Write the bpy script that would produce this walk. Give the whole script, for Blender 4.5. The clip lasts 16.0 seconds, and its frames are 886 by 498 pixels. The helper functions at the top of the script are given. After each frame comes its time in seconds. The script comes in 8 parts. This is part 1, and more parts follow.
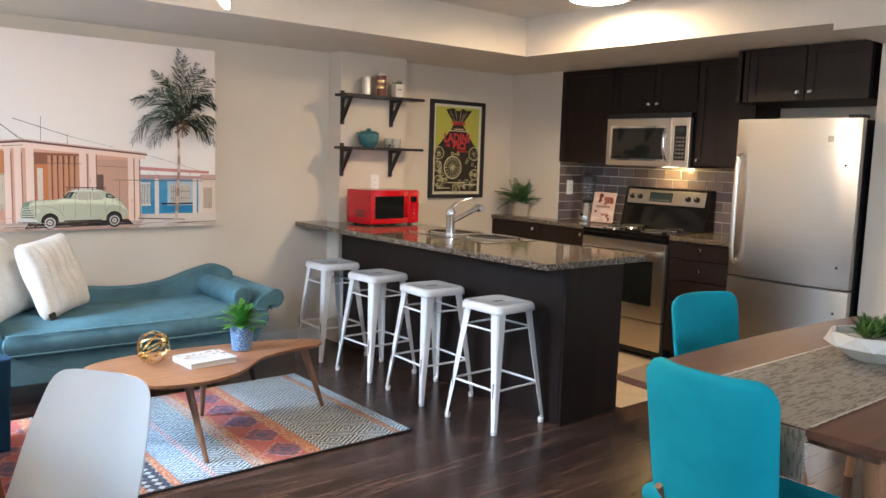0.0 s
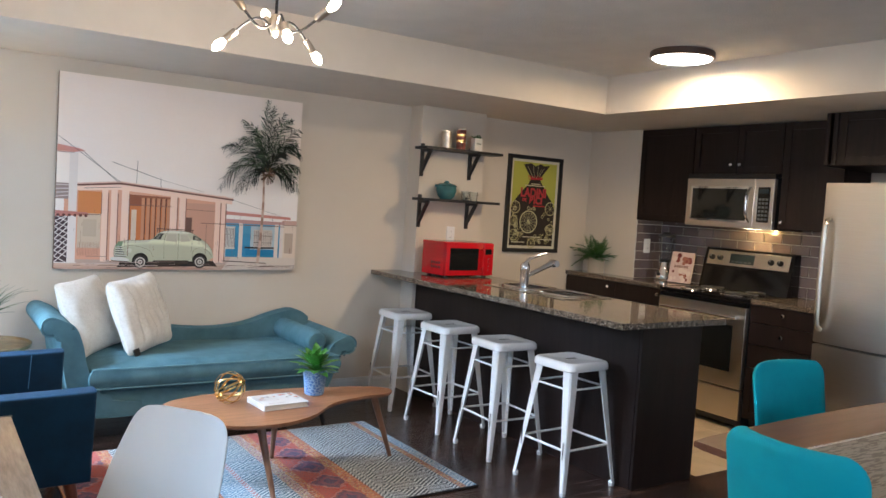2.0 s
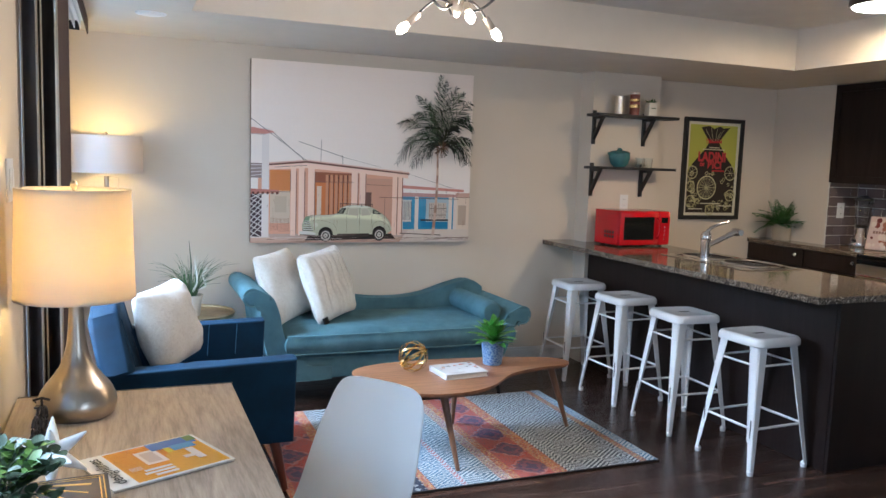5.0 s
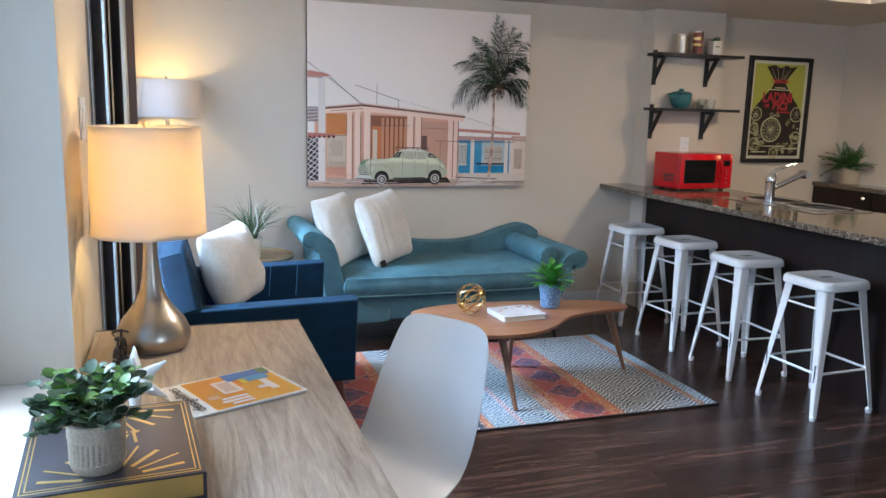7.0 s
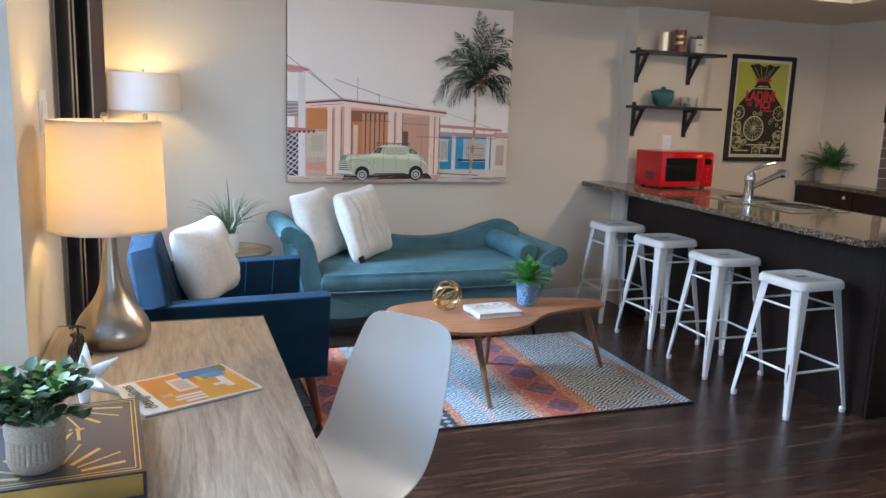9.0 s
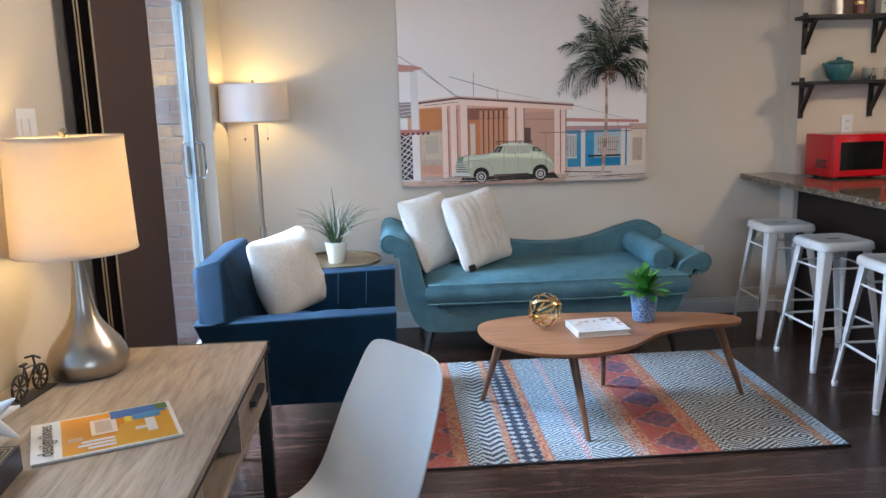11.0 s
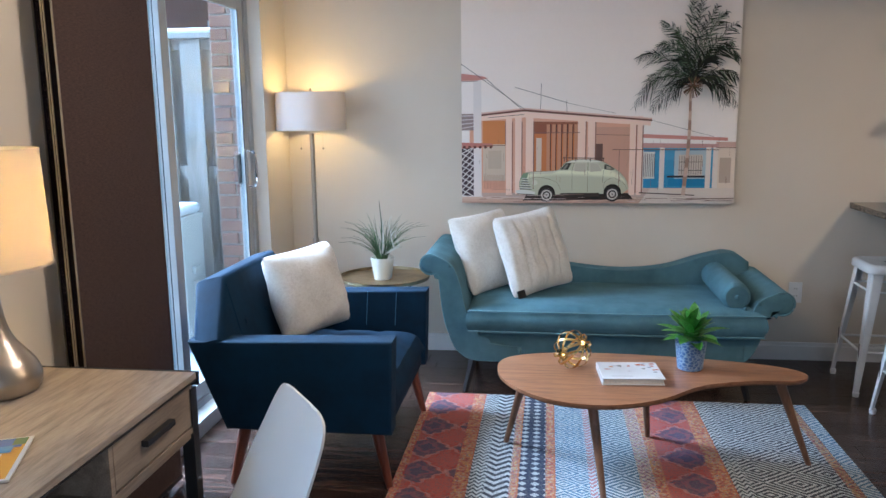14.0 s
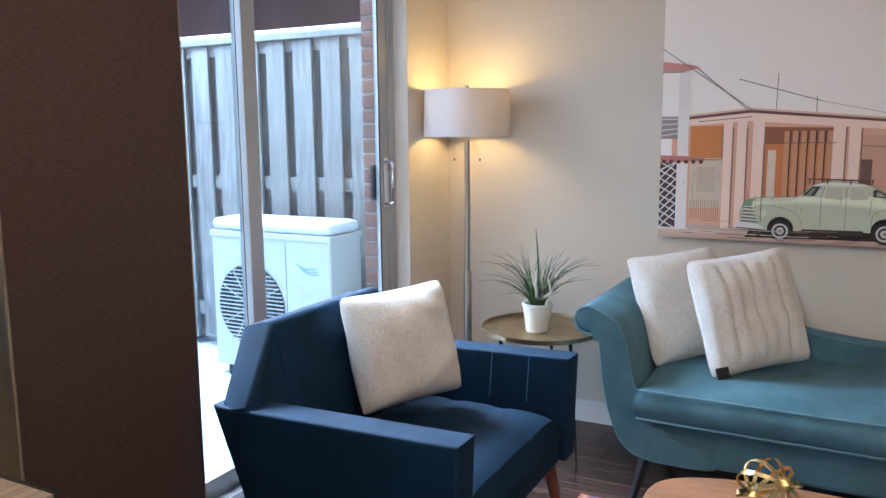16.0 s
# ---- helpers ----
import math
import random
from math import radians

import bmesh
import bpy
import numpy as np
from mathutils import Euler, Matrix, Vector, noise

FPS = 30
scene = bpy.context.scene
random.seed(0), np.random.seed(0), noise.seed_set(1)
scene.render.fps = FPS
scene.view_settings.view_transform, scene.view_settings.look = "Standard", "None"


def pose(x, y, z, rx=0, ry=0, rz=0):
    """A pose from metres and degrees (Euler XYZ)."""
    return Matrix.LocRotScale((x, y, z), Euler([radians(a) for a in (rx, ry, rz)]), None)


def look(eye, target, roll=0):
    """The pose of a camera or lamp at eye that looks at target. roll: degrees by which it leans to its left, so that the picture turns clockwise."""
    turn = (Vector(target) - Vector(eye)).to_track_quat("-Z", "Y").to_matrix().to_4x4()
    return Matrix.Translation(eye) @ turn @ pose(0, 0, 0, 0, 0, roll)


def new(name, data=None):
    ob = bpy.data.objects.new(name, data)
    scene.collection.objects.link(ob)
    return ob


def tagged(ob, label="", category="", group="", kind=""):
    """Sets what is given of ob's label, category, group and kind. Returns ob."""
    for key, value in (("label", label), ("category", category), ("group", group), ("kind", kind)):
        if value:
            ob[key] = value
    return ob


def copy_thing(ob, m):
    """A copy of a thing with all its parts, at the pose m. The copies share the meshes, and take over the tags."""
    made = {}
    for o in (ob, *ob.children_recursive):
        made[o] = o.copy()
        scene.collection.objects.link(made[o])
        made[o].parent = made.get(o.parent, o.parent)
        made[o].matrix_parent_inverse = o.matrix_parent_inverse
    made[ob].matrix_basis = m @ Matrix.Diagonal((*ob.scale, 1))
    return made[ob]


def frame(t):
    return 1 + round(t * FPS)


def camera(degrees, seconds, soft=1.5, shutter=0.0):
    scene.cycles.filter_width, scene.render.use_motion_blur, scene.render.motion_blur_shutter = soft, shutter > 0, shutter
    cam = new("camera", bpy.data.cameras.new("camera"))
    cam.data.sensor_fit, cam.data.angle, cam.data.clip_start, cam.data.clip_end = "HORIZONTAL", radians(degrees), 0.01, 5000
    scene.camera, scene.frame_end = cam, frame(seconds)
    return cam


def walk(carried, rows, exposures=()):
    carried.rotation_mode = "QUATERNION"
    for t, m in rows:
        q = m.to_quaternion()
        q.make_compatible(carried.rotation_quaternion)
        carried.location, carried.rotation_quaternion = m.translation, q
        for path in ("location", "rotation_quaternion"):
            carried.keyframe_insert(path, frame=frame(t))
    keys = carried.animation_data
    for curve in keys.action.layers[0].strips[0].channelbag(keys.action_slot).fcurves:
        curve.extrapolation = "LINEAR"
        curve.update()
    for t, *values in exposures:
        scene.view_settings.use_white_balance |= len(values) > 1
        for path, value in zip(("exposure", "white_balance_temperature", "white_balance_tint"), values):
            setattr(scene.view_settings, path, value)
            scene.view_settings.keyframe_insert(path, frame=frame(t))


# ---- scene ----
cam = camera(58.9, 16.0)
PATH = [
    (0, (0.292, 0.078, 1.436), (1.552, 1.613, 1.2), 1.8),
    (0.5, (0.274, 0.067, 1.456), (1.49, 1.645, 1.279), 1.5),
    (1, (0.296, 0.054, 1.457), (1.491, 1.653, 1.337), 1.8),
    (1.5, (0.296, 0.065, 1.45), (1.489, 1.667, 1.354), 2.7),
    (2, (0.269, 0.077, 1.441), (1.385, 1.733, 1.328), 3.6),
    (2.5, (0.235, 0.083, 1.466), (1.165, 1.848, 1.321), 3.4),
    (3, (0.214, 0.087, 1.456), (1.007, 1.918, 1.308), 3.4),
    (3.2, (0.21, 0.082, 1.458), (0.973, 1.925, 1.308), 3.4),
    (5.3, (0.194, 0.1, 1.477), (0.937, 1.941, 1.242), 1.6),
    (5.5, (0.193, 0.09, 1.465), (0.917, 1.938, 1.221), 1.5),
    (6, (0.168, 0.103, 1.457), (0.85, 1.962, 1.177), 1.3),
    (6.5, (0.163, 0.116, 1.448), (0.809, 1.981, 1.126), 1.2),
    (7, (0.153, 0.12, 1.442), (0.788, 1.983, 1.088), 1.5),
    (7.5, (0.158, 0.107, 1.441), (0.798, 1.965, 1.07), 1.9),
    (8, (0.186, 0.092, 1.441), (0.852, 1.942, 1.076), 2.3),
    (10.3, (0.574, 0.237, 1.460), (1.071, 2.141, 1.103), -1.1),
    (10.5, (0.687, 0.274, 1.452), (1.084, 2.204, 1.111), -1.7),
    (11, (0.888, 0.356, 1.432), (1.01, 2.318, 1.061), -1.7),
    (11.5, (1.044, 0.493, 1.43), (1.097, 2.451, 1.027), 0.7),
    (12, (1.221, 0.593, 1.422), (1.181, 2.544, 0.986), 0.6),
    (12.5, (1.358, 0.613, 1.41), (1.056, 2.535, 0.945), -1.8),
    (13, (1.405, 0.606, 1.44), (1.107, 2.541, 1.031), -3.0),
    (13.5, (1.405, 0.615, 1.447), (1.179, 2.569, 1.086), -1.6),
    (13.6, (1.390, 0.575, 1.454), (1.242, 2.53, 1.086), -2.6),
    (14, (1.446, 0.648, 1.451), (1.184, 2.6, 1.103), -0.7),
    (14.5, (1.445, 0.868, 1.419), (0.923, 2.761, 1.038), -1.1),
    (15, (1.562, 1.223, 1.405), (0.941, 3.057, 0.905), -4.8),
    (15.5, (1.689, 1.487, 1.400), (0.812, 3.224, 0.939), -7.2),
    (16, (1.702, 1.762, 1.374), (0.781, 3.513, 1.078), -0.5),
]
walk(cam, [(t, look(eye, target, roll)) for t, eye, target, roll in PATH],
     [(0, 1.22, 5700, 9), (1.5, 0.98, 5650, 9), (3, 0.77, 5450, 8), (8, 0.70, 5250, 8), (12, 0.61, 5300, 9), (14.5, 0.58, 5250, 9), (16, 0.56, 5500, 12)])


# ---- light ----
def make_world():
    w = bpy.data.worlds.new("world")
    w.use_nodes = True
    nt = w.node_tree
    sky = nt.nodes.new("ShaderNodeTexSky")
    sky.sky_type, sky.sun_disc = "NISHITA", False
    sky.sun_elevation, sky.sun_rotation = radians(51), radians(287)
    bg = nt.nodes["Background"]
    bg.inputs[1].default_value = SKY
    nt.links.new(sky.outputs[0], bg.inputs[0])
    scene.world = w


def area(name, loc, target, sx, sy, power, colour):
    d = bpy.data.lights.new(name, "AREA")
    d.shape, d.size, d.size_y, d.energy, d.color = "RECTANGLE", sx, sy, power, colour
    ob = new(name, d)
    ob.matrix_world = look(loc, target)
    return ob


def bulb(name, loc, power, radius=0.03, colour=(1, 0.66, 0.33)):
    d = bpy.data.lights.new(name, "POINT")
    d.energy, d.shadow_soft_size, d.color = power, radius, colour
    ob = new(name, d)
    ob.location = loc
    return ob


SKY = 0.095
WARM = (1.0, 0.63, 0.19)
make_world()
sun = new("sun", bpy.data.lights.new("sun", "SUN"))
sun.data.energy, sun.data.angle, sun.data.color = 0.95, radians(14), (1, 0.96, 0.90)
sun.matrix_world = look((-5, 1.5, 6.5), (0, 0, 0))
area("sky_light_desk", (-2.6, 0.9, 2.35), (1.5, 1.3, 0.9), 3.0, 1.5, 30, (0.78, 0.89, 1.0))
area("sky_light_door", (-2.4, 4.75, 3.2), (0.6, 3.7, 0.5), 2.2, 1.5, 400, (0.78, 0.89, 1.0))
# added fill lamp from the unseen south end, for kitchen and dining side
area("south_fill_light", (2.35, -2.75, 1.45), (4.6, 1.6, 0.9), 1.5, 1.5, 24, (0.84, 0.92, 1.0))
kitchen = area("kitchen_light", (4.06, 3.27, 2.372), (4.055, 3.27, 0.0), 0.33, 0.33, 17.5, (1, 0.66, 0.33))
kitchen.data.shape = "DISK"
bulb("table_lamp_light", (0.075, 2.385, 1.235), 3.3, 0.035, WARM)
bulb("floor_lamp_light", (0.108, 5.04, 1.492), 3.3, 0.035, WARM)
bulb("chandelier_light", (1.30, 2.74, 1.93), 26, 0.06, (1, 0.76, 0.54))
bulb("range_light", (5.47, 3.66, 1.385), 2.0, 0.02, WARM)


# ---- materials ----
def srgb(h):
    v = [int(h[i:i + 2], 16) / 255 for i in (0, 2, 4)]
    return [c / 12.92 if c <= 0.04045 else ((c + 0.055) / 1.055) ** 2.4 for c in v] + [1]


def col(c):
    return srgb(c) if isinstance(c, str) else (*c[:3], 1)


class Mat:
    """A node material and a few shorthands for its nodes."""
    def __init__(self, name, base=(0.5, 0.5, 0.5), rough=0.5, metal=0.0, **more):
        self.m = bpy.data.materials.new(name)
        self.m.use_nodes = True
        self.t = self.m.node_tree
        self.b = self.t.nodes["Principled BSDF"]
        self.set("Base Color", col(base)), self.set("Roughness", rough), self.set("Metallic", metal)
        for k, v in more.items():
            self.set(k.replace("_", " "), v)

    def set(self, k, v):
        if hasattr(v, "node"):
            self.t.links.new(v, self.b.inputs[k])
        else:
            self.b.inputs[k].default_value = v

    def put(self, s, v):
        if hasattr(v, "node"):
            self.t.links.new(v, s)
        elif v is not None:
            s.default_value = v

    def n(self, kind, **ins):
        node = self.t.nodes.new(kind)
        for k, v in ins.items():
            self.put(node.inputs[k.replace("_", " ")], v)
        return node

    def coord(self, scale=(1, 1, 1), rot=(0, 0, 0), loc=(0, 0, 0), kind="Object"):
        c = self.t.nodes.new("ShaderNodeTexCoord")
        m = self.t.nodes.new("ShaderNodeMapping")
        self.t.links.new(c.outputs[kind], m.inputs[0])
        m.inputs["Scale"].default_value, m.inputs["Rotation"].default_value, m.inputs["Location"].default_value = scale, rot, loc
        return m.outputs[0]

    def noise(self, scale, vec=None, detail=3, rough=0.5, dist=0.0):
        x = self.n("ShaderNodeTexNoise", Scale=scale, Detail=detail, Roughness=rough, Distortion=dist)
        self.put(x.inputs["Vector"], vec if vec is not None else self.coord())
        return x.outputs["Fac"]

    def ramp(self, fac, stops, interp="LINEAR"):
        r = self.t.nodes.new("ShaderNodeValToRGB")
        r.color_ramp.interpolation = interp
        el = r.color_ramp.elements
        while len(el) < len(stops):
            el.new(0.5)
        for e, (p, c) in zip(el, stops):
            e.position, e.color = p, col(c)
        self.put(r.inputs[0], fac)
        return r.outputs[0]

    def mix(self, fac, a, b, mode="MIX"):
        x = self.t.nodes.new("ShaderNodeMix")
        x.data_type, x.blend_type = "RGBA", mode
        self.put(x.inputs[0], fac)
        self.put(x.inputs[6], a if hasattr(a, "node") else col(a))
        self.put(x.inputs[7], b if hasattr(b, "node") else col(b))
        return x.outputs[2]

    def math(self, op, a, b=None, c=None):
        x = self.t.nodes.new("ShaderNodeMath")
        x.operation = op
        for i, v in enumerate((a, b, c)):
            if v is not None:
                self.put(x.inputs[i], v)
        return x.outputs[0]

    def xyz(self, vec):
        x = self.t.nodes.new("ShaderNodeSeparateXYZ")
        self.t.links.new(vec, x.inputs[0])
        return x.outputs

    def bump(self, h, strength=0.3, dist=0.002):
        x = self.n("ShaderNodeBump", Strength=strength, Distance=dist, Height=h)
        self.set("Normal", x.outputs[0])
        return self


def plain(name, base, rough=0.5, metal=0.0, var=0.06, scale=6.0, bump=0.0, bscale=300.0, bdist=0.001, **more):
    m = Mat(name, base, rough, metal, **more)
    c = col(base)
    dark = [v * (1 - var * 1.5) for v in c[:3]]
    lite = [min(1, v * (1 + var)) for v in c[:3]]
    m.set("Base Color", m.ramp(m.noise(scale, detail=4), [(0.3, dark), (0.7, lite)]))
    if rough > 0.03:
        m.set("Roughness", m.math("MULTIPLY_ADD", m.noise(scale * 3.1), rough * 0.3, rough * 0.85))
    if bump:
        m.bump(m.noise(bscale, detail=2), bump, bdist)
    return m.m


def wood(name, dark, mid, lite, axis=0, rough=0.4, scale=1.0, bump=0.15, coat=0.0, rnd=False, spec=0.5, swirl=1.4):
    m = Mat(name, mid, rough, Specular_IOR_Level=spec)
    sc = [9 * scale, 9 * scale, 9 * scale]
    sc[axis] = 0.8 * scale
    v = m.coord(sc)
    if rnd:
        o = m.t.nodes.new("ShaderNodeObjectInfo")
        add = m.t.nodes.new("ShaderNodeVectorMath")
        add.operation = "ADD"
        m.t.links.new(v, add.inputs[0])
        cmb = m.n("ShaderNodeCombineXYZ", X=m.math("MULTIPLY", o.outputs["Random"], 37.0), Y=m.math("MULTIPLY", o.outputs["Random"], 11.0))
        m.t.links.new(cmb.outputs[0], add.inputs[1])
        v = add.outputs[0]
    f = m.noise(1.6, v, 5, 0.6, swirl)
    fine = m.noise(22, v, 3, 0.6)
    a = m.ramp(f, [(0.3, dark), (0.5, mid), (0.7, lite)])
    b = m.ramp(fine, [(0.35, dark), (0.65, lite)])
    c = m.mix(0.3, a, b)
    if rnd:
        c = m.mix(m.math("MULTIPLY", o.outputs["Random"], 0.55), c, dark)
    m.set("Base Color", c)
    m.set("Roughness", m.math("MULTIPLY_ADD", fine, rough * 0.4, rough * 0.8))
    if coat:
        m.set("Coat Weight", coat), m.set("Coat Roughness", 0.2)
    m.bump(fine, bump, 0.001)
    return m.m


def emit(name, base, strength, c2=None):
    m = Mat(name, base, 0.5)
    m.set("Emission Color", col(base)), m.set("Emission Strength", strength)
    return m.m


M = {}
M["wall"] = plain("wall_paint", (0.64, 0.57, 0.48), 0.85, var=0.02, scale=2.0, bump=0.12, bscale=260)
M["ceiling"] = plain("ceiling_stipple", (0.64, 0.62, 0.59), 0.95, var=0.03, bump=0.9, bscale=120, bdist=0.006)
M["soffit"] = plain("soffit_paint", (0.66, 0.60, 0.52), 0.85, var=0.02, bump=0.1)
M["trim"] = plain("white_trim", (0.78, 0.77, 0.75), 0.4, var=0.02)
M["espresso"] = wood("espresso_laminate", (0.007, 0.0040, 0.0035), (0.0125, 0.0070, 0.0060), (0.020, 0.0115, 0.0100), 2, 0.42, 0.8, spec=0.3)
M["plank"] = wood("dark_floor_plank", (0.014, 0.0065, 0.0045), (0.070, 0.034, 0.0235), (0.190, 0.098, 0.070), 1, 0.27, 0.85, 0.25, rnd=True, swirl=2.6)
M["gap"] = plain("floor_gap", (0.008, 0.005, 0.004), 0.6)
M["tilefloor"] = plain("cream_floor_tile", (0.55, 0.44, 0.30), 0.35, var=0.08)
M["oak"] = wood("greige_oak_desk", (0.14, 0.108, 0.082), (0.31, 0.25, 0.20), (0.43, 0.36, 0.295), 1, 0.46, 1.0, swirl=2.6)
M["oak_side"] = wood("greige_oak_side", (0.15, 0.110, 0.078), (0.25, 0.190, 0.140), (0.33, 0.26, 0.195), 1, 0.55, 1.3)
M["walnut"] = wood("walnut", (0.11, 0.046, 0.021), (0.25, 0.110, 0.051), (0.38, 0.185, 0.095), 0, 0.34, 1.5, swirl=2.0)
M["walnut_leg"] = wood("walnut_leg", (0.12, 0.055, 0.03), (0.20, 0.10, 0.055), (0.28, 0.15, 0.085), 2, 0.4, 1.2)
M["redwood"] = wood("reddish_leg", (0.09, 0.02, 0.01), (0.15, 0.04, 0.02), (0.2, 0.06, 0.03), 2, 0.35, 1.2)
M["black"] = plain("black_metal", (0.012, 0.012, 0.013), 0.45, var=0.1)
M["blackgloss"] = plain("black_gloss", (0.006, 0.006, 0.007), 0.08, var=0.05)
M["white"] = plain("white_plastic", (0.80, 0.81, 0.82), 0.35, var=0.01)
M["stool"] = plain("white_painted_steel", (0.79, 0.79, 0.79), 0.24, var=0.04)
M["chrome"] = plain("chrome", (0.85, 0.85, 0.86), 0.07, 1.0, var=0.02)
M["nickel"] = plain("brushed_nickel", (0.47, 0.41, 0.34), 0.3, 1.0, var=0.06)
M["gold"] = plain("gold_wire", (0.80, 0.60, 0.27), 0.22, 1.0, var=0.04)
M["screenglass"] = plain("oven_glass", (0.01, 0.011, 0.011), 0.05)
M["grout"] = plain("pale_grout", (0.66, 0.64, 0.60), 0.9)
M["sinksteel"] = plain("bright_sink_steel", (0.78, 0.76, 0.73), 0.20, 1.0, var=0.03)


def brushed():
    m = Mat("stainless_steel", (0.64, 0.61, 0.57), 0.3, 1.0)
    v = m.coord((1.2, 1.2, 160))
    f = m.noise(3, v, 3)
    m.set("Roughness", m.math("MULTIPLY_ADD", f, 0.05, 0.27))
    m.set("Base Color", m.ramp(m.noise(5, m.coord((1, 1, 60))), [(0.3, (0.72, 0.66, 0.58)), (0.7, (0.76, 0.70, 0.62))]))
    m.bump(f, 0.02, 0.0004)
    return m.m


M["steel"] = brushed()


def velvet(name, base, dark, sheen=0.4, rough=0.8):
    m = Mat(name, base, rough)
    v = m.coord()
    m.set("Base Color", m.ramp(m.noise(7, v, 5, 0.6), [(0.3, dark), (0.62, base)]))
    m.set("Specular IOR Level", 0.25)
    m.set("Sheen Weight", sheen), m.set("Sheen Roughness", 0.45), m.set("Sheen Tint", col(base))
    m.bump(m.noise(420, v, 2), 0.35, 0.0012)
    return m.m


M["teal"] = velvet("teal_velvet", (0.090, 0.180, 0.218), (0.055, 0.122, 0.152), 0.35)
M["blue"] = velvet("blue_wool", (0.002, 0.024, 0.058), (0.0014, 0.014, 0.035), 0.0)
M["turq"] = velvet("turquoise_felt", (0.026, 0.36, 0.43), (0.020, 0.30, 0.37), 0.35)


def plush():
    m = Mat("cream_plush_pile", (0.74, 0.70, 0.64), 0.95, Specular_IOR_Level=0.1)
    v = m.coord()
    tuft = m.noise(95, v, 4, 0.7, 0.8)
    m.set("Base Color", m.ramp(m.math("ADD", m.math("MULTIPLY", tuft, 0.6), m.math("MULTIPLY", m.noise(9, v, 3), 0.4)), [(0.32, (0.56, 0.51, 0.45)), (0.52, (0.72, 0.68, 0.62)), (0.7, (0.80, 0.77, 0.72))]))
    m.set("Sheen Weight", 0.5), m.set("Sheen Roughness", 0.5)
    m.bump(tuft, 0.75, 0.006)
    return m.m


M["fur"] = plush()
M["pipe"] = plain("teal_piping", (0.10, 0.205, 0.24), 0.6)


def granite():
    m = Mat("speckled_granite", (0.2, 0.18, 0.16), 0.08)
    v = m.coord()
    vo = m.n("ShaderNodeTexVoronoi", Scale=210.0)
    m.put(vo.inputs["Vector"], v)
    sp = m.ramp(m.xyz(vo.outputs["Color"])[0], [(0.0, (0.010, 0.009, 0.008)), (0.40, (0.10, 0.078, 0.058)), (0.66, (0.24, 0.19, 0.14)), (0.87, (0.52, 0.45, 0.36))], "CONSTANT")
    m.set("Base Color", m.mix(m.math("MULTIPLY", m.noise(14, v), 0.55), sp, (0.11, 0.085, 0.065)))
    return m.m


M["granite"] = granite()


def glassy(name, tint):
    m = bpy.data.materials.new(name)
    m.use_nodes = True
    b = m.node_tree.nodes["Principled BSDF"]
    b.inputs["Base Color"].default_value = tint
    b.inputs["Roughness"].default_value, b.inputs["Transmission Weight"].default_value, b.inputs["IOR"].default_value = 0.0, 1.0, 1.45
    return m


M["glass"] = glassy("window_glass", (0.93, 0.97, 1, 1))
# pane colour darkens the view, standing in for dimmer, hazier light outdoors
M["deskglass"] = glassy("dimmed_window_glass", (0.55, 0.66, 0.72, 1))
M["doorglass"] = glassy("dimmed_door_glass", (0.58, 0.71, 0.79, 1))


def shade_mat(name, base, through_colour, share):
    m = Mat(name, base, 0.9)
    t = m.n("ShaderNodeBsdfTranslucent", Color=col(through_colour))
    mx = m.t.nodes.new("ShaderNodeMixShader")
    mx.inputs[0].default_value = share
    m.t.links.new(m.b.outputs[0], mx.inputs[1])
    m.t.links.new(t.outputs[0], mx.inputs[2])
    m.t.links.new(mx.outputs[0], m.t.nodes["Material Output"].inputs[0])
    m.bump(m.noise(300, m.coord((1, 1, 0.4))), 0.2, 0.0008)
    return m.m


M["shade"] = shade_mat("linen_shade", (0.66, 0.63, 0.62), (0.66, 0.60, 0.56), 0.30)
M["shade_cream"] = shade_mat("cream_linen_shade", (0.66, 0.62, 0.58), (0.84, 0.72, 0.54), 0.46)
M["glow"] = emit("warm_glow", (1.0, 0.80, 0.52), 9)
M["disc"] = emit("diffuser_glow", (1.0, 0.88, 0.70), 9)
M["green"] = plain("leaf_green", (0.045, 0.135, 0.025), 0.45, var=0.4, scale=30)
M["vivid"] = plain("vivid_leaf", (0.075, 0.26, 0.035), 0.4, var=0.45, scale=25)
M["green2"] = plain("grey_green_leaf", (0.070, 0.118, 0.068), 0.5, var=0.4, scale=30)
M["green3"] = plain("dark_grass", (0.045, 0.085, 0.03), 0.5, var=0.4, scale=30)
M["pot"] = plain("ceramic_white", (0.70, 0.68, 0.62), 0.4, var=0.03)


# ---- mesh helpers ----
def part(name, bm, mat, parent=None, label="", kind="", smooth=False):
    me = bpy.data.meshes.new(name)
    bmesh.ops.recalc_face_normals(bm, faces=bm.faces)
    for f in bm.faces:
        f.smooth = smooth
    bm.to_mesh(me)
    bm.free()
    me.materials.append(M[mat] if isinstance(mat, str) else mat)
    ob = new(name, me)
    if smooth:
        me.set_sharp_from_angle(angle=radians(38))
    ob.parent = parent
    return tagged(ob, label, "", "", kind)


def thing(name, x, y, z, rz=0, label="", category="", group="", kind=""):
    ob = new(name)
    ob.matrix_basis = pose(x, y, z, 0, 0, rz)
    ob.empty_display_size = 0.05
    return tagged(ob, label, category, group, kind)


def xf(bm, verts, m):
    bmesh.ops.transform(bm, matrix=m, verts=verts)


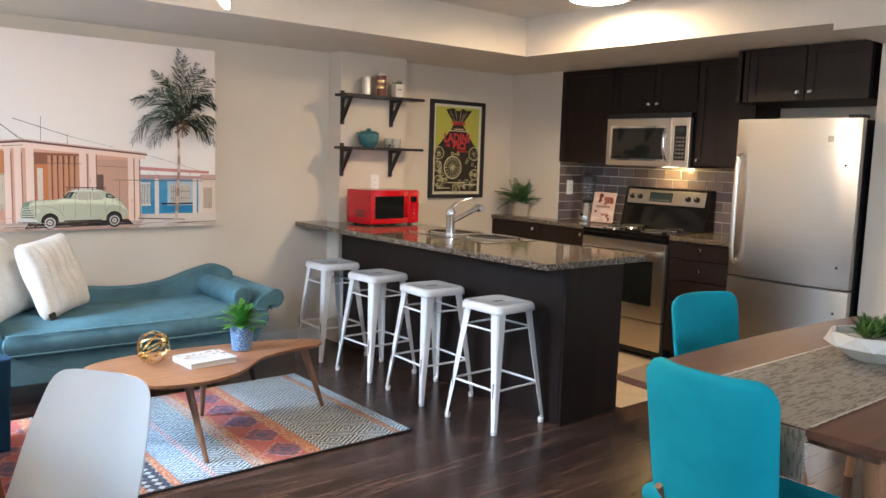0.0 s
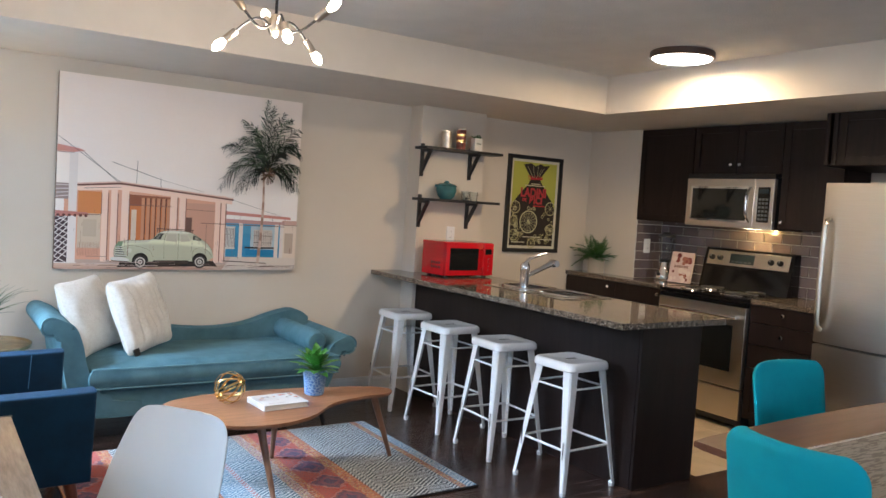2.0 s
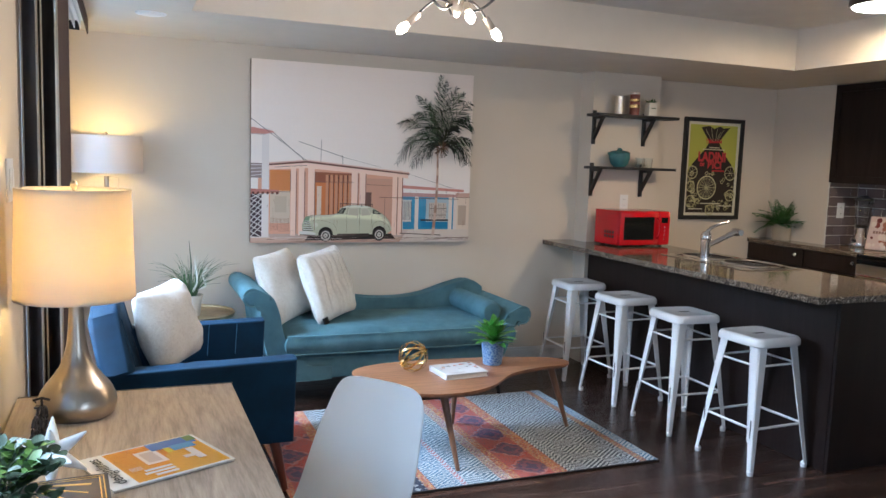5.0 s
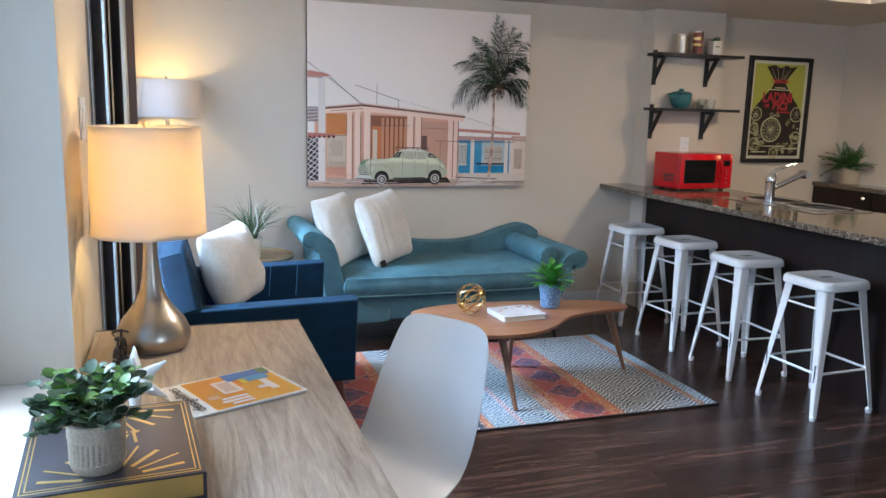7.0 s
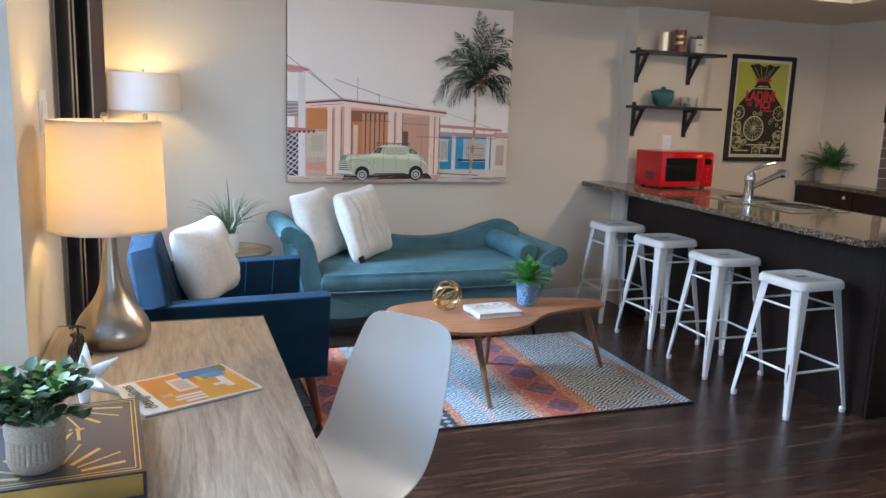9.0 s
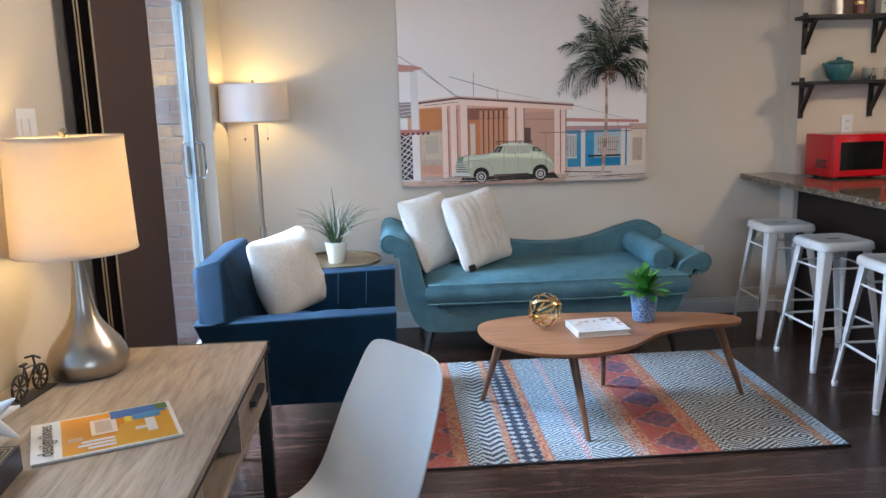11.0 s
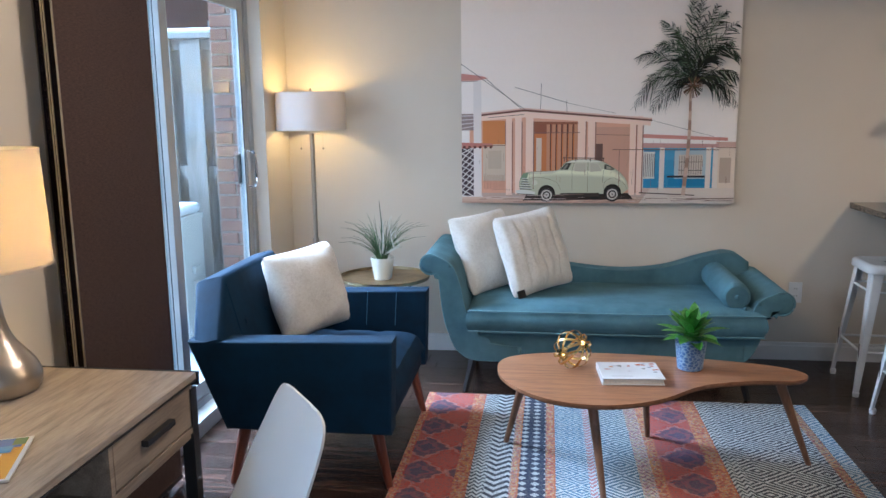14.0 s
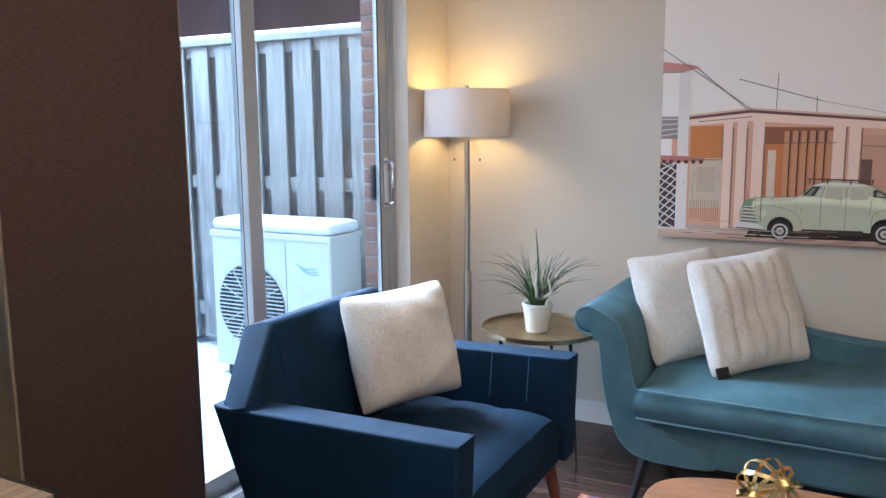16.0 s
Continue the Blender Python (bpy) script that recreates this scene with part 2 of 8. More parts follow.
def box(x0, x1, y0, y1, z0, z1, bevel=0.0, seg=2, bm=None, m=None):
    own = bmesh.new()
    bmesh.ops.create_cube(own, size=1)
    xf(own, own.verts, Matrix.Translation(((x0 + x1) / 2, (y0 + y1) / 2, (z0 + z1) / 2)) @ Matrix.Diagonal((x1 - x0, y1 - y0, z1 - z0, 1)))
    if bevel:
        bmesh.ops.bevel(own, geom=own.edges[:], offset=bevel, segments=seg, profile=0.5, affect="EDGES")
    if m is not None:
        xf(own, own.verts, m)
    return join(bm, own)


def join(bm, own):
    if bm is None:
        return own
    vm = [bm.verts.new(v.co) for v in own.verts]
    own.verts.index_update()
    for f in own.faces:
        try:
            bm.faces.new([vm[v.index] for v in f.verts])
        except ValueError:
            pass
    own.free()
    return bm


def prism(pts, z0, z1, bevel=0.0, bm=None, m=None, seg=2):
    """A slab with the outline pts in x and y."""
    own = bmesh.new()
    lo = [own.verts.new((x, y, z0)) for x, y in pts]
    hi = [own.verts.new((x, y, z1)) for x, y in pts]
    own.faces.new(lo[::-1]), own.faces.new(hi)
    n = len(pts)
    for i in range(n):
        own.faces.new((lo[i], lo[(i + 1) % n], hi[(i + 1) % n], hi[i]))
    if bevel:
        own.edges.ensure_lookup_table()
        es = [e for e in own.edges if abs(e.verts[0].co.z - e.verts[1].co.z) < 1e-6]
        bmesh.ops.bevel(own, geom=es, offset=bevel, segments=seg, profile=0.5, affect="EDGES")
    if m is not None:
        xf(own, own.verts, m)
    return join(bm, own)


def lathe(profile, n=32, bm=None, m=None, closed=False):
    """Turned about z: profile of (radius, height)."""
    own = bmesh.new()
    rings = []
    for r, z in profile:
        if r < 1e-5:
            rings.append([own.verts.new((0, 0, z))])
        else:
            rings.append([own.verts.new((r * math.cos(2 * math.pi * i / n), r * math.sin(2 * math.pi * i / n), z)) for i in range(n)])
    pairs = list(zip(rings, rings[1:])) + ([(rings[-1], rings[0])] if closed else [])
    for a, b in pairs:
        for i in range(n):
            j = (i + 1) % n
            q = [a[i % len(a)], a[j % len(a)], b[j % len(b)], b[i % len(b)]]
            q = list(dict.fromkeys(q))
            if len(q) > 2:
                own.faces.new(q)
    if m is not None:
        xf(own, own.verts, m)
    return join(bm, own)


def tube(pts, r, n=8, bm=None, m=None, taper=None, closed=False):
    """A round bar along pts; taper gives the radius at the far end."""
    own = bmesh.new()
    P = [Vector(p) for p in pts]
    N = len(P)
    rings = []
    for i, p in enumerate(P):
        a = P[i - 1] if (i or closed) else p
        b = P[(i + 1) % N] if (i < N - 1 or closed) else p
        d = (b - a).normalized()
        up = Vector((0, 0, 1)) if abs(d.z) < 0.95 else Vector((1, 0, 0))
        u = d.cross(up).normalized()
        v = u.cross(d)
        rr = r if taper is None else r + (taper - r) * i / (N - 1)
        rings.append([own.verts.new(p + (u * math.cos(2 * math.pi * k / n) + v * math.sin(2 * math.pi * k / n)) * rr) for k in range(n)])
    for a, b in list(zip(rings, rings[1:])) + ([(rings[-1], rings[0])] if closed else []):
        for k in range(n):
            own.faces.new((a[k], a[(k + 1) % n], b[(k + 1) % n], b[k]))
    if not closed:
        own.faces.new(rings[0][::-1]), own.faces.new(rings[-1])
    if m is not None:
        xf(own, own.verts, m)
    return join(bm, own)


def smooth_line(pts, n=8, closed=False):
    """A Catmull-Rom line through pts, n steps a span."""
    P = [Vector(p) for p in pts]
    out = []
    N = len(P)
    spans = N if closed else N - 1
    for i in range(spans):
        p0 = P[(i - 1) % N] if (closed or i) else P[0]
        p1, p2 = P[i], P[(i + 1) % N]
        p3 = P[(i + 2) % N] if (closed or i + 2 < N) else P[-1]
        for k in range(n):
            t = k / n
            out.append(0.5 * (2 * p1 + (p2 - p0) * t + (2 * p0 - 5 * p1 + 4 * p2 - p3) * t * t + (3 * p1 - p0 - 3 * p2 + p3) * t ** 3))
    if not closed:
        out.append(P[-1])
    return out


def structure(name, bm, mat, label="", category=""):
    return tagged(part(name, bm, mat), label, category, "", "structure")


def at(x, y, z, rx=0, ry=0, rz=0):
    return pose(x, y, z, rx, ry, rz)


# ---- the large structure ----
WX, WY, EX, KX, SY, CZ, SZ = -0.10, 5.26, 5.62, 5.30, -2.9, 2.44, 2.17
FX, FY = 5.02, 2.02      # wall beside the fridge
structure("floor", box(-0.4, 6.0, -3.2, 5.6, -0.12, -0.012), "gap", "dark under-floor below the planks")
structure("wall_north", box(-0.4, 6.0, WY, WY + 0.2, 0, 2.6), "wall", "warm beige painted wall behind the sofa")
structure("wall_pier", box(3.392, 3.985, 5.09, WY, 0, SZ), "wall", "beige pier carrying the two shelves")
structure("wall_east", box(EX, EX + 0.2, FY - 0.2, WY, 0, 2.6), "wall", "beige wall behind the kitchen cabinets")
structure("wall_bump", box(KX, EX, 4.66, WY, 0, SZ), "wall", "pale beige wall beside the cabinets")
structure("wall_fridge_side", box(FX, EX, FY - 0.14, FY, 0, CZ), "wall", "beige wall beside the fridge")
structure("wall_dining", box(FX, FX + 0.2, -3.1, FY - 0.14, 0, 2.6), "wall", "beige wall beside the dining table")
# south wall is never in view; its window opening is an addition
bm = box(-0.4, 0.6, -3.1, -2.9, 0, 2.6)
box(3.2, FX, -3.1, -2.9, 0, 2.6, bm=bm), box(0.6, 3.2, -3.1, -2.9, 0, 0.5, bm=bm), box(0.6, 3.2, -3.1, -2.9, 2.2, 2.6, bm=bm)
structure("wall_south", bm, "wall", "unseen beige wall with an added window opening behind the dining area")
bm = box(-0.4, WX, -3.1, 0.0, 0, 2.6)
box(-0.4, WX, 0.0, 2.15, 0, 0.76, bm=bm), box(-0.4, WX, 0.0, 2.15, 2.15, 2.6, bm=bm), box(-0.4, WX, 2.15, 2.93, 0, 2.6, bm=bm)
box(-0.4, WX, 2.93, 4.86, 2.12, 2.6, bm=bm), box(-0.27, WX, 4.86, WY, 0, 2.6, bm=bm)
structure("wall_west", bm, "wall", "beige wall with a window and a sliding patio door")
structure("ceiling", box(-0.4, 6.0, -3.2, 5.6, CZ, CZ + 0.12), "ceiling", "white stippled ceiling")
bm = box(WX, KX + 0.32, 4.23, WY, SZ, CZ)
structure("ceiling_soffit_north", bm, "soffit", "beige dropped soffit along the sofa wall")
structure("ceiling_soffit_east", box(4.42, EX, FY, 4.23, SZ, CZ), "soffit", "beige dropped soffit over the kitchen cabinets")
structure("ceiling_soffit_dining", box(4.42, FX, -2.9, FY, 2.135, CZ), "soffit", "beige bulkhead over the dining wall")
structure("ceiling_soffit_west", box(WX, 0.517, -2.9, 4.23, SZ, CZ), "soffit", "beige dropped soffit along the window wall")


# ---- flat pictures ----
def attr_mat(name, rough=0.6):
    """Paint whose colour comes from the mesh's own colours: printed ink."""
    m = Mat(name, (0.5, 0.5, 0.5), rough, Specular_IOR_Level=0.2 if rough > 0.5 else 0.5)
    a = m.t.nodes.new("ShaderNodeVertexColor")
    a.layer_name = "ink"
    m.set("Base Color", m.mix(m.math("MULTIPLY", m.noise(60, detail=4), 0.05), a.outputs[0], (0.30, 0.26, 0.24)))
    m.bump(m.noise(500), 0.1, 0.0004)
    return m.m


M["ink"] = attr_mat("printed_ink", 0.7)
M["gloss_ink"] = attr_mat("glossy_printed_ink", 0.25)


class Picture:
    """A print in its own plane: u to the right, v up, in metres, layer by layer."""
    def __init__(self, w, h):
        self.w, self.h, self.bm, self.k = w, h, bmesh.new(), 0
        self.ink = self.bm.loops.layers.float_color.new("ink")

    def poly(self, pts, c, lift=True):
        self.k += lift
        z = 0.0002 + 0.00004 * self.k
        vs = [self.bm.verts.new((u * self.w, v * self.h, z)) for u, v in pts]
        try:
            f = self.bm.faces.new(vs)
        except ValueError:
            return
        for lp in f.loops:
            lp[self.ink] = col(c)

    def rect(self, u0, u1, v0, v1, c, c2=None, n=1):
        """A box, or with c2 n bands shading from c below to c2 above."""
        for i in range(n):
            a = v0 + (v1 - v0) * i / n
            b = v0 + (v1 - v0) * (i + 1) / n
            t = i / max(1, n - 1)
            cc = c if c2 is None else [x + (y - x) * t for x, y in zip(col(c), col(c2))]
            self.poly([(u0, a), (u1, a), (u1, b), (u0, b)], cc, i == 0)

    def line(self, u0, v0, u1, v1, wd, c):
        d = Vector(((u1 - u0) * self.w, (v1 - v0) * self.h))
        n = Vector((-d.y, d.x)).normalized() * wd / 2
        a, b = n.x / self.w, n.y / self.h
        self.poly([(u0 + a, v0 + b), (u0 - a, v0 - b), (u1 - a, v1 - b), (u1 + a, v1 + b)], c)

    def disc(self, u, v, r, c, n=20, a0=0, a1=360):
        pts = [(u + r * math.cos(radians(a0 + (a1 - a0) * i / n)) / self.w, v + r * math.sin(radians(a0 + (a1 - a0) * i / n)) / self.h) for i in range(n + (a1 - a0 < 360))]
        self.poly(pts, c)

    def ring(self, u, v, r, wd, c, spokes=0, sc=None):
        n = 24
        self.k += 1
        for i in range(n):
            q = []
            for rr, j in ((r - wd, i), (r, i), (r, i + 1), (r - wd, i + 1)):
                q.append((u + rr * math.cos(2 * math.pi * j / n) / self.w, v + rr * math.sin(2 * math.pi * j / n) / self.h))
            self.poly(q, c, False)
        for i in range(spokes):
            a = 2 * math.pi * i / spokes
            self.line(u, v, u + (r - wd) * math.cos(a) / self.w, v + (r - wd) * math.sin(a) / self.h, wd * 0.35, sc or c)

    def done(self, name, mat, parent, m, label=""):
        xf(self.bm, self.bm.verts, m)
        me = bpy.data.meshes.new(name)
        self.bm.to_mesh(me)
        self.bm.free()
        me.materials.append(M[mat])
        ob = new(name, me)
        ob.parent = parent
        return tagged(ob, label)


def letters(name, text, size, mat, parent, m, label="", bold=0.0, spacing=1.0):
    cu = bpy.data.curves.new(name, "FONT")
    cu.body, cu.size, cu.align_x, cu.align_y, cu.offset, cu.space_character = text, size, "CENTER", "CENTER", bold, spacing
    tmp = bpy.data.objects.new(name, cu)
    scene.collection.objects.link(tmp)
    me = bpy.data.meshes.new_from_object(tmp.evaluated_get(bpy.context.evaluated_depsgraph_get()))
    bpy.data.objects.remove(tmp)
    bpy.data.curves.remove(cu)
    me.transform(m)
    me.materials.clear()
    me.materials.append(M[mat])
    ob = new(name, me)
    ob.parent = parent
    return tagged(ob, label)


UP = pose(0, 0, 0, 90, 0, 0)     # picture plane upright, facing -y


def canvas_art():
    w, h = 1.532, 1.168
    t = thing("canvas_print", 0.951, 5.257, 0.915, 0, "large canvas print of a pale green vintage car and palm", "wall art")
    part("canvas", box(0, w, -0.040, 0, 0, h, 0.003), plain("canvas_edge", (0.27, 0.17, 0.11), 0.7), t)
    p = Picture(w, h)
    p.rect(0, 1, 0.03, 1, (0.86, 0.80, 0.77), (0.85, 0.75, 0.69), 12)
    p.rect(0, 1, 0.0, 0.075, (0.46, 0.33, 0.28), (0.62, 0.50, 0.44), 3)
    rnd = random.Random(4)
    # far buildings
    p.poly([(0.50, 0.07), (0.62, 0.07), (0.62, 0.33), (0.50, 0.35)], (0.42, 0.40, 0.38))
    p.poly([(0.52, 0.345), (0.97, 0.315), (0.97, 0.30), (0.52, 0.325)], (0.62, 0.30, 0.26))
    p.rect(0.93, 1, 0.06, 0.29, (0.72, 0.62, 0.52))
    p.rect(0.945, 0.985, 0.10, 0.22, (0.52, 0.42, 0.34))
    p.rect(0.93, 1, 0.27, 0.295, (0.62, 0.42, 0.36))
    # blue house
    p.rect(0.585, 0.93, 0.075, 0.28, (0.08, 0.30, 0.52), (0.12, 0.36, 0.58), 3)
    p.rect(0.585, 0.675, 0.075, 0.26, (0.66, 0.68, 0.66), (0.50, 0.62, 0.68), 3)
    p.rect(0.765, 0.90, 0.085, 0.12, (0.05, 0.26, 0.50))
    p.poly([(0.56, 0.295), (0.94, 0.285), (0.94, 0.265), (0.56, 0.27)], (0.55, 0.34, 0.32))
    p.rect(0.67, 0.715, 0.12, 0.25, (0.66, 0.64, 0.60))
    p.rect(0.60, 0.615, 0.10, 0.26, (0.55, 0.56, 0.55))
    p.rect(0.785, 0.90, 0.12, 0.255, (0.45, 0.55, 0.60))
    p.rect(0.80, 0.885, 0.13, 0.235, (0.62, 0.55, 0.48))
    for i in range(7):
        p.line(0.675 + 0.0065 * i, 0.13, 0.675 + 0.0065 * i, 0.24, 0.003, (0.06, 0.06, 0.07))
    for i in range(10):
        p.line(0.803 + 0.0085 * i, 0.14, 0.803 + 0.0085 * i, 0.23, 0.003, (0.25, 0.22, 0.20))
    for v in (0.16, 0.20):
        p.line(0.80, v, 0.885, v, 0.004, (0.2, 0.18, 0.17))
    p.rect(0.76, 0.91, 0.125, 0.135, (0.05, 0.05, 0.06))
    for u in (0.74, 0.905, 0.93):
        p.rect(u - 0.009, u + 0.009, 0.06, 0.27, (0.72, 0.66, 0.61))
    # pink house
    p.poly([(0.03, 0.05), (0.67, 0.05), (0.67, 0.41), (0.235, 0.45), (0.03, 0.42)], (0.70, 0.40, 0.29))
    p.rect(0.08, 0.165, 0.29, 0.405, (0.62, 0.26, 0.11))
    p.rect(0.08, 0.165, 0.11, 0.29, (0.62, 0.52, 0.41))
    for i in range(14):
        p.line(0.085 + 0.0057 * i, 0.07, 0.085 + 0.0057 * i, 0.14, 0.002, (0.35, 0.18, 0.13))
    p.rect(0.10, 0.15, 0.17, 0.26, (0.55, 0.46, 0.36))
    p.poly([(0.27, 0.06), (0.44, 0.06), (0.44, 0.395), (0.27, 0.40)], (0.60, 0.23, 0.10))
    p.poly([(0.27, 0.34), (0.44, 0.34), (0.44, 0.395), (0.27, 0.40)], (0.34, 0.14, 0.09))
    for i in range(6):
        p.rect(0.318 + i * 0.0205, 0.331 + i * 0.0205, 0.10, 0.385, (0.58, 0.30, 0.19))
        p.rect(0.331 + i * 0.0205, 0.3345 + i * 0.0205, 0.10, 0.385, (0.09, 0.04, 0.03))
    p.rect(0.28, 0.30, 0.10, 0.32, (0.66, 0.56, 0.46))
    p.rect(0.495, 0.62, 0.09, 0.37, (0.60, 0.36, 0.27))
    p.rect(0.50, 0.525, 0.17, 0.29, (0.20, 0.12, 0.10))
    for u, wd in ((0.178, 0.022), (0.213, 0.024), (0.255, 0.028), (0.447, 0.028), (0.483, 0.026), (0.633, 0.022), (0.658, 0.018)):
        p.rect(u - wd / 2, u + wd / 2, 0.04, 0.42, (0.82, 0.63, 0.53))
        p.rect(u + wd / 2, u + wd / 2 + 0.004, 0.05, 0.40, (0.33, 0.17, 0.13))
    p.poly([(0.07, 0.435), (0.235, 0.455), (0.695, 0.400), (0.695, 0.375), (0.235, 0.420), (0.07, 0.405)], (0.82, 0.63, 0.53))
    p.poly([(0.07, 0.437), (0.235, 0.459), (0.70, 0.404), (0.70, 0.396), (0.235, 0.449), (0.07, 0.428)], (0.20, 0.10, 0.08))
    p.poly([(0.07, 0.444), (0.235, 0.466), (0.70, 0.411), (0.70, 0.404), (0.235, 0.459), (0.07, 0.437)], (0.70, 0.50, 0.42))
    # tower and lattice
    p.rect(0.0, 0.05, 0.03, 0.28, (0.10, 0.07, 0.08))
    p.rect(0.0, 0.05, 0.36, 0.44, (0.35, 0.28, 0.27))
    for i in range(9):
        for j in range(2):
            s = 1 - 2 * j
            v = 0.035 + i * 0.03
            p.line(0.0, v + 0.0 * j, 0.048, min(0.28, v + 0.065) if s > 0 else max(0.03, v - 0.035), 0.005, (0.70, 0.66, 0.63))
    for i in range(4):
        p.line(0.0, 0.37 + i * 0.02, 0.05, 0.38 + i * 0.017, 0.005, (0.66, 0.60, 0.57))
    p.rect(0.045, 0.075, 0.03, 0.63, (0.74, 0.69, 0.66))
    p.poly([(0, 0.635), (0.08, 0.62), (0.10, 0.61), (0.06, 0.60), (0, 0.60)], (0.60, 0.30, 0.26))
    p.poly([(0, 0.30), (0.115, 0.295), (0.12, 0.28), (0, 0.27)], (0.55, 0.24, 0.20))
    for i in range(6):
        p.disc(0.01 + 0.02 * i, 0.277, 0.009, (0.18, 0.07, 0.06), 8)
    p.rect(0, 0.08, 0.0, 0.035, (0.70, 0.66, 0.62))
    # wires and aerials
    for a in ((0.0, 0.68, 0.235, 0.46), (0.09, 0.61, 0.225, 0.46), (0.20, 0.565, 0.40, 0.485), (0.10, 0.42, 0.235, 0.435)):
        p.line(*a, 0.0028, (0.13, 0.11, 0.11))
    p.line(0.295, 0.46, 0.297, 0.58, 0.0028, (0.2, 0.18, 0.17))
    p.line(0.392, 0.445, 0.390, 0.50, 0.0028, (0.2, 0.18, 0.17))
    p.line(0.40, 0.485, 0.57, 0.435, 0.0018, (0.35, 0.32, 0.30))
    p.line(0.70, 0.40, 0.92, 0.32, 0.002, (0.30, 0.27, 0.26))
    # ground: pale sand with a dark kerb line, then the car
    p.rect(0.0, 1, 0.0, 0.03, (0.56, 0.38, 0.30), (0.62, 0.46, 0.37), 3)
    p.poly([(0.66, 0.0), (1.0, 0.0), (1.0, 0.075), (0.70, 0.072)], (0.68, 0.60, 0.53))
    p.line(0.66, 0.052, 0.86, 0.040, 0.006, (0.13, 0.09, 0.08)), p.line(0.80, 0.020, 1.0, 0.026, 0.005, (0.20, 0.14, 0.12))
    car_mark = len(p.bm.verts)
    p.poly([(0.25, 0.012), (0.66, 0.02), (0.64, 0.05), (0.27, 0.05)], (0.05, 0.035, 0.03))
    p.disc(0.52, 0.045, 0.034, (0.03, 0.03, 0.03))
    def curve(pts, n=6):
        return [(q.x, q.y) for q in smooth_line([(a, b, 0) for a, b in pts], n)]
    base = [(0.642, 0.070), (0.62, 0.048), (0.30, 0.040), (0.245, 0.052)]
    body = curve([(0.242, 0.055), (0.238, 0.10), (0.252, 0.142), (0.285, 0.155), (0.345, 0.158), (0.385, 0.166), (0.408, 0.198), (0.440, 0.213), (0.495, 0.214), (0.540, 0.206), (0.578, 0.180), (0.612, 0.148), (0.634, 0.110), (0.642, 0.070)]) + base
    p.poly(body, (0.52, 0.53, 0.40))
    for k in range(7):
        f = k / 7
        p.poly(curve([(0.245 + 0.01 * f, 0.09 + 0.04 * f), (0.30, 0.118 + 0.028 * f), (0.375, 0.130 + 0.022 * f), (0.50, 0.128 + 0.016 * f), (0.60, 0.112 + 0.02 * f), (0.632, 0.090 + 0.02 * f)], 4)
               + curve([(0.625 - 0.01 * f, 0.120), (0.58 - 0.02 * f, 0.166), (0.50, 0.150 + 0.012 * f), (0.40, 0.152 + 0.01 * f), (0.33, 0.152), (0.262 + 0.01 * f, 0.145)], 4), [c * (1 + 0.06 * k) for c in (0.53, 0.54, 0.41)])
    p.poly(curve([(0.405, 0.192), (0.44, 0.211), (0.495, 0.212), (0.540, 0.204), (0.520, 0.200), (0.44, 0.201)], 4), (0.70, 0.70, 0.60))
    p.poly(curve([(0.252, 0.142), (0.285, 0.153), (0.345, 0.156), (0.385, 0.164), (0.36, 0.146), (0.29, 0.142)], 4), (0.60, 0.60, 0.48))
    # windscreen, side and rear windows
    p.poly([(0.389, 0.166), (0.411, 0.197), (0.432, 0.199), (0.418, 0.165)], (0.07, 0.07, 0.06))
    p.poly([(0.398, 0.168), (0.413, 0.191), (0.420, 0.191), (0.410, 0.168)], (0.24, 0.25, 0.22))
    for q in (((0.437, 0.162), (0.443, 0.199), (0.487, 0.200), (0.487, 0.158)), ((0.497, 0.158), (0.497, 0.200), (0.528, 0.197), (0.546, 0.162))):
        p.poly(q, (0.60, 0.58, 0.47))
        p.poly([(a * 0.86 + 0.14 * q[0][0] + 0.004, b - 0.004) for a, b in q], (0.52, 0.50, 0.40))
    p.poly(curve([(0.552, 0.166), (0.553, 0.190), (0.570, 0.184), (0.590, 0.164), (0.552, 0.166)], 3), (0.10, 0.11, 0.09))
    p.poly([(0.560, 0.168), (0.560, 0.183), (0.574, 0.177), (0.580, 0.168)], (0.38, 0.38, 0.30))
    dark = (0.17, 0.18, 0.13)
    for a in ((0.434, 0.062, 0.434, 0.165), (0.492, 0.056, 0.492, 0.200), (0.434, 0.165, 0.442, 0.200), (0.546, 0.100, 0.550, 0.162)):
        p.line(*a, 0.0018, dark)
    for ln in (curve([(0.242, 0.10), (0.30, 0.128), (0.37, 0.108), (0.392, 0.066)]), curve([(0.552, 0.062), (0.555, 0.105), (0.585, 0.124), (0.622, 0.100), (0.634, 0.072)])):
        for a, b in zip(ln, ln[1:]):
            p.line(*a, *b, 0.0022, (0.25, 0.27, 0.20))
    for a, b in zip(body[:72], body[1:73]):
        p.line(*a, *b, 0.0016, (0.20, 0.20, 0.15))
    # roof rack
    p.line(0.400, 0.223, 0.552, 0.220, 0.005, (0.16, 0.10, 0.08))
    for u in (0.405, 0.447, 0.500, 0.548):
        p.line(u, 0.205, u, 0.223, 0.004, (0.08, 0.06, 0.05))
    # grille and bumper
    p.poly([(0.240, 0.118), (0.252, 0.148), (0.272, 0.150), (0.266, 0.122)], (0.26, 0.36, 0.24))
    for i in range(5):
        p.line(0.240 + 0.002 * i, 0.072 + 0.012 * i, 0.284 - 0.004 * i, 0.070 + 0.012 * i, 0.0075, (0.11, 0.12, 0.10))
        p.line(0.240 + 0.002 * i, 0.075 + 0.012 * i, 0.284 - 0.004 * i, 0.073 + 0.012 * i, 0.0040, (0.66, 0.66, 0.62))
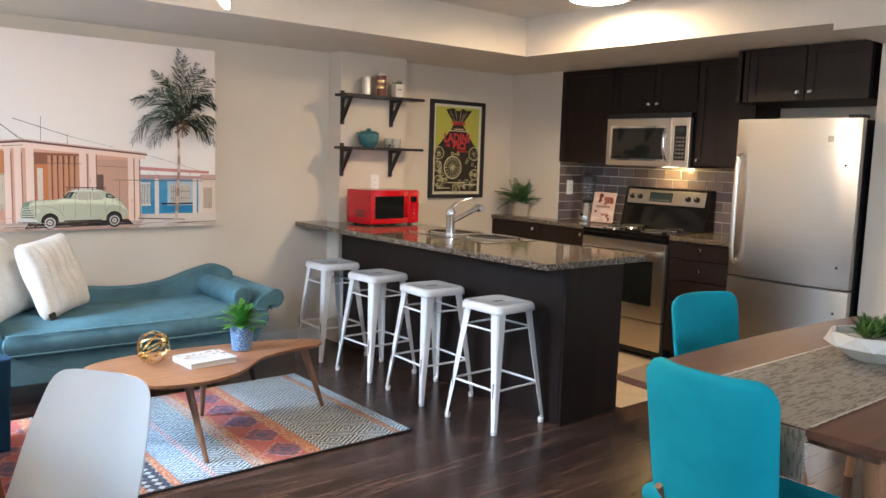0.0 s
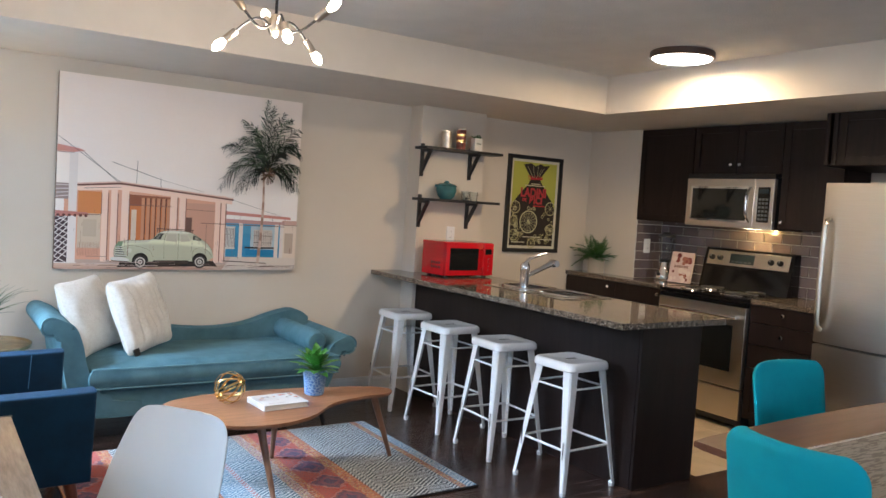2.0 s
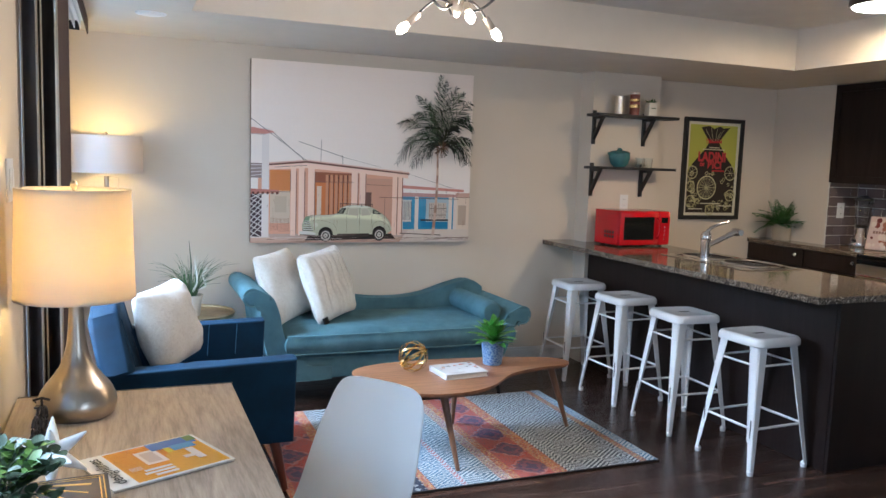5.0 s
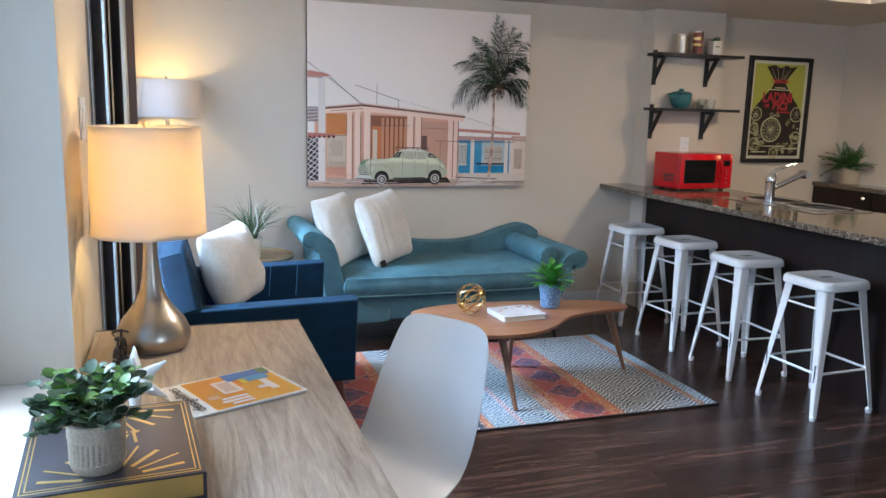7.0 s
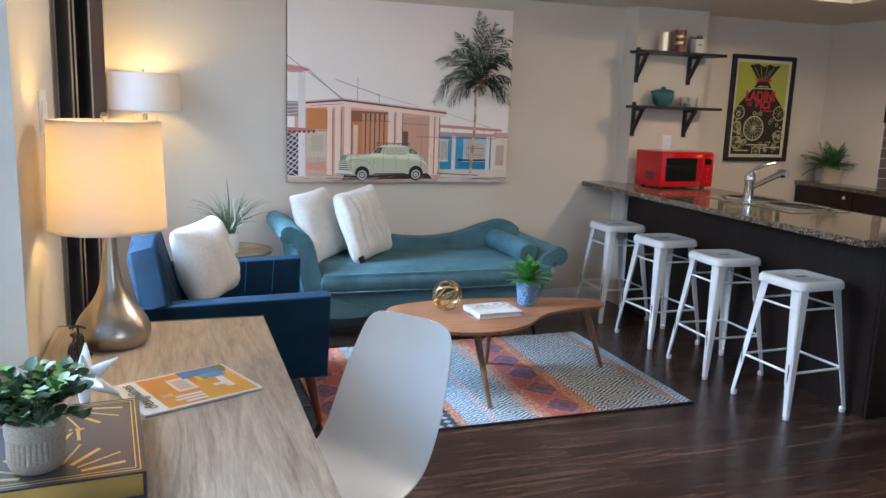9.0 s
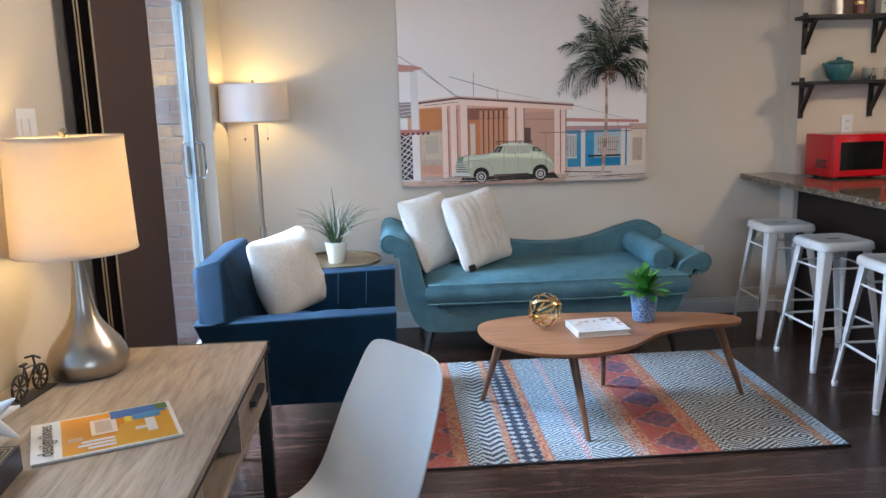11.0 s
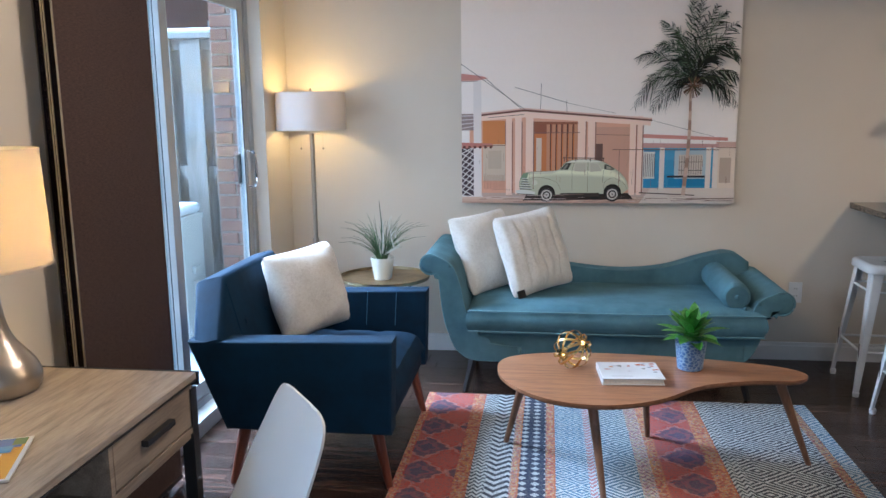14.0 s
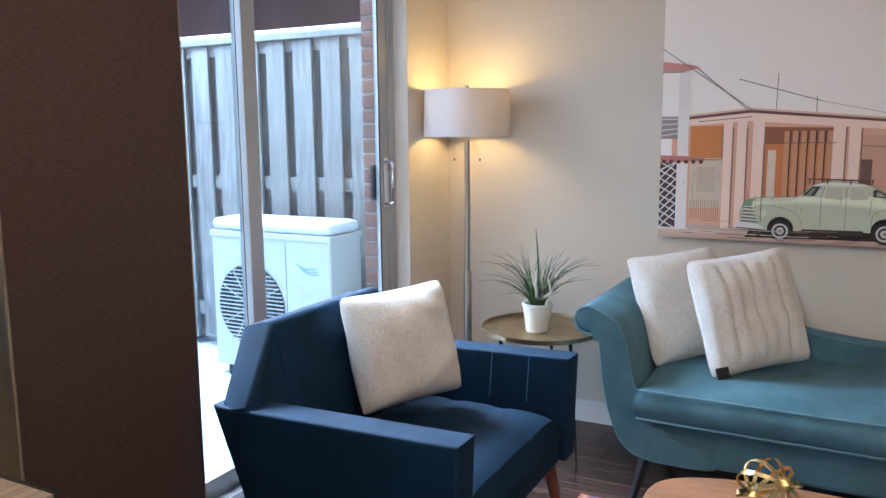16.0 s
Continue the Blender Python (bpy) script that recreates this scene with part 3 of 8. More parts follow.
    p.poly(curve([(0.226, 0.050), (0.228, 0.064), (0.26, 0.066), (0.294, 0.056), (0.292, 0.044), (0.255, 0.046), (0.226, 0.050)], 4), (0.68, 0.67, 0.63))
    p.line(0.228, 0.047, 0.292, 0.042, 0.004, (0.14, 0.12, 0.10))
    p.poly(curve([(0.284, 0.098), (0.290, 0.112), (0.302, 0.112), (0.306, 0.098), (0.296, 0.088), (0.284, 0.098)], 3), (0.62, 0.62, 0.52))
    # wheels in their dark arches
    for u, v in ((0.340, 0.040), (0.583, 0.045)):
        p.disc(u, v + 0.008, 0.049, (0.025, 0.024, 0.020), 28)
        p.disc(u, v, 0.042, (0.045, 0.042, 0.040), 28)
        p.ring(u, v, 0.031, 0.0075, (0.60, 0.57, 0.52))
        p.ring(u, v, 0.0225, 0.0035, (0.10, 0.09, 0.08))
        p.disc(u, v, 0.015, (0.60, 0.57, 0.53), 18), p.disc(u, v, 0.006, (0.25, 0.23, 0.21), 12)
    p.poly([(0.388, 0.030), (0.535, 0.034), (0.535, 0.052), (0.392, 0.050)], (0.07, 0.055, 0.045))
    for v in list(p.bm.verts)[car_mark:]:
        v.co.x -= 0.020 * w
    for u0, v0, u1, v1, wd in ((0.27, 0.345, 0.44, 0.345, 0.006), (0.165, 0.29, 0.165, 0.40, 0.006), (0.08, 0.285, 0.165, 0.285, 0.006), (0.50, 0.335, 0.62, 0.33, 0.005), (0.56, 0.262, 0.94, 0.258, 0.007),
                               (0.93, 0.268, 1.0, 0.268, 0.006), (0.27, 0.07, 0.27, 0.34, 0.006), (0.0, 0.597, 0.06, 0.597, 0.005), (0.585, 0.08, 0.585, 0.26, 0.005)):
        p.line(u0, v0, u1, v1, wd * 0.6, (0.26, 0.16, 0.13))
    for i in range(70):
        u, v = rnd.uniform(0.05, 0.98), abs(rnd.gauss(0, 0.02)) + 0.008
        p.line(u, v, min(0.996, u + rnd.uniform(0.02, 0.08)), v + rnd.uniform(-0.002, 0.002), rnd.uniform(0.001, 0.003), rnd.choice([(0.20, 0.13, 0.11), (0.32, 0.22, 0.19), (0.66, 0.55, 0.50)]))
    for i in range(60):
        u, v = rnd.uniform(0.06, 0.98), rnd.uniform(0.06, 0.30)
        p.line(u, v, u, v + rnd.uniform(0.01, 0.04), 0.0015, rnd.choice([(0.25, 0.14, 0.11), (0.40, 0.28, 0.23)]))
    # palm
    prev = (0.818, 0.045)
    for i in range(1, 13):
        q = (0.818 + 0.014 * math.sin(i / 12 * 2.4), 0.045 + 0.535 * i / 12)
        p.line(prev[0], prev[1] - 0.004, q[0], q[1], 0.022 - 0.0007 * i, (0.60, 0.45, 0.37) if i % 2 else (0.40, 0.27, 0.21))
        prev = q
    cx, cy = 0.829, 0.572
    tones = [(0.010, 0.018, 0.014), (0.016, 0.030, 0.020), (0.045, 0.075, 0.050), (0.10, 0.14, 0.085), (0.007, 0.011, 0.010)]
    fronds = [((0.75, 0.755), (0.652, 0.705)), ((0.74, 0.67), (0.648, 0.480)), ((0.78, 0.70), (0.685, 0.585)), ((0.845, 0.79), (0.735, 0.865)), ((0.80, 0.79), (0.722, 0.755)),
              ((0.835, 0.82), (0.845, 0.985)), ((0.865, 0.80), (0.868, 0.960)), ((0.865, 0.78), (0.905, 0.925)), ((0.905, 0.84), (0.935, 0.900)), ((0.93, 0.80), (0.992, 0.860)),
              ((0.955, 0.80), (0.990, 0.700)), ((0.93, 0.665), (0.990, 0.610)), ((0.945, 0.66), (0.986, 0.485)), ((0.915, 0.64), (0.950, 0.485)), ((0.785, 0.61), (0.705, 0.465)),
              ((0.82, 0.62), (0.775, 0.520)), ((0.82, 0.76), (0.780, 0.820)), ((0.885, 0.74), (0.955, 0.765)), ((0.83, 0.70), (0.800, 0.690)), ((0.875, 0.70), (0.900, 0.700))]
    for (mx, my), (tx, ty) in fronds:
        mx, tx, ty = mx - 0.022, tx - 0.012 * (tx < 0.9), ty - 0.012
        g = rnd.choice(tones)
        prev = None
        for i in range(32):
            q = i / 31
            x = (1 - q) ** 2 * cx + 2 * q * (1 - q) * mx + q * q * tx
            y = (1 - q) ** 2 * cy + 2 * q * (1 - q) * my + q * q * ty
            if prev and 0.01 < x < 0.992:
                p.line(prev[0], prev[1], x, y, 0.0045 * (1.1 - q), (0.09, 0.11, 0.05))
                d = math.atan2((y - prev[1]) * h, (x - prev[0]) * w)
                leaf = (0.022 + 0.075 * math.sin(math.pi * min(1, q * 0.82 + 0.14))) * rnd.uniform(0.55, 1.15)
                for sd in (-1, 1):
                    b = d + sd * radians(rnd.uniform(18, 48))
                    ex = x + leaf * math.cos(b) / w
                    ey = y + (leaf * math.sin(b) - 0.62 * leaf * (1 - 0.5 * abs(math.sin(d)))) / h
                    if ex < 0.995:
                        k, bw = rnd.uniform(0.35, 1.8), rnd.uniform(0.0018, 0.0034)
                        c = g if rnd.random() < 0.7 else rnd.choice(tones)
                        p.poly([(x - bw * math.cos(d) / w, y - bw * math.sin(d) / h), (x + bw * math.cos(d) / w, y + bw * math.sin(d) / h), ((x + ex) / 2 + 0.002, (y + ey) / 2 + 0.004), (ex, ey)], [v * k for v in c])
            prev = (x, y)
    for i in range(46):
        a = rnd.uniform(0, 6.28)
        p.line(cx, cy - 0.015, cx + 0.034 * math.cos(a), cy - 0.022 + 0.05 * math.sin(a), 0.0035, rnd.choice([(0.16, 0.07, 0.05), (0.24, 0.15, 0.09), (0.05, 0.04, 0.03), (0.08, 0.09, 0.04)]))
    # the print's inks: deeper darks, fuller colour
    for f in p.bm.faces:
        for lp in f.loops:
            c = lp[p.ink]
            g = 0.3 * c[0] + 0.6 * c[1] + 0.1 * c[2]
            k = 1.12 * max(g, 1e-4) ** 0.18
            lp[p.ink] = [max(0.0, min(0.9, k * (g + 1.10 * (v - g)))) for v in list(c)[:3]] + [1.0]
    p.done("picture", "ink", t, at(0, -0.0405, 0) @ UP)


def wall_poster():
    w, h = 0.598, 0.82
    t = thing("framed_poster", 4.355, 5.258, 1.08, 0, "black-framed lime poster of a dark sack full of cogs", "framed poster")
    f = 0.032
    bm = box(0, f, -0.03, 0, 0, h, 0.002)
    box(w - f, w, -0.03, 0, 0, h, 0.002, bm=bm), box(f, w - f, -0.03, 0, 0, f, 0.002, bm=bm), box(f, w - f, -0.03, 0, h - f, h, 0.002, bm=bm)
    part("frame", bm, "black", t)
    W, H = w - 2 * f, h - 2 * f
    part("backing", box(f, w - f, -0.012, 0, f, h - f), "black", t)
    p = Picture(W, H)
    p.rect(0, 1, 0, 1, (0.62, 0.60, 0.48))
    lime = (0.42, 0.43, 0.07)
    p.rect(0.05, 0.95, 0.03, 0.97, lime)
    dark = (0.028, 0.022, 0.018)
    p.poly([(0.05, 0.03), (0.95, 0.03), (0.95, 0.46), (0.90, 0.53), (0.78, 0.62), (0.66, 0.73), (0.60, 0.79), (0.80, 0.95), (0.68, 0.94), (0.60, 0.96), (0.50, 0.93), (0.40, 0.96), (0.25, 0.94),
            (0.42, 0.79), (0.36, 0.72), (0.22, 0.62), (0.10, 0.53), (0.05, 0.46)], dark)
    for a in ((0.34, 0.92, 0.46, 0.80), (0.44, 0.94, 0.49, 0.80), (0.56, 0.94, 0.53, 0.80), (0.68, 0.92, 0.57, 0.80), (0.62, 0.90, 0.56, 0.82)):
        p.line(*a, 0.004, (0.40, 0.36, 0.20))
    red = (0.42, 0.03, 0.035)
    p.poly([(0.38, 0.775), (0.66, 0.785), (0.66, 0.805), (0.50, 0.80), (0.36, 0.82), (0.42, 0.79)], red)
    for i in range(9):
        p.line(0.38 + 0.033 * i, 0.775, 0.36 + 0.036 * i, 0.825, 0.005, red)
    p.rect(0.30, 0.72, 0.705, 0.715, (0.55, 0.50, 0.33)), p.rect(0.42, 0.62, 0.725, 0.735, (0.55, 0.50, 0.33))
    p.rect(0.50, 0.74, 0.475, 0.490, red)
    gold = (0.45, 0.42, 0.22)
    rnd = random.Random(9)
    p.ring(0.42, 0.30, 0.098, 0.010, (0.55, 0.52, 0.30), 16)
    p.ring(0.42, 0.30, 0.075, 0.003, gold), p.disc(0.42, 0.30, 0.012, gold)
    for u, v, r in ((0.13, 0.46, .062), (0.86, 0.46, .062), (0.13, 0.15, .05), (0.88, 0.22, .062), (0.50, 0.06, .045), (0.11, 0.31, .045)):
        p.ring(u, v, min(r, (min(u - .05, .95 - u)) * W + 0.012), 0.008, gold, 8)
    for i in range(60):
        u, v, r = rnd.uniform(0.09, 0.91), rnd.uniform(0.07, 0.47), rnd.uniform(0.008, 0.022)
        if ((u - 0.42) * W) ** 2 + ((v - 0.30) * H) ** 2 > (0.098 + r) ** 2:
            p.ring(u, v, r, 0.005, rnd.choice([gold, (0.55, 0.52, 0.30), (0.36, 0.33, 0.15)]), rnd.choice([0, 4, 6]))
    p.rect(0.30, 0.68, 0.125, 0.135, (0.6, 0.56, 0.4)), p.rect(0.62, 0.92, 0.10, 0.11, (0.6, 0.56, 0.4)), p.rect(0.08, 0.35, 0.065, 0.075, (0.6, 0.56, 0.4))
    pl = p.done("print", "ink", t, at(f, -0.0125, f) @ UP)
    M["red_ink"] = plain("red_ink", red, 0.6)
    letters("lettering", "LADINI", 0.090, "red_ink", t, at(w / 2 - 0.008, -0.0165, f + H * 0.625) @ UP @ Matrix.Diagonal((1.0, 1.15, 1, 1)), "red poster lettering", 0.004)
    letters("lettering", "BICI", 0.082, "red_ink", t, at(w / 2 + 0.022, -0.0165, f + H * 0.54) @ UP, "red poster lettering", 0.004)
    letters("lettering", "DE", 0.036, "red_ink", t, at(w / 2 - 0.105, -0.0165, f + H * 0.545) @ UP, "red poster lettering", 0.002)


canvas_art()
wall_poster()


# ---- rug ----
def rug_material():
    m = Mat("patterned_rug", (0.5, 0.5, 0.5), 0.95)
    x, y, _ = m.xyz(m.coord())
    nv = m.coord()
    # hand-woven wander of the pattern
    wan = m.math("MULTIPLY_ADD", m.noise(120, nv, 3), 0.012, -0.006)
    x, y = m.math("ADD", x, wan), m.math("SUBTRACT", y, wan)

    def tri(v, p, ph=0.0):
        f = m.math("FRACT", m.math("MULTIPLY_ADD", v, 1 / p, 100 + ph))
        return m.math("MULTIPLY", m.math("ABSOLUTE", m.math("SUBTRACT", f, 0.5)), 2.0)

    def stripes(v, p, duty=0.5):
        return m.math("GREATER_THAN", m.math("FRACT", m.math("MULTIPLY_ADD", v, 1 / p, 100)), duty)
    dia = m.math("GREATER_THAN", m.math("FRACT", m.math("MULTIPLY", m.math("ADD", tri(x, 0.27, 0.15), tri(y, 0.20)), 4.0)), 0.46)
    dia2 = m.math("GREATER_THAN", m.math("FRACT", m.math("MULTIPLY", m.math("ADD", tri(x, 0.135, 0.02), tri(y, 0.10)), 2.4)), 0.48)
    chev = m.math("GREATER_THAN", m.math("FRACT", m.math("ADD", tri(x, 0.10, 0.0), m.math("MULTIPLY", y, 1 / 0.045))), 0.5)
    ladder = m.math("GREATER_THAN", m.math("FRACT", m.math("ADD", m.math("MULTIPLY", tri(x, 0.034, 0.0), 0.8), m.math("MULTIPLY", y, 1 / 0.030))), 0.55)
    wob = m.math("MULTIPLY_ADD", m.noise(34, nv, 3), 0.030, -0.015)
    lobe = m.math("MULTIPLY", m.math("SINE", m.math("MULTIPLY", y, 6.2832 / 0.045)), 0.007)
    xw, yw = m.math("ADD", m.math("ADD", x, wob), lobe), m.math("SUBTRACT", y, wob)
    med = m.math("ADD", m.math("MULTIPLY", tri(xw, 0.22, 0.11), 0.95), m.math("POWER", tri(yw, 0.235), 1.15))
    medal = m.math("LESS_THAN", m.math("ADD", med, m.math("MULTIPLY", m.math("SINE", m.math("MULTIPLY", m.math("ADD", x, y), 130.0)), 0.05)), 0.84)
    ring = m.math("LESS_THAN", m.math("ABSOLUTE", m.math("SUBTRACT", med, 0.92)), 0.07)
    navy = m.math("LESS_THAN", m.math("ADD", tri(x, 0.05, 0.3), tri(y, 0.045)), 0.75)
    W = 1.865

    def S(stops):
        return m.ramp(m.math("DIVIDE", x, W), [(p / W, c) for p, c in stops], "CONSTANT")
    red, org = (0.42, 0.035, 0.025), (0.52, 0.16, 0.035)
    wht, blk, blu = (0.58, 0.64, 0.67), (0.022, 0.032, 0.05), (0.08, 0.19, 0.30)
    base = S([(0, org), (0.03, red), (0.24, org), (0.295, wht), (0.46, org), (0.49, (0.012, 0.022, 0.06)), (0.60, org), (0.635, wht), (0.77, (0.45, 0.18, 0.18)), (0.80, wht),
              (1.02, org), (1.065, red), (1.255, org), (1.32, wht), (1.75, (0.5, 0.3, 0.12)), (1.79, blu)])
    acc = S([(0, red), (0.03, (0.085, 0.065, 0.125)), (0.24, red), (0.295, blk), (0.46, (0.5, 0.4, 0.3)), (0.49, (0.5, 0.54, 0.55)), (0.60, (0.45, 0.12, 0.05)), (0.635, blu), (0.77, wht), (0.80, (0.07, 0.14, 0.20)),
             (1.02, red), (1.065, (0.10, 0.065, 0.13)), (1.255, (0.38, 0.10, 0.06)), (1.32, blk), (1.79, wht)])

    def inside(a, b):
        return m.math("MULTIPLY", m.math("GREATER_THAN", x, a), m.math("LESS_THAN", x, b))
    pat = None
    for a, b, f in ((0.0, 0.03, ladder), (0.03, 0.24, medal), (0.24, 0.295, m.math("GREATER_THAN", m.noise(60, nv), 0.56)), (0.295, 0.365, ladder), (0.365, 0.46, chev), (0.46, 0.49, ladder), (0.49, 0.60, navy),
                    (0.60, 0.635, m.math("GREATER_THAN", m.noise(70, nv), 0.6)), (0.635, 0.77, dia2), (0.77, 0.80, ladder), (0.80, 0.97, dia), (0.97, 1.02, ladder), (1.02, 1.065, m.math("GREATER_THAN", m.noise(60, nv), 0.56)),
                    (1.065, 1.255, medal), (1.255, 1.32, m.math("GREATER_THAN", m.noise(60, nv), 0.56)), (1.32, 1.39, ladder), (1.39, 1.865, dia)):
        q = m.math("MULTIPLY", inside(a, b), f)
        pat = q if pat is None else m.math("ADD", pat, q)
    c = m.mix(pat, base, acc)
    rr = m.math("MULTIPLY", ring, m.math("ADD", inside(0.03, 0.24), inside(1.065, 1.255)))
    c = m.mix(m.math("MULTIPLY", rr, 0.8), c, (0.50, 0.24, 0.24))
    # woven mottling: ochre and rose flecks in the borders, worn thread, fine weft ribs
    warm = None
    for a, b in ((0.0, 0.03), (0.24, 0.295), (0.46, 0.49), (0.60, 0.635), (0.97, 1.065), (1.255, 1.32), (1.75, 1.79)):
        q = inside(a, b)
        warm = q if warm is None else m.math("ADD", warm, q)
    fleck = m.ramp(m.noise(75, nv, 2), [(0.0, (0.30, 0.05, 0.05)), (0.42, (0.56, 0.20, 0.16)), (0.50, (0.62, 0.40, 0.10)), (0.58, (0.66, 0.50, 0.42)), (0.66, (0.10, 0.20, 0.34))], "CONSTANT")
    c = m.mix(m.math("MULTIPLY", warm, 0.62), c, fleck)
    field = m.math("ADD", inside(0.03, 0.24), inside(1.065, 1.255))
    fig = m.ramp(m.math("ADD", m.math("MULTIPLY", m.noise(46, nv, 2), 0.7), m.math("MULTIPLY", med, 0.35)), [(0.0, (0.06, 0.035, 0.10)), (0.50, (0.30, 0.035, 0.04)), (0.62, (0.58, 0.16, 0.05)), (0.72, (0.62, 0.34, 0.24))], "CONSTANT")
    c = m.mix(m.math("MULTIPLY", field, 0.20), c, fig)
    heart = m.math("MULTIPLY", m.math("LESS_THAN", m.math("ABSOLUTE", m.math("SUBTRACT", med, 0.42)), 0.10), field)
    c = m.mix(m.math("MULTIPLY", heart, 0.55), c, (0.36, 0.10, 0.12))
    c = m.mix(m.math("MULTIPLY", m.math("GREATER_THAN", m.noise(90, nv, 4), 0.56), 0.16), c, (0.30, 0.22, 0.20))
    c = m.mix(m.math("MULTIPLY", m.math("GREATER_THAN", m.noise(150, nv, 3), 0.55), 0.45), c, (0.10, 0.12, 0.14))
    c = m.mix(m.math("MULTIPLY", stripes(y, 0.0068), 0.16), c, (0.06, 0.06, 0.07))
    c = m.mix(m.math("MULTIPLY", m.noise(260, nv, 2), 0.18), c, (0.10, 0.11, 0.13))
    m.set("Base Color", c)
    m.bump(m.noise(420, nv, 2), 0.5, 0.002)
    return m.m


M["rug"] = rug_material()
rug = thing("area_rug", 0.850, 3.236, 0.0, 0, "flat-woven rug with red, orange, navy and white geometric bands", "rug")
part("rug_surface", box(0, 1.856, 0.006, 1.258, 0, 0.009, 0.002), "rug", rug)
part("binding", box(-0.004, 1.860, -0.003, 0.006, 0, 0.0095, 0.002), "black", rug, "dark bound rug edge")


# ---- sofa ----
def pillow(name, label, s, th, mat, m, ribs=0, tag=False, seed=0):
    t = new(name)
    t.matrix_basis = m
    tagged(t, label, "pillow")
    rnd = random.Random(seed)
    bm = bmesh.new()
    n = 28
    ph = [rnd.uniform(0, 6) for _ in range(6)]
    for side in (1, -1):
        g = []
        for i in range(n + 1):
            row = []
            for j in range(n + 1):
                u, v = 2 * i / n - 1, 2 * j / n - 1
                pin = 1 - 0.07 * (1 - abs(u) ** 2.5) * abs(v) ** 3 - 0.0
                pin2 = 1 - 0.07 * (1 - abs(v) ** 2.5) * abs(u) ** 3
                e = max(0.0, (1 - abs(u) ** 3.2) * (1 - abs(v) ** 3.2)) ** 0.55
                z = th / 2 * e
                if ribs:
                    z += 0.015 * e * (abs(math.sin(ribs * math.pi * (u + 1) / 2)) - 0.4)
                z += 0.006 * e * (math.sin(5 * u + ph[0] + 2 * v) + math.sin(6 * v + ph[1] - 3 * u)) + 0.004 * e * math.sin(13 * u * v + ph[2] + 7 * v)
                cr = 1 - 0.06 * abs(u * v) ** 6
                row.append(bm.verts.new((u * s / 2 * pin2 * cr, v * s / 2 * pin * cr, side * z)))
            g.append(row)
        for i in range(n):
            for j in range(n):
                bm.faces.new((g[i][j], g[i + 1][j], g[i + 1][j + 1], g[i][j + 1]))
    bmesh.ops.remove_doubles(bm, verts=bm.verts, dist=0.0006)
    part("cover", bm, mat, t, "", "", True)
    if tag:
        part("fabric_tag", box(-s / 2 + 0.0, -s / 2 + 0.05, -s / 2 - 0.012, -s / 2 + 0.028, -0.004, 0.004, m=at(0.01, 0.02, 0.035)), "black", t, "small black pillow tag")
    return t


def axes(o, x, up):
    """A pose at o with its x along x and its y as near up as can be."""
    x = Vector(x).normalized()
    z = x.cross(Vector(up)).normalized()
    y = z.cross(x)
    m = Matrix((x, y, z)).transposed().to_4x4()
    return Matrix.Translation(o) @ m


def ribbon(outer, inner, y0, y1, bevel=0.02):
    """A thick curved panel: the strip between two lines in x and z, from y0 to y1."""
    bm = bmesh.new()
    rows = []
    for a, b in zip(outer, inner):
        rows.append([bm.verts.new((a[0], y0, a[1])), bm.verts.new((a[0], y1, a[1])), bm.verts.new((b[0], y1, b[1])), bm.verts.new((b[0], y0, b[1]))])
    for p, q in zip(rows, rows[1:]):
        for k in range(4):
            bm.faces.new((p[k], p[(k + 1) % 4], q[(k + 1) % 4], q[k]))
    bm.faces.new(rows[0][::-1]), bm.faces.new(rows[-1])
    if bevel:
        es = [e for e in bm.edges if abs(e.verts[0].co.y - e.verts[1].co.y) < 1e-6 and len(e.link_faces) == 2 and e.calc_face_angle(0) > 0.9]
        bmesh.ops.bevel(bm, geom=es, offset=bevel, segments=4, profile=0.6, affect="EDGES", clamp_overlap=True)
    return bm


def arm_curve(xo, d, z0, z1, r):
    """The closed outline in x and z of a rolled sofa arm: outwards is -d."""
    outer = [(0.40, z0), (0.16, z0 + 0.004), (0.075, z0 + 0.05), (0.03, z0 + 0.14), (0.0, z0 + 0.26), (-0.02, z1 - 2.1 * r)]
    pts = [Vector((a, 0, b)) for a, b in smooth_line([(a, 0, b) for a, b in outer], 6) and [(p.x, p.z) for p in smooth_line([(a, 0, b) for a, b in outer], 6)]]
    cx, cz = -0.035 - r * 0.55, z1 - r
    ring = []
    for i in range(15):
        a = radians(-60 - i * 17.5)
        ring.append(Vector((cx + r * math.cos(a), 0, cz + r * math.sin(a))))
    inner = [(0.045, z1 - 0.055), (0.085, z1 - 0.15), (0.105, z0 + 0.30), (0.14, z0 + 0.20), (0.22, z0 + 0.10), (0.40, z0 + 0.075)]
    line = [Vector((p.x, 0, p.z)) for p in smooth_line([(ring[-1].x, 0, ring[-1].z)] + [(a, 0, b) for a, b in inner], 6)]
    pts = pts + ring + line[1:]
    return [(xo + d * p.x, p.z) for p in pts]


def extrude_y(pts, y0, y1, bevel=0.0, seg=3):
    bm = prism(pts, y0, y1, 0)
    # the outline's second axis becomes z
    for v in bm.verts:
        v.co = Vector((v.co.x, v.co.z, v.co.y))
    if bevel:
        es = [e for e in bm.edges if abs(e.verts[0].co.y - e.verts[1].co.y) < 1e-6]
        bmesh.ops.bevel(bm, geom=es, offset=bevel, segments=seg, profile=0.6, affect="EDGES")
    return bm


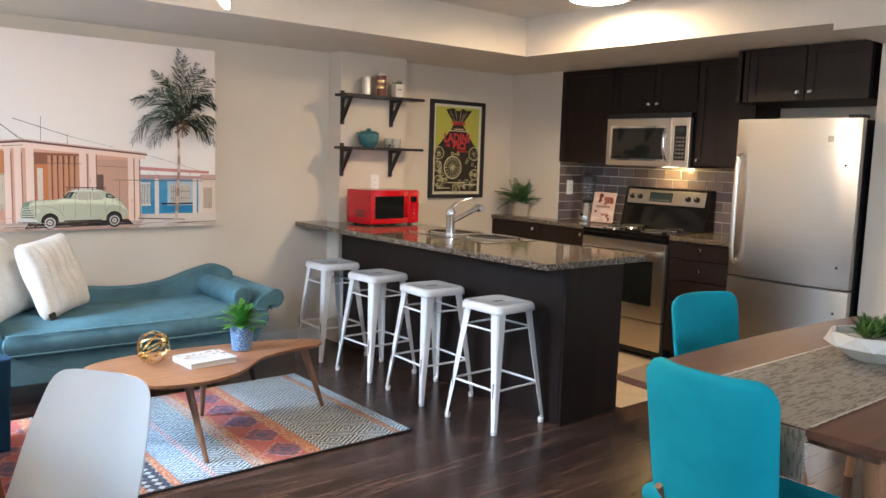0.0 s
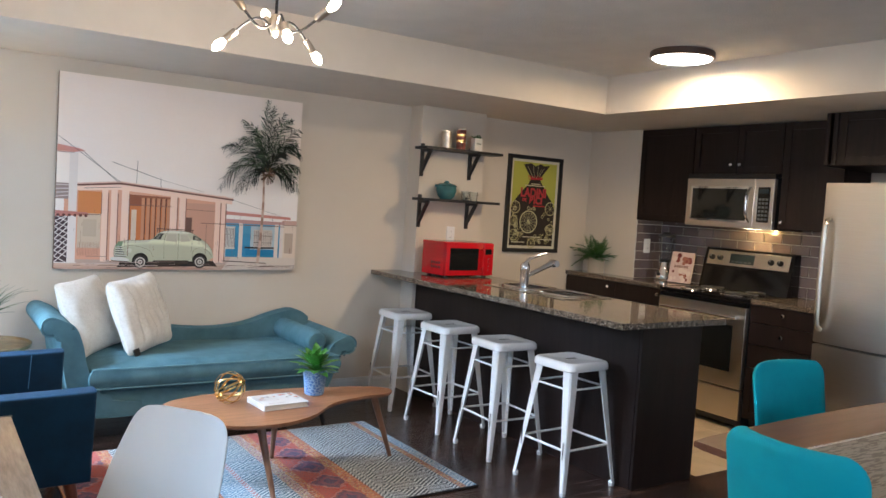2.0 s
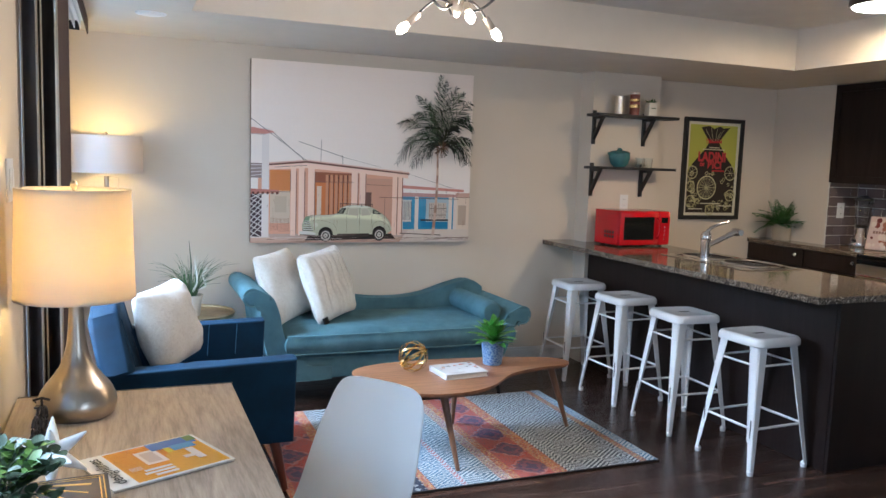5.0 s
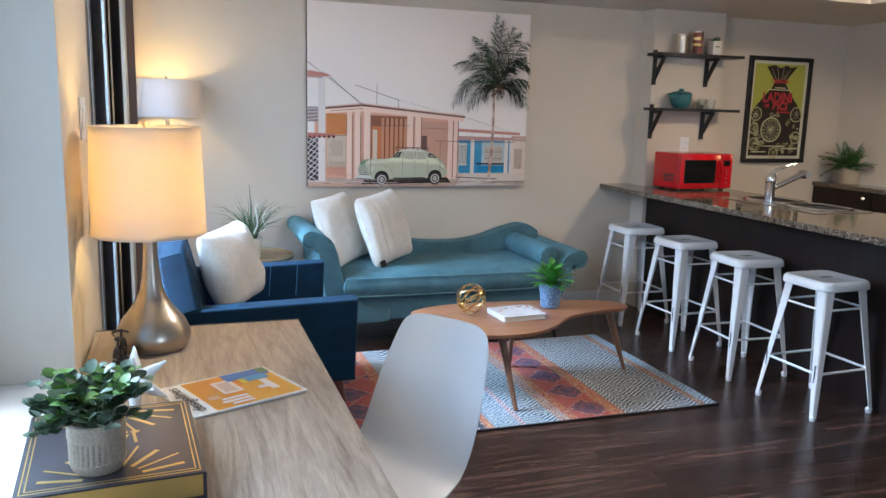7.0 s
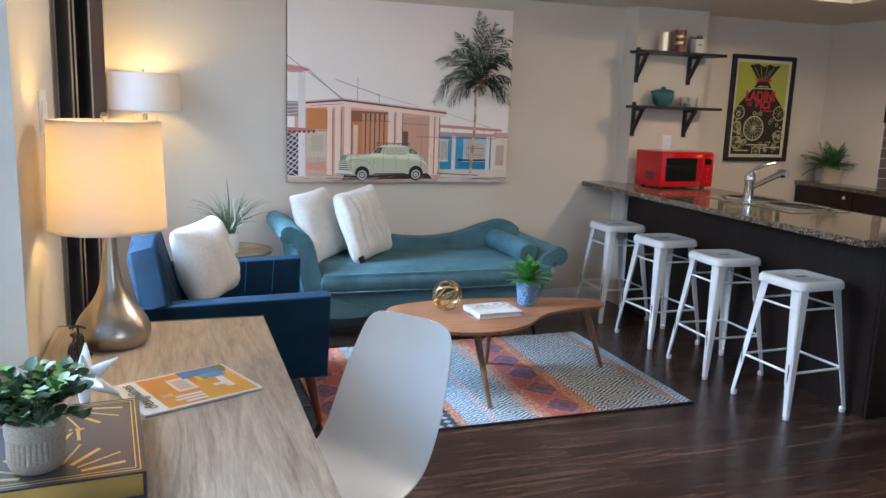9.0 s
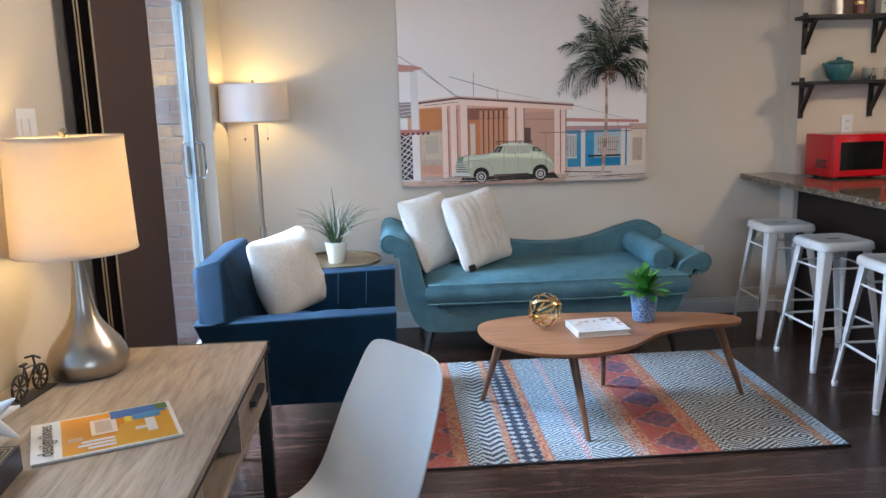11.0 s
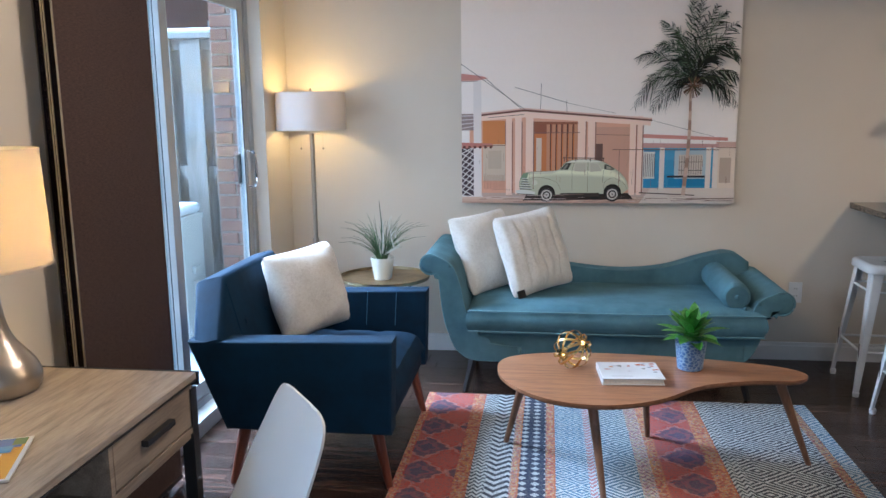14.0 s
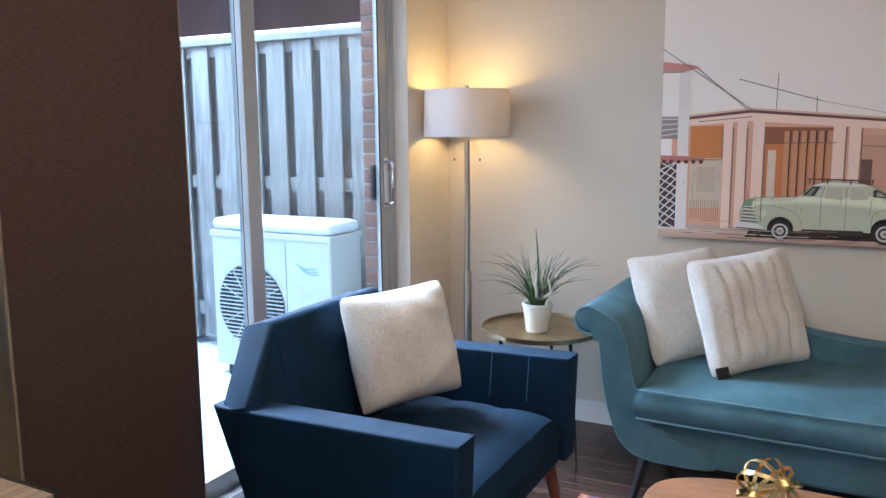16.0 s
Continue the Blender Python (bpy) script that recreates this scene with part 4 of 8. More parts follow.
def sofa():
    t = thing("chaise_sofa", 0.0, 0.0, 0.0, 0, "teal velvet chaise sofa with rolled arms and a sweeping low back", "sofa")
    y0, y1 = 4.50, 5.20
    left = part("arm", extrude_y(arm_curve(0.925, 1, 0.185, 0.735, 0.052), y0, y1, 0.022), "teal", t, "tall rolled teal sofa arm", "", True)
    right = part("arm", extrude_y(arm_curve(2.515, -1, 0.185, 0.565, 0.058), y0 + 0.02, y1, 0.022), "teal", t, "low rolled teal sofa arm", "", True)
    for arm, xo, sg, top, rr, yy in ((left, 0.925, 1, 0.735, 0.052, y0), (right, 2.515, -1, 0.565, 0.058, y0 + 0.02)):
        edge = arm_curve(xo, sg, 0.185, top, rr)
        part("piping", tube([(px, yy + 0.004, pz) for px, pz in edge[2:-4]], 0.0042, 6), "pipe", arm, "raised piping along the arm edge", "", True)
    part("seat_base", box(1.10, 2.42, y0 + 0.015, y1, 0.185, 0.336, 0.02, 3), "teal", t, "", "", True)
    # cushion with crowned top
    bm = bmesh.new()
    nx, ny = 44, 14
    for side in (0, 1):
        g = []
        for i in range(nx + 1):
            row = []
            for j in range(ny + 1):
                u, v = 2 * i / nx - 1, 2 * j / ny - 1
                e = max(0, (1 - abs(u) ** 9) * (1 - abs(v) ** 6)) ** 0.5
                z = (0.452 + 0.026 * e + 0.004 * math.sin(5 * u + 3 * v)) if side else (0.350 - 0.012 * e)
                row.append(bm.verts.new((1.775 + u * 0.717, 4.815 + v * 0.335 - 0.01 * (1 - u * u), z)))
            g.append(row)
        for i in range(nx):
            for j in range(ny):
                bm.faces.new((g[i][j], g[i + 1][j], g[i + 1][j + 1], g[i][j + 1]))
        rim = [r[0] for r in g] + g[-1][1:] + [r[-1] for r in g[::-1]][1:] + g[0][::-1][1:-1]
        if side:
            mids = []
            for f in (0.25, 0.5, 0.75):
                ring = []
                for a, b in zip(old, rim):
                    c = a.co.lerp(b.co, f)
                    o = Vector((c.x - 1.775, (c.y - 4.815) * 2.2, 0)).normalized() * (0.024 * math.sin(math.pi * f))
                    ring.append(bm.verts.new(c + Vector((o.x * (abs(c.x - 1.775) > 0.68), o.y, 0))))
                mids.append(ring)
            for lo_, hi_ in zip([old] + mids, mids + [rim]):
                for k in range(len(rim)):
                    bm.faces.new((lo_[k], lo_[(k + 1) % len(rim)], hi_[(k + 1) % len(rim)], hi_[k]))
        old = rim
    cu = part("seat_cushion", bm, "teal", t, "", "", True)
    for z in (0.455, 0.349):
        part("piping", tube([(1.775 + 0.721 * u, 4.47 - 0.01 * (1 - u * u), z) for u in [k / 12 - 1 for k in range(25)]], 0.0045, 6), "pipe", cu, "raised piping along the cushion edge", "", True)
    # back with a sweeping crest
    crest = smooth_line([(0.98, 0, 0.74), (1.25, 0, 0.64), (1.55, 0, 0.575), (1.85, 0, 0.545), (2.10, 0, 0.565), (2.30, 0, 0.625), (2.46, 0, 0.655), (2.56, 0, 0.60)], 7)
    lo = [(p.x, 0.25) for p in crest]
    bm = extrude_y([(p.x, p.z) for p in crest] + lo[::-1], 5.10, 5.215, 0.018, 3)
    part("backrest", bm, "teal", t, "", "", True)
    part("bolster", lathe([(0, -0.31), (0.055, -0.31), (0.068, -0.295), (0.07, -0.27), (0.07, 0.27), (0.068, 0.295), (0.055, 0.31), (0, 0.31)], 28, m=at(2.375, 4.86, 0.53, 90, 0, 0) @ pose(0, 0, 0, 0, 0, 0)), "teal", t, "teal velvet cylinder bolster", "", True)
    part("button", lathe([(0.0, 0.004), (0.010, 0.002), (0.014, 0)], 12, m=at(2.375, 4.547, 0.53, 90, 0, 0)), "teal", t, "", "", True)
    for x in (1.08, 2.40):
        for y in (4.56, 5.12):
            part("leg", tube([(x, y, 0.20), (x + (0.05 if x < 2 else -0.05) * -1, y - 0.01, 0.0)], 0.024, 4, taper=0.014), "black", t)


sofa()
pillow("sofa_pillow", "cream plush pillow leaning on the sofa arm", 0.46, 0.15, "fur", axes((1.12, 4.97, 0.675), (0.62, 0.78, 0.05), (-0.33, 0.22, 0.9)), 0, False, 3)
pillow("sofa_pillow", "cream plush pillow with raised stripes and a black tag", 0.46, 0.15, "fur", axes((1.375, 4.855, 0.695), (0.70, 0.71, 0.08), (-0.22, 0.24, 0.94)), 8, True, 5)


# ---- armchair ----
def armchair():
    t = thing("armchair", 0.010, 0, 0, 0, "deep blue wool armchair with splayed reddish wood legs", "armchair")
    ya, yb = 3.385, 4.33
    prof = [(0.073, 0.593), (0.874, 0.611), (0.862, 0.243), (0.212, 0.243)]
    for y0, y1 in ((ya, ya + 0.105), (yb - 0.105, yb)):
        part("arm", extrude_y(prof, y0, y1, 0.014, 3), "blue", t, "", "", True)
    part("seat_base", box(0.22, 0.845, ya + 0.107, yb - 0.107, 0.24, 0.33, 0.012), "blue", t, "", "", True)
    seat = bmesh.new()
    n = 24
    g = []
    for i in range(n + 1):
        row = []
        for j in range(n + 1):
            u, v = 2 * i / n - 1, 2 * j / n - 1
            e = max(0, (1 - abs(u) ** 8) * (1 - abs(v) ** 8)) ** 0.4
            z = 0.34 + 0.10 * e
            for bx, by in ((-0.3, -0.35), (0.3, -0.35), (-0.3, 0.35), (0.3, 0.35)):
                z -= 0.016 * math.exp(-((u - bx) ** 2 + (v - by) ** 2) / 0.006) + 0.004 * math.exp(-((u - bx) ** 2) / 0.004) + 0.003 * math.exp(-((v - by) ** 2) / 0.004)
            row.append(seat.verts.new((0.560 + u * 0.300, (ya + yb) / 2 + v * 0.362, z)))
        g.append(row)
    for i in range(n):
        for j in range(n):
            seat.faces.new((g[i][j], g[i + 1][j], g[i + 1][j + 1], g[i][j + 1]))
    geo = bmesh.ops.extrude_face_region(seat, geom=seat.faces[:])
    for v in [v for v in geo["geom"] if isinstance(v, bmesh.types.BMVert)]:
        v.co.z = 0.332
    part("seat_cushion", seat, "blue", t, "", "", True)
    # back: a hexagonal outline, leaning away
    yc = (ya + yb) / 2
    out = [(-0.455, 0.0), (-0.470, 0.24), (-0.300, 0.455), (0.300, 0.455), (0.470, 0.24), (0.455, 0.0)]
    bm2 = prism(out, -0.065, 0.065, 0.028, seg=3)
    lean = axes((0.215, yc, 0.36), (0, 1, 0), (-0.26, 0, 1))
    xf(bm2, bm2.verts, lean)
    bk = part("backrest", bm2, "blue", t, "", "", True)
    for y in (-0.22, 0, 0.22):
        part("button", lathe([(0.0, 0.006), (0.010, 0.004), (0.013, 0)], 12, m=lean @ at(y, 0.24, 0.064)), "blue", bk, "", "", True)
        part("button", lathe([(0.0, 0.006), (0.010, 0.004), (0.013, 0)], 12, m=lean @ at(y, 0.24, -0.064) @ pose(0, 0, 0, 180, 0, 0)), "blue", bk, "", "", True)
    M["thread"] = plain("pale_thread", (0.05, 0.16, 0.28), 0.7)
    for y in (-0.30, 0.30):
        part("seam", tube([lean @ Vector((y, 0.02, 0.066)), lean @ Vector((y, 0.42, 0.066))], 0.003, 5), "blue", bk)
    for x in (0.42, 0.58, 0.72):
        part("seam", tube([(x, yb - 0.107, 0.44), (x + 0.01, yb - 0.107, 0.60)], 0.0018, 5), "thread", t, "pale stitched seam")
    for x, y, dx, dy in ((0.79, ya + 0.075, 0.05, -0.01), (0.79, yb - 0.09, 0.06, 0.0), (0.27, ya + 0.06, -0.06, -0.01), (0.27, yb - 0.06, -0.06, 0.01)):
        part("leg", tube([(x, y, 0.24), (x + dx, y + dy, 0.0)], 0.026, 12, taper=0.014), "redwood", t, "tapered reddish wood leg", "", True)


armchair()
pillow("chair_pillow", "cream plush pillow resting in the blue armchair", 0.400, 0.21, "fur", axes((0.388, 3.960, 0.668), (0.50, 0.86, 0.06), (-0.32, 0.04, 0.94)), 0, False, 8)


# ---- coffee table ----
def coffee_table():
    t = thing("coffee_table", 0, 0, 0, 0, "walnut coffee table with a kidney-shaped top on tapered legs", "coffee table")
    ctrl = [(1.25, 3.80), (1.29, 3.60), (1.45, 3.42), (1.66, 3.375), (1.86, 3.45), (2.05, 3.62), (2.25, 3.69), (2.42, 3.71), (2.475, 3.79), (2.38, 3.88), (2.12, 3.95), (1.80, 3.99), (1.50, 3.985), (1.31, 3.92)]
    pts = [(p.x, p.y) for p in smooth_line([(a, b, 0) for a, b in ctrl], 7, True)]
    part("tabletop", prism(pts, 0.390, 0.402, 0.003), "walnut", t, "", "", True)
    inset = []
    for i, q in enumerate(pts):
        a, b = pts[i - 1], pts[(i + 1) % len(pts)]
        d = Vector((b[0] - a[0], b[1] - a[1])).normalized()
        inset.append((q[0] - d.y * 0.010, q[1] + d.x * 0.010))
    part("underside", prism(inset, 0.380, 0.3897, 0.002), "walnut_leg", t, "darker undercut edge", "", True)
    for (x, y), (fx, fy) in (((1.37, 3.82), (1.277, 3.915)), ((1.62, 3.52), (1.667, 3.405)), ((1.86, 3.90), (1.90, 4.035)), ((2.37, 3.79), (2.515, 3.815))):
        part("leg", tube([(x, y, 0.381), (fx, fy, 0.009)], 0.021, 12, taper=0.011), "walnut_leg", t, "", "", True)


coffee_table()


def wire_orb(x, y, z, r):
    t = thing("wire_orb", x, y, z, 20, "open gold sphere of crossing bands on the wooden coffee table", "ornament")
    turn = Vector((0.25, -0.80, 0.55)).normalized().to_track_quat("Z", "Y")
    for k in range(5):
        a = math.pi * k / 5
        nrm = turn @ Vector((-math.sin(a), math.cos(a), 0))
        u = turn @ Vector((math.cos(a), math.sin(a), 0))
        v = turn @ Vector((0, 0, 1))
        bm, rows, rr = bmesh.new(), [], r - 0.0012 * k
        for q in range(48):
            d = u * math.cos(2 * math.pi * q / 48) + v * math.sin(2 * math.pi * q / 48)
            rows.append([bm.verts.new(d * (rr + o) + nrm * w) for o, w in ((0, -0.0052), (0, 0.0052), (-0.0018, 0.0052), (-0.0018, -0.0052))])
        for q in range(48):
            e, f = rows[q], rows[(q + 1) % 48]
            for c in range(4):
                bm.faces.new((e[c], e[(c + 1) % 4], f[(c + 1) % 4], f[c]))
        part("band", bm, "gold", t, "", "", True)


wire_orb(1.555, 3.765, 0.402 + 0.0850, 0.081)


def leaf_mesh(ln, wd, bend, n=6, fold=0.25):
    """One pointed leaf along +x, curving down, with a folded middle."""
    bm = bmesh.new()
    rows = []
    for i in range(n + 1):
        s = i / n
        w = wd * math.sin(math.pi * min(1, s * 0.9 + 0.08)) ** 0.8 / 2 if i < n else 0.0003
        x = ln * s * (1 - 0.12 * bend * s)
        z = -bend * ln * 0.5 * s * s
        rows.append([bm.verts.new((x, -w, z + w * fold)), bm.verts.new((x, 0, z)), bm.verts.new((x, w, z + w * fold))])
    for a, b in zip(rows, rows[1:]):
        bm.faces.new((a[0], a[1], b[1], b[0])), bm.faces.new((a[1], a[2], b[2], b[1]))
    return bm


def add_leaves(parent, spec, mat, name="leaf"):
    """Leaves as parts: spec of (base, azimuth, rise, length, width, bend); alike ones share a mesh."""
    cache = {}
    for base, az, rise, ln, wd, bend in spec:
        key = (round(wd / ln, 1), round(bend, 1))
        if key not in cache:
            bm = leaf_mesh(1.0, key[0], key[1])
            me = bpy.data.meshes.new(name)
            for f in bm.faces:
                f.smooth = True
            bm.to_mesh(me)
            bm.free()
            me.materials.append(M[mat])
            cache[key] = me
        ob = new(name, cache[key])
        ob.parent = parent
        ob.matrix_basis = Matrix.Translation(base) @ pose(0, 0, 0, 0, -rise, az) @ Matrix.Diagonal((ln, ln, ln, 1))


def blue_pot():
    m = Mat("blue_relief_glaze", (0.2, 0.32, 0.5), 0.35)
    v = m.n("ShaderNodeTexVoronoi", Scale=75.0)
    v.feature = "DISTANCE_TO_EDGE"
    m.put(v.inputs["Vector"], m.coord((1, 1, 1.4)))
    m.set("Base Color", m.ramp(v.outputs[0], [(0.03, (0.30, 0.40, 0.52)), (0.14, (0.055, 0.13, 0.30))]))
    m.bump(v.outputs[0], 0.8, 0.003)
    return m.m


def table_plant(x, y, z):
    M["bluepot"] = blue_pot()
    t = thing("potted_plant", x, y, z, 0, "small green spiky plant in a blue textured pot", "plant")
    part("pot", lathe([(0, 0.0), (0.038, 0.0), (0.042, 0.004), (0.052, 0.108), (0.052, 0.114), (0.046, 0.114), (0.044, 0.095), (0, 0.095)], 32), "bluepot", t, "", "", True)
    fo = new("foliage")
    fo.parent = t
    rnd = random.Random(2)
    sp = []
    for i in range(34):
        k = i / 34
        sp.append(((0.01 * rnd.uniform(-1, 1), 0.01 * rnd.uniform(-1, 1), 0.10 + 0.035 * k), i * 137.5, 8 + 72 * k + rnd.uniform(-6, 6), rnd.uniform(0.10, 0.150) * (1 - 0.2 * k), 0.040, 0.5 if k < 0.5 else 0.3))
    add_leaves(fo, sp, "vivid")
    t.scale = (1.2, 1.2, 1.15)


table_plant(2.03, 3.82, 0.402)


def hardcover(name, m, w, d, h, label, cover, pic=None):
    t = new(name)
    t.matrix_basis = m
    tagged(t, label, "book")
    part("page_block", box(0.004, w - 0.006, 0.005, d - 0.005, 0.003, h - 0.003), "paper", t, "cream page edges")
    for z in (0, h - 0.003):
        part("cover", box(0, w, 0, d, z, z + 0.003, 0.0008), cover, t)
    part("spine", box(-0.003, 0, 0, d, 0, h, 0.001), cover, t)
    if pic:
        pic.done("print", "gloss_ink", t, at(0, 0, h + 0.0002))
    return t


M["paper"] = plain("paper_edge", (0.66, 0.62, 0.53), 0.8, scale=200, var=0.15)
M["whitecover"] = plain("white_cover", (0.66, 0.66, 0.66), 0.3)
p = Picture(0.235, 0.20)
p.rect(0, 1, 0, 1, (0.62, 0.63, 0.64))
rnd = random.Random(6)
for i in range(16):
    u, v = rnd.uniform(0.08, 0.9), rnd.uniform(0.35, 0.9)
    p.poly([(u, v), (u + rnd.uniform(.03, .12), v + rnd.uniform(-.05, .05)), (u + rnd.uniform(.02, .1), v + rnd.uniform(.03, .10)), (u - .02, v + .05)], rnd.choice([(0.28, 0.27, 0.26), (0.42, 0.40, 0.38), (0.5, 0.3, 0.2), (0.45, 0.12, 0.06), (0.30, 0.34, 0.36)]))
p.rect(0.15, 0.5, 0.12, 0.16, (0.45, 0.45, 0.45))
hardcover("coffee_table_book", at(1.668, 3.585, 0.4025, 0, 0, 4), 0.235, 0.20, 0.026, "white hardcover book lying on the walnut coffee table", "whitecover", p)


# ---- side table, grass plant, floor lamp ----
def side_table(x, y):
    t = thing("side_table", x, y, 0, 0, "round brass-topped side table on thin black legs", "side table")
    part("tray_top", lathe([(0, 0.535), (0.245, 0.535), (0.25, 0.538), (0.252, 0.556), (0.248, 0.556), (0.245, 0.543), (0, 0.543)], 48), plain("aged_brass", (0.36, 0.27, 0.15), 0.35, 0.9, 0.25, 12), t, "", "", True)
    for k in range(3):
        a = radians(95 + 120 * k)
        part("leg", tube([(0.17 * math.cos(a), 0.17 * math.sin(a), 0.535), (0.215 * math.cos(a), 0.215 * math.sin(a), 0.0)], 0.008, 8, taper=0.005), "black", t)


side_table(0.555, 4.83)


def grass_plant(x, y, z):
    t = thing("grass_plant", x, y, z, 0, "wispy grass plant with cream curls in a small white pot", "plant")
    part("pot", lathe([(0, 0), (0.040, 0), (0.042, 0.004), (0.053, 0.088), (0.056, 0.090), (0.056, 0.100), (0.050, 0.100), (0.048, 0.085), (0, 0.085)], 32), "pot", t, "", "", True)
    fo = new("foliage")
    fo.parent = t
    rnd = random.Random(7)
    for i in range(95):
        az, h, sp = rnd.uniform(0, 6.28), rnd.uniform(0.12, 0.27), rnd.uniform(0.03, 0.22)
        pts = [(0.02 * math.cos(az), 0.02 * math.sin(az), 0.08)]
        for k in range(1, 6):
            s = k / 5
            pts.append(((0.02 + sp * s ** 1.7) * math.cos(az + 0.3 * s), (0.02 + sp * s ** 1.7) * math.sin(az + 0.3 * s), 0.08 + h * (s - 0.38 * sp / 0.22 * s ** 3)))
        part("blade", tube(pts, 0.0021, 4, taper=0.0004), "green3" if i % 4 else "green", fo)
    for i in range(4):
        az = (0.3, 1.2, -0.6, 5.0)[i]
        pts = []
        for k in range(18):
            s = k / 17
            rr = 0.02 + 0.09 * s
            a = s * 5.5
            pts.append(((rr + 0.03 * math.sin(a)) * math.cos(az), (rr + 0.03 * math.sin(a)) * math.sin(az), 0.09 + (0.17 if i % 2 else 0.12) * min(1, s * 1.6) + 0.025 * math.cos(a)))
        part("curl", tube(pts, 0.0058, 6, taper=0.002), "pot", fo, "cream curled stem")
    pts = [(0.0, 0.0, 0.08), (0.0, 0.0, 0.25), (-0.01, 0.0, 0.36)]
    part("plume", tube(pts, 0.006, 5, taper=0.001), "green2", fo)
    t.scale = (1.15, 1.15, 1.2)


grass_plant(0.555, 4.79, 0.543)


def floor_lamp(x, y):
    t = thing("floor_lamp", x, y, 0, 0, "brushed metal floor lamp with a wide pale drum shade, lit", "floor lamp")
    part("base", lathe([(0, 0), (0.14, 0), (0.14, 0.012), (0.13, 0.020), (0, 0.022)], 40), "nickel", t, "", "", True)
    part("pole", lathe([(0, 0.02), (0.013, 0.02), (0.013, 1.33), (0, 1.33)], 16), "nickel", t, "", "", True)
    part("sleeve", lathe([(0.013, 0.02), (0.019, 0.02), (0.019, 0.72), (0.017, 0.725), (0.013, 0.725)], 20), "nickel", t, "", "", True)
    sh = part("shade", lathe([(0.196, 1.350), (0.199, 1.350), (0.195, 1.560), (0.192, 1.560)], 56, closed=True), "shade", t, "", "", True)
    part("finial", lathe([(0, 1.585), (0.007, 1.580), (0.009, 1.572), (0.004, 1.562), (0.004, 1.55), (0, 1.55)], 12), "nickel", t, "", "", True)
    for a in (0, 120, 240):
        c, s = math.cos(radians(a)), math.sin(radians(a))
        part("spoke", tube([(0, 0, 1.552), (0.194 * c, 0.194 * s, 1.552)], 0.002, 5), "nickel", sh)
    for sx in (-1, 1):
        part("pull_chain", tube([(0.0, 0, 1.33), (0.065 * sx, 0, 1.32), (0.065 * sx, 0, 1.25)], 0.0013, 5), "nickel", t)
        part("pull_knob", lathe([(0, -0.008), (0.006, 0), (0, 0.008)], 8, m=at(0.065 * sx, 0, 1.245)), "black", t)
    part("bulb", lathe([(0, 1.38), (0.018, 1.39), (0.025, 1.415), (0.018, 1.435), (0, 1.442)], 16), "glow", t, "", "", True)


floor_lamp(0.108, 5.04)


# ---- kitchen ----
def cell_slab(xs, ys, holes, z0, z1):
    """One slab over the cells between xs and ys, less the holes (i, j)."""
    bm = bmesh.new()
    g = {}

    def v(i, j, z):
        if (i, j, z) not in g:
            g[i, j, z] = bm.verts.new((xs[i], ys[j], z))
        return g[i, j, z]
    full = {(i, j) for i in range(len(xs) - 1) for j in range(len(ys) - 1)} - holes
    for i, j in full:
        for z in (z0, z1):
            bm.faces.new((v(i, j, z), v(i + 1, j, z), v(i + 1, j + 1, z), v(i, j + 1, z)))
        for (di, dj), (p, q) in (((-1, 0), ((0, 0), (0, 1))), ((1, 0), ((1, 0), (1, 1))), ((0, -1), ((0, 0), (1, 0))), ((0, 1), ((0, 1), (1, 1)))):
            if (i + di, j + dj) not in full:
                a, b = (i + p[0], j + p[1]), (i + q[0], j + q[1])
                bm.faces.new((v(*a, z0), v(*b, z0), v(*b, z1), v(*a, z1)))
    bmesh.ops.recalc_face_normals(bm, faces=bm.faces)
    es = [e for e in bm.edges if len(e.link_faces) == 2 and e.calc_face_angle(0) > 1.2]
    bmesh.ops.bevel(bm, geom=es, offset=0.003, segments=2, profile=0.5, affect="EDGES")
    return bm


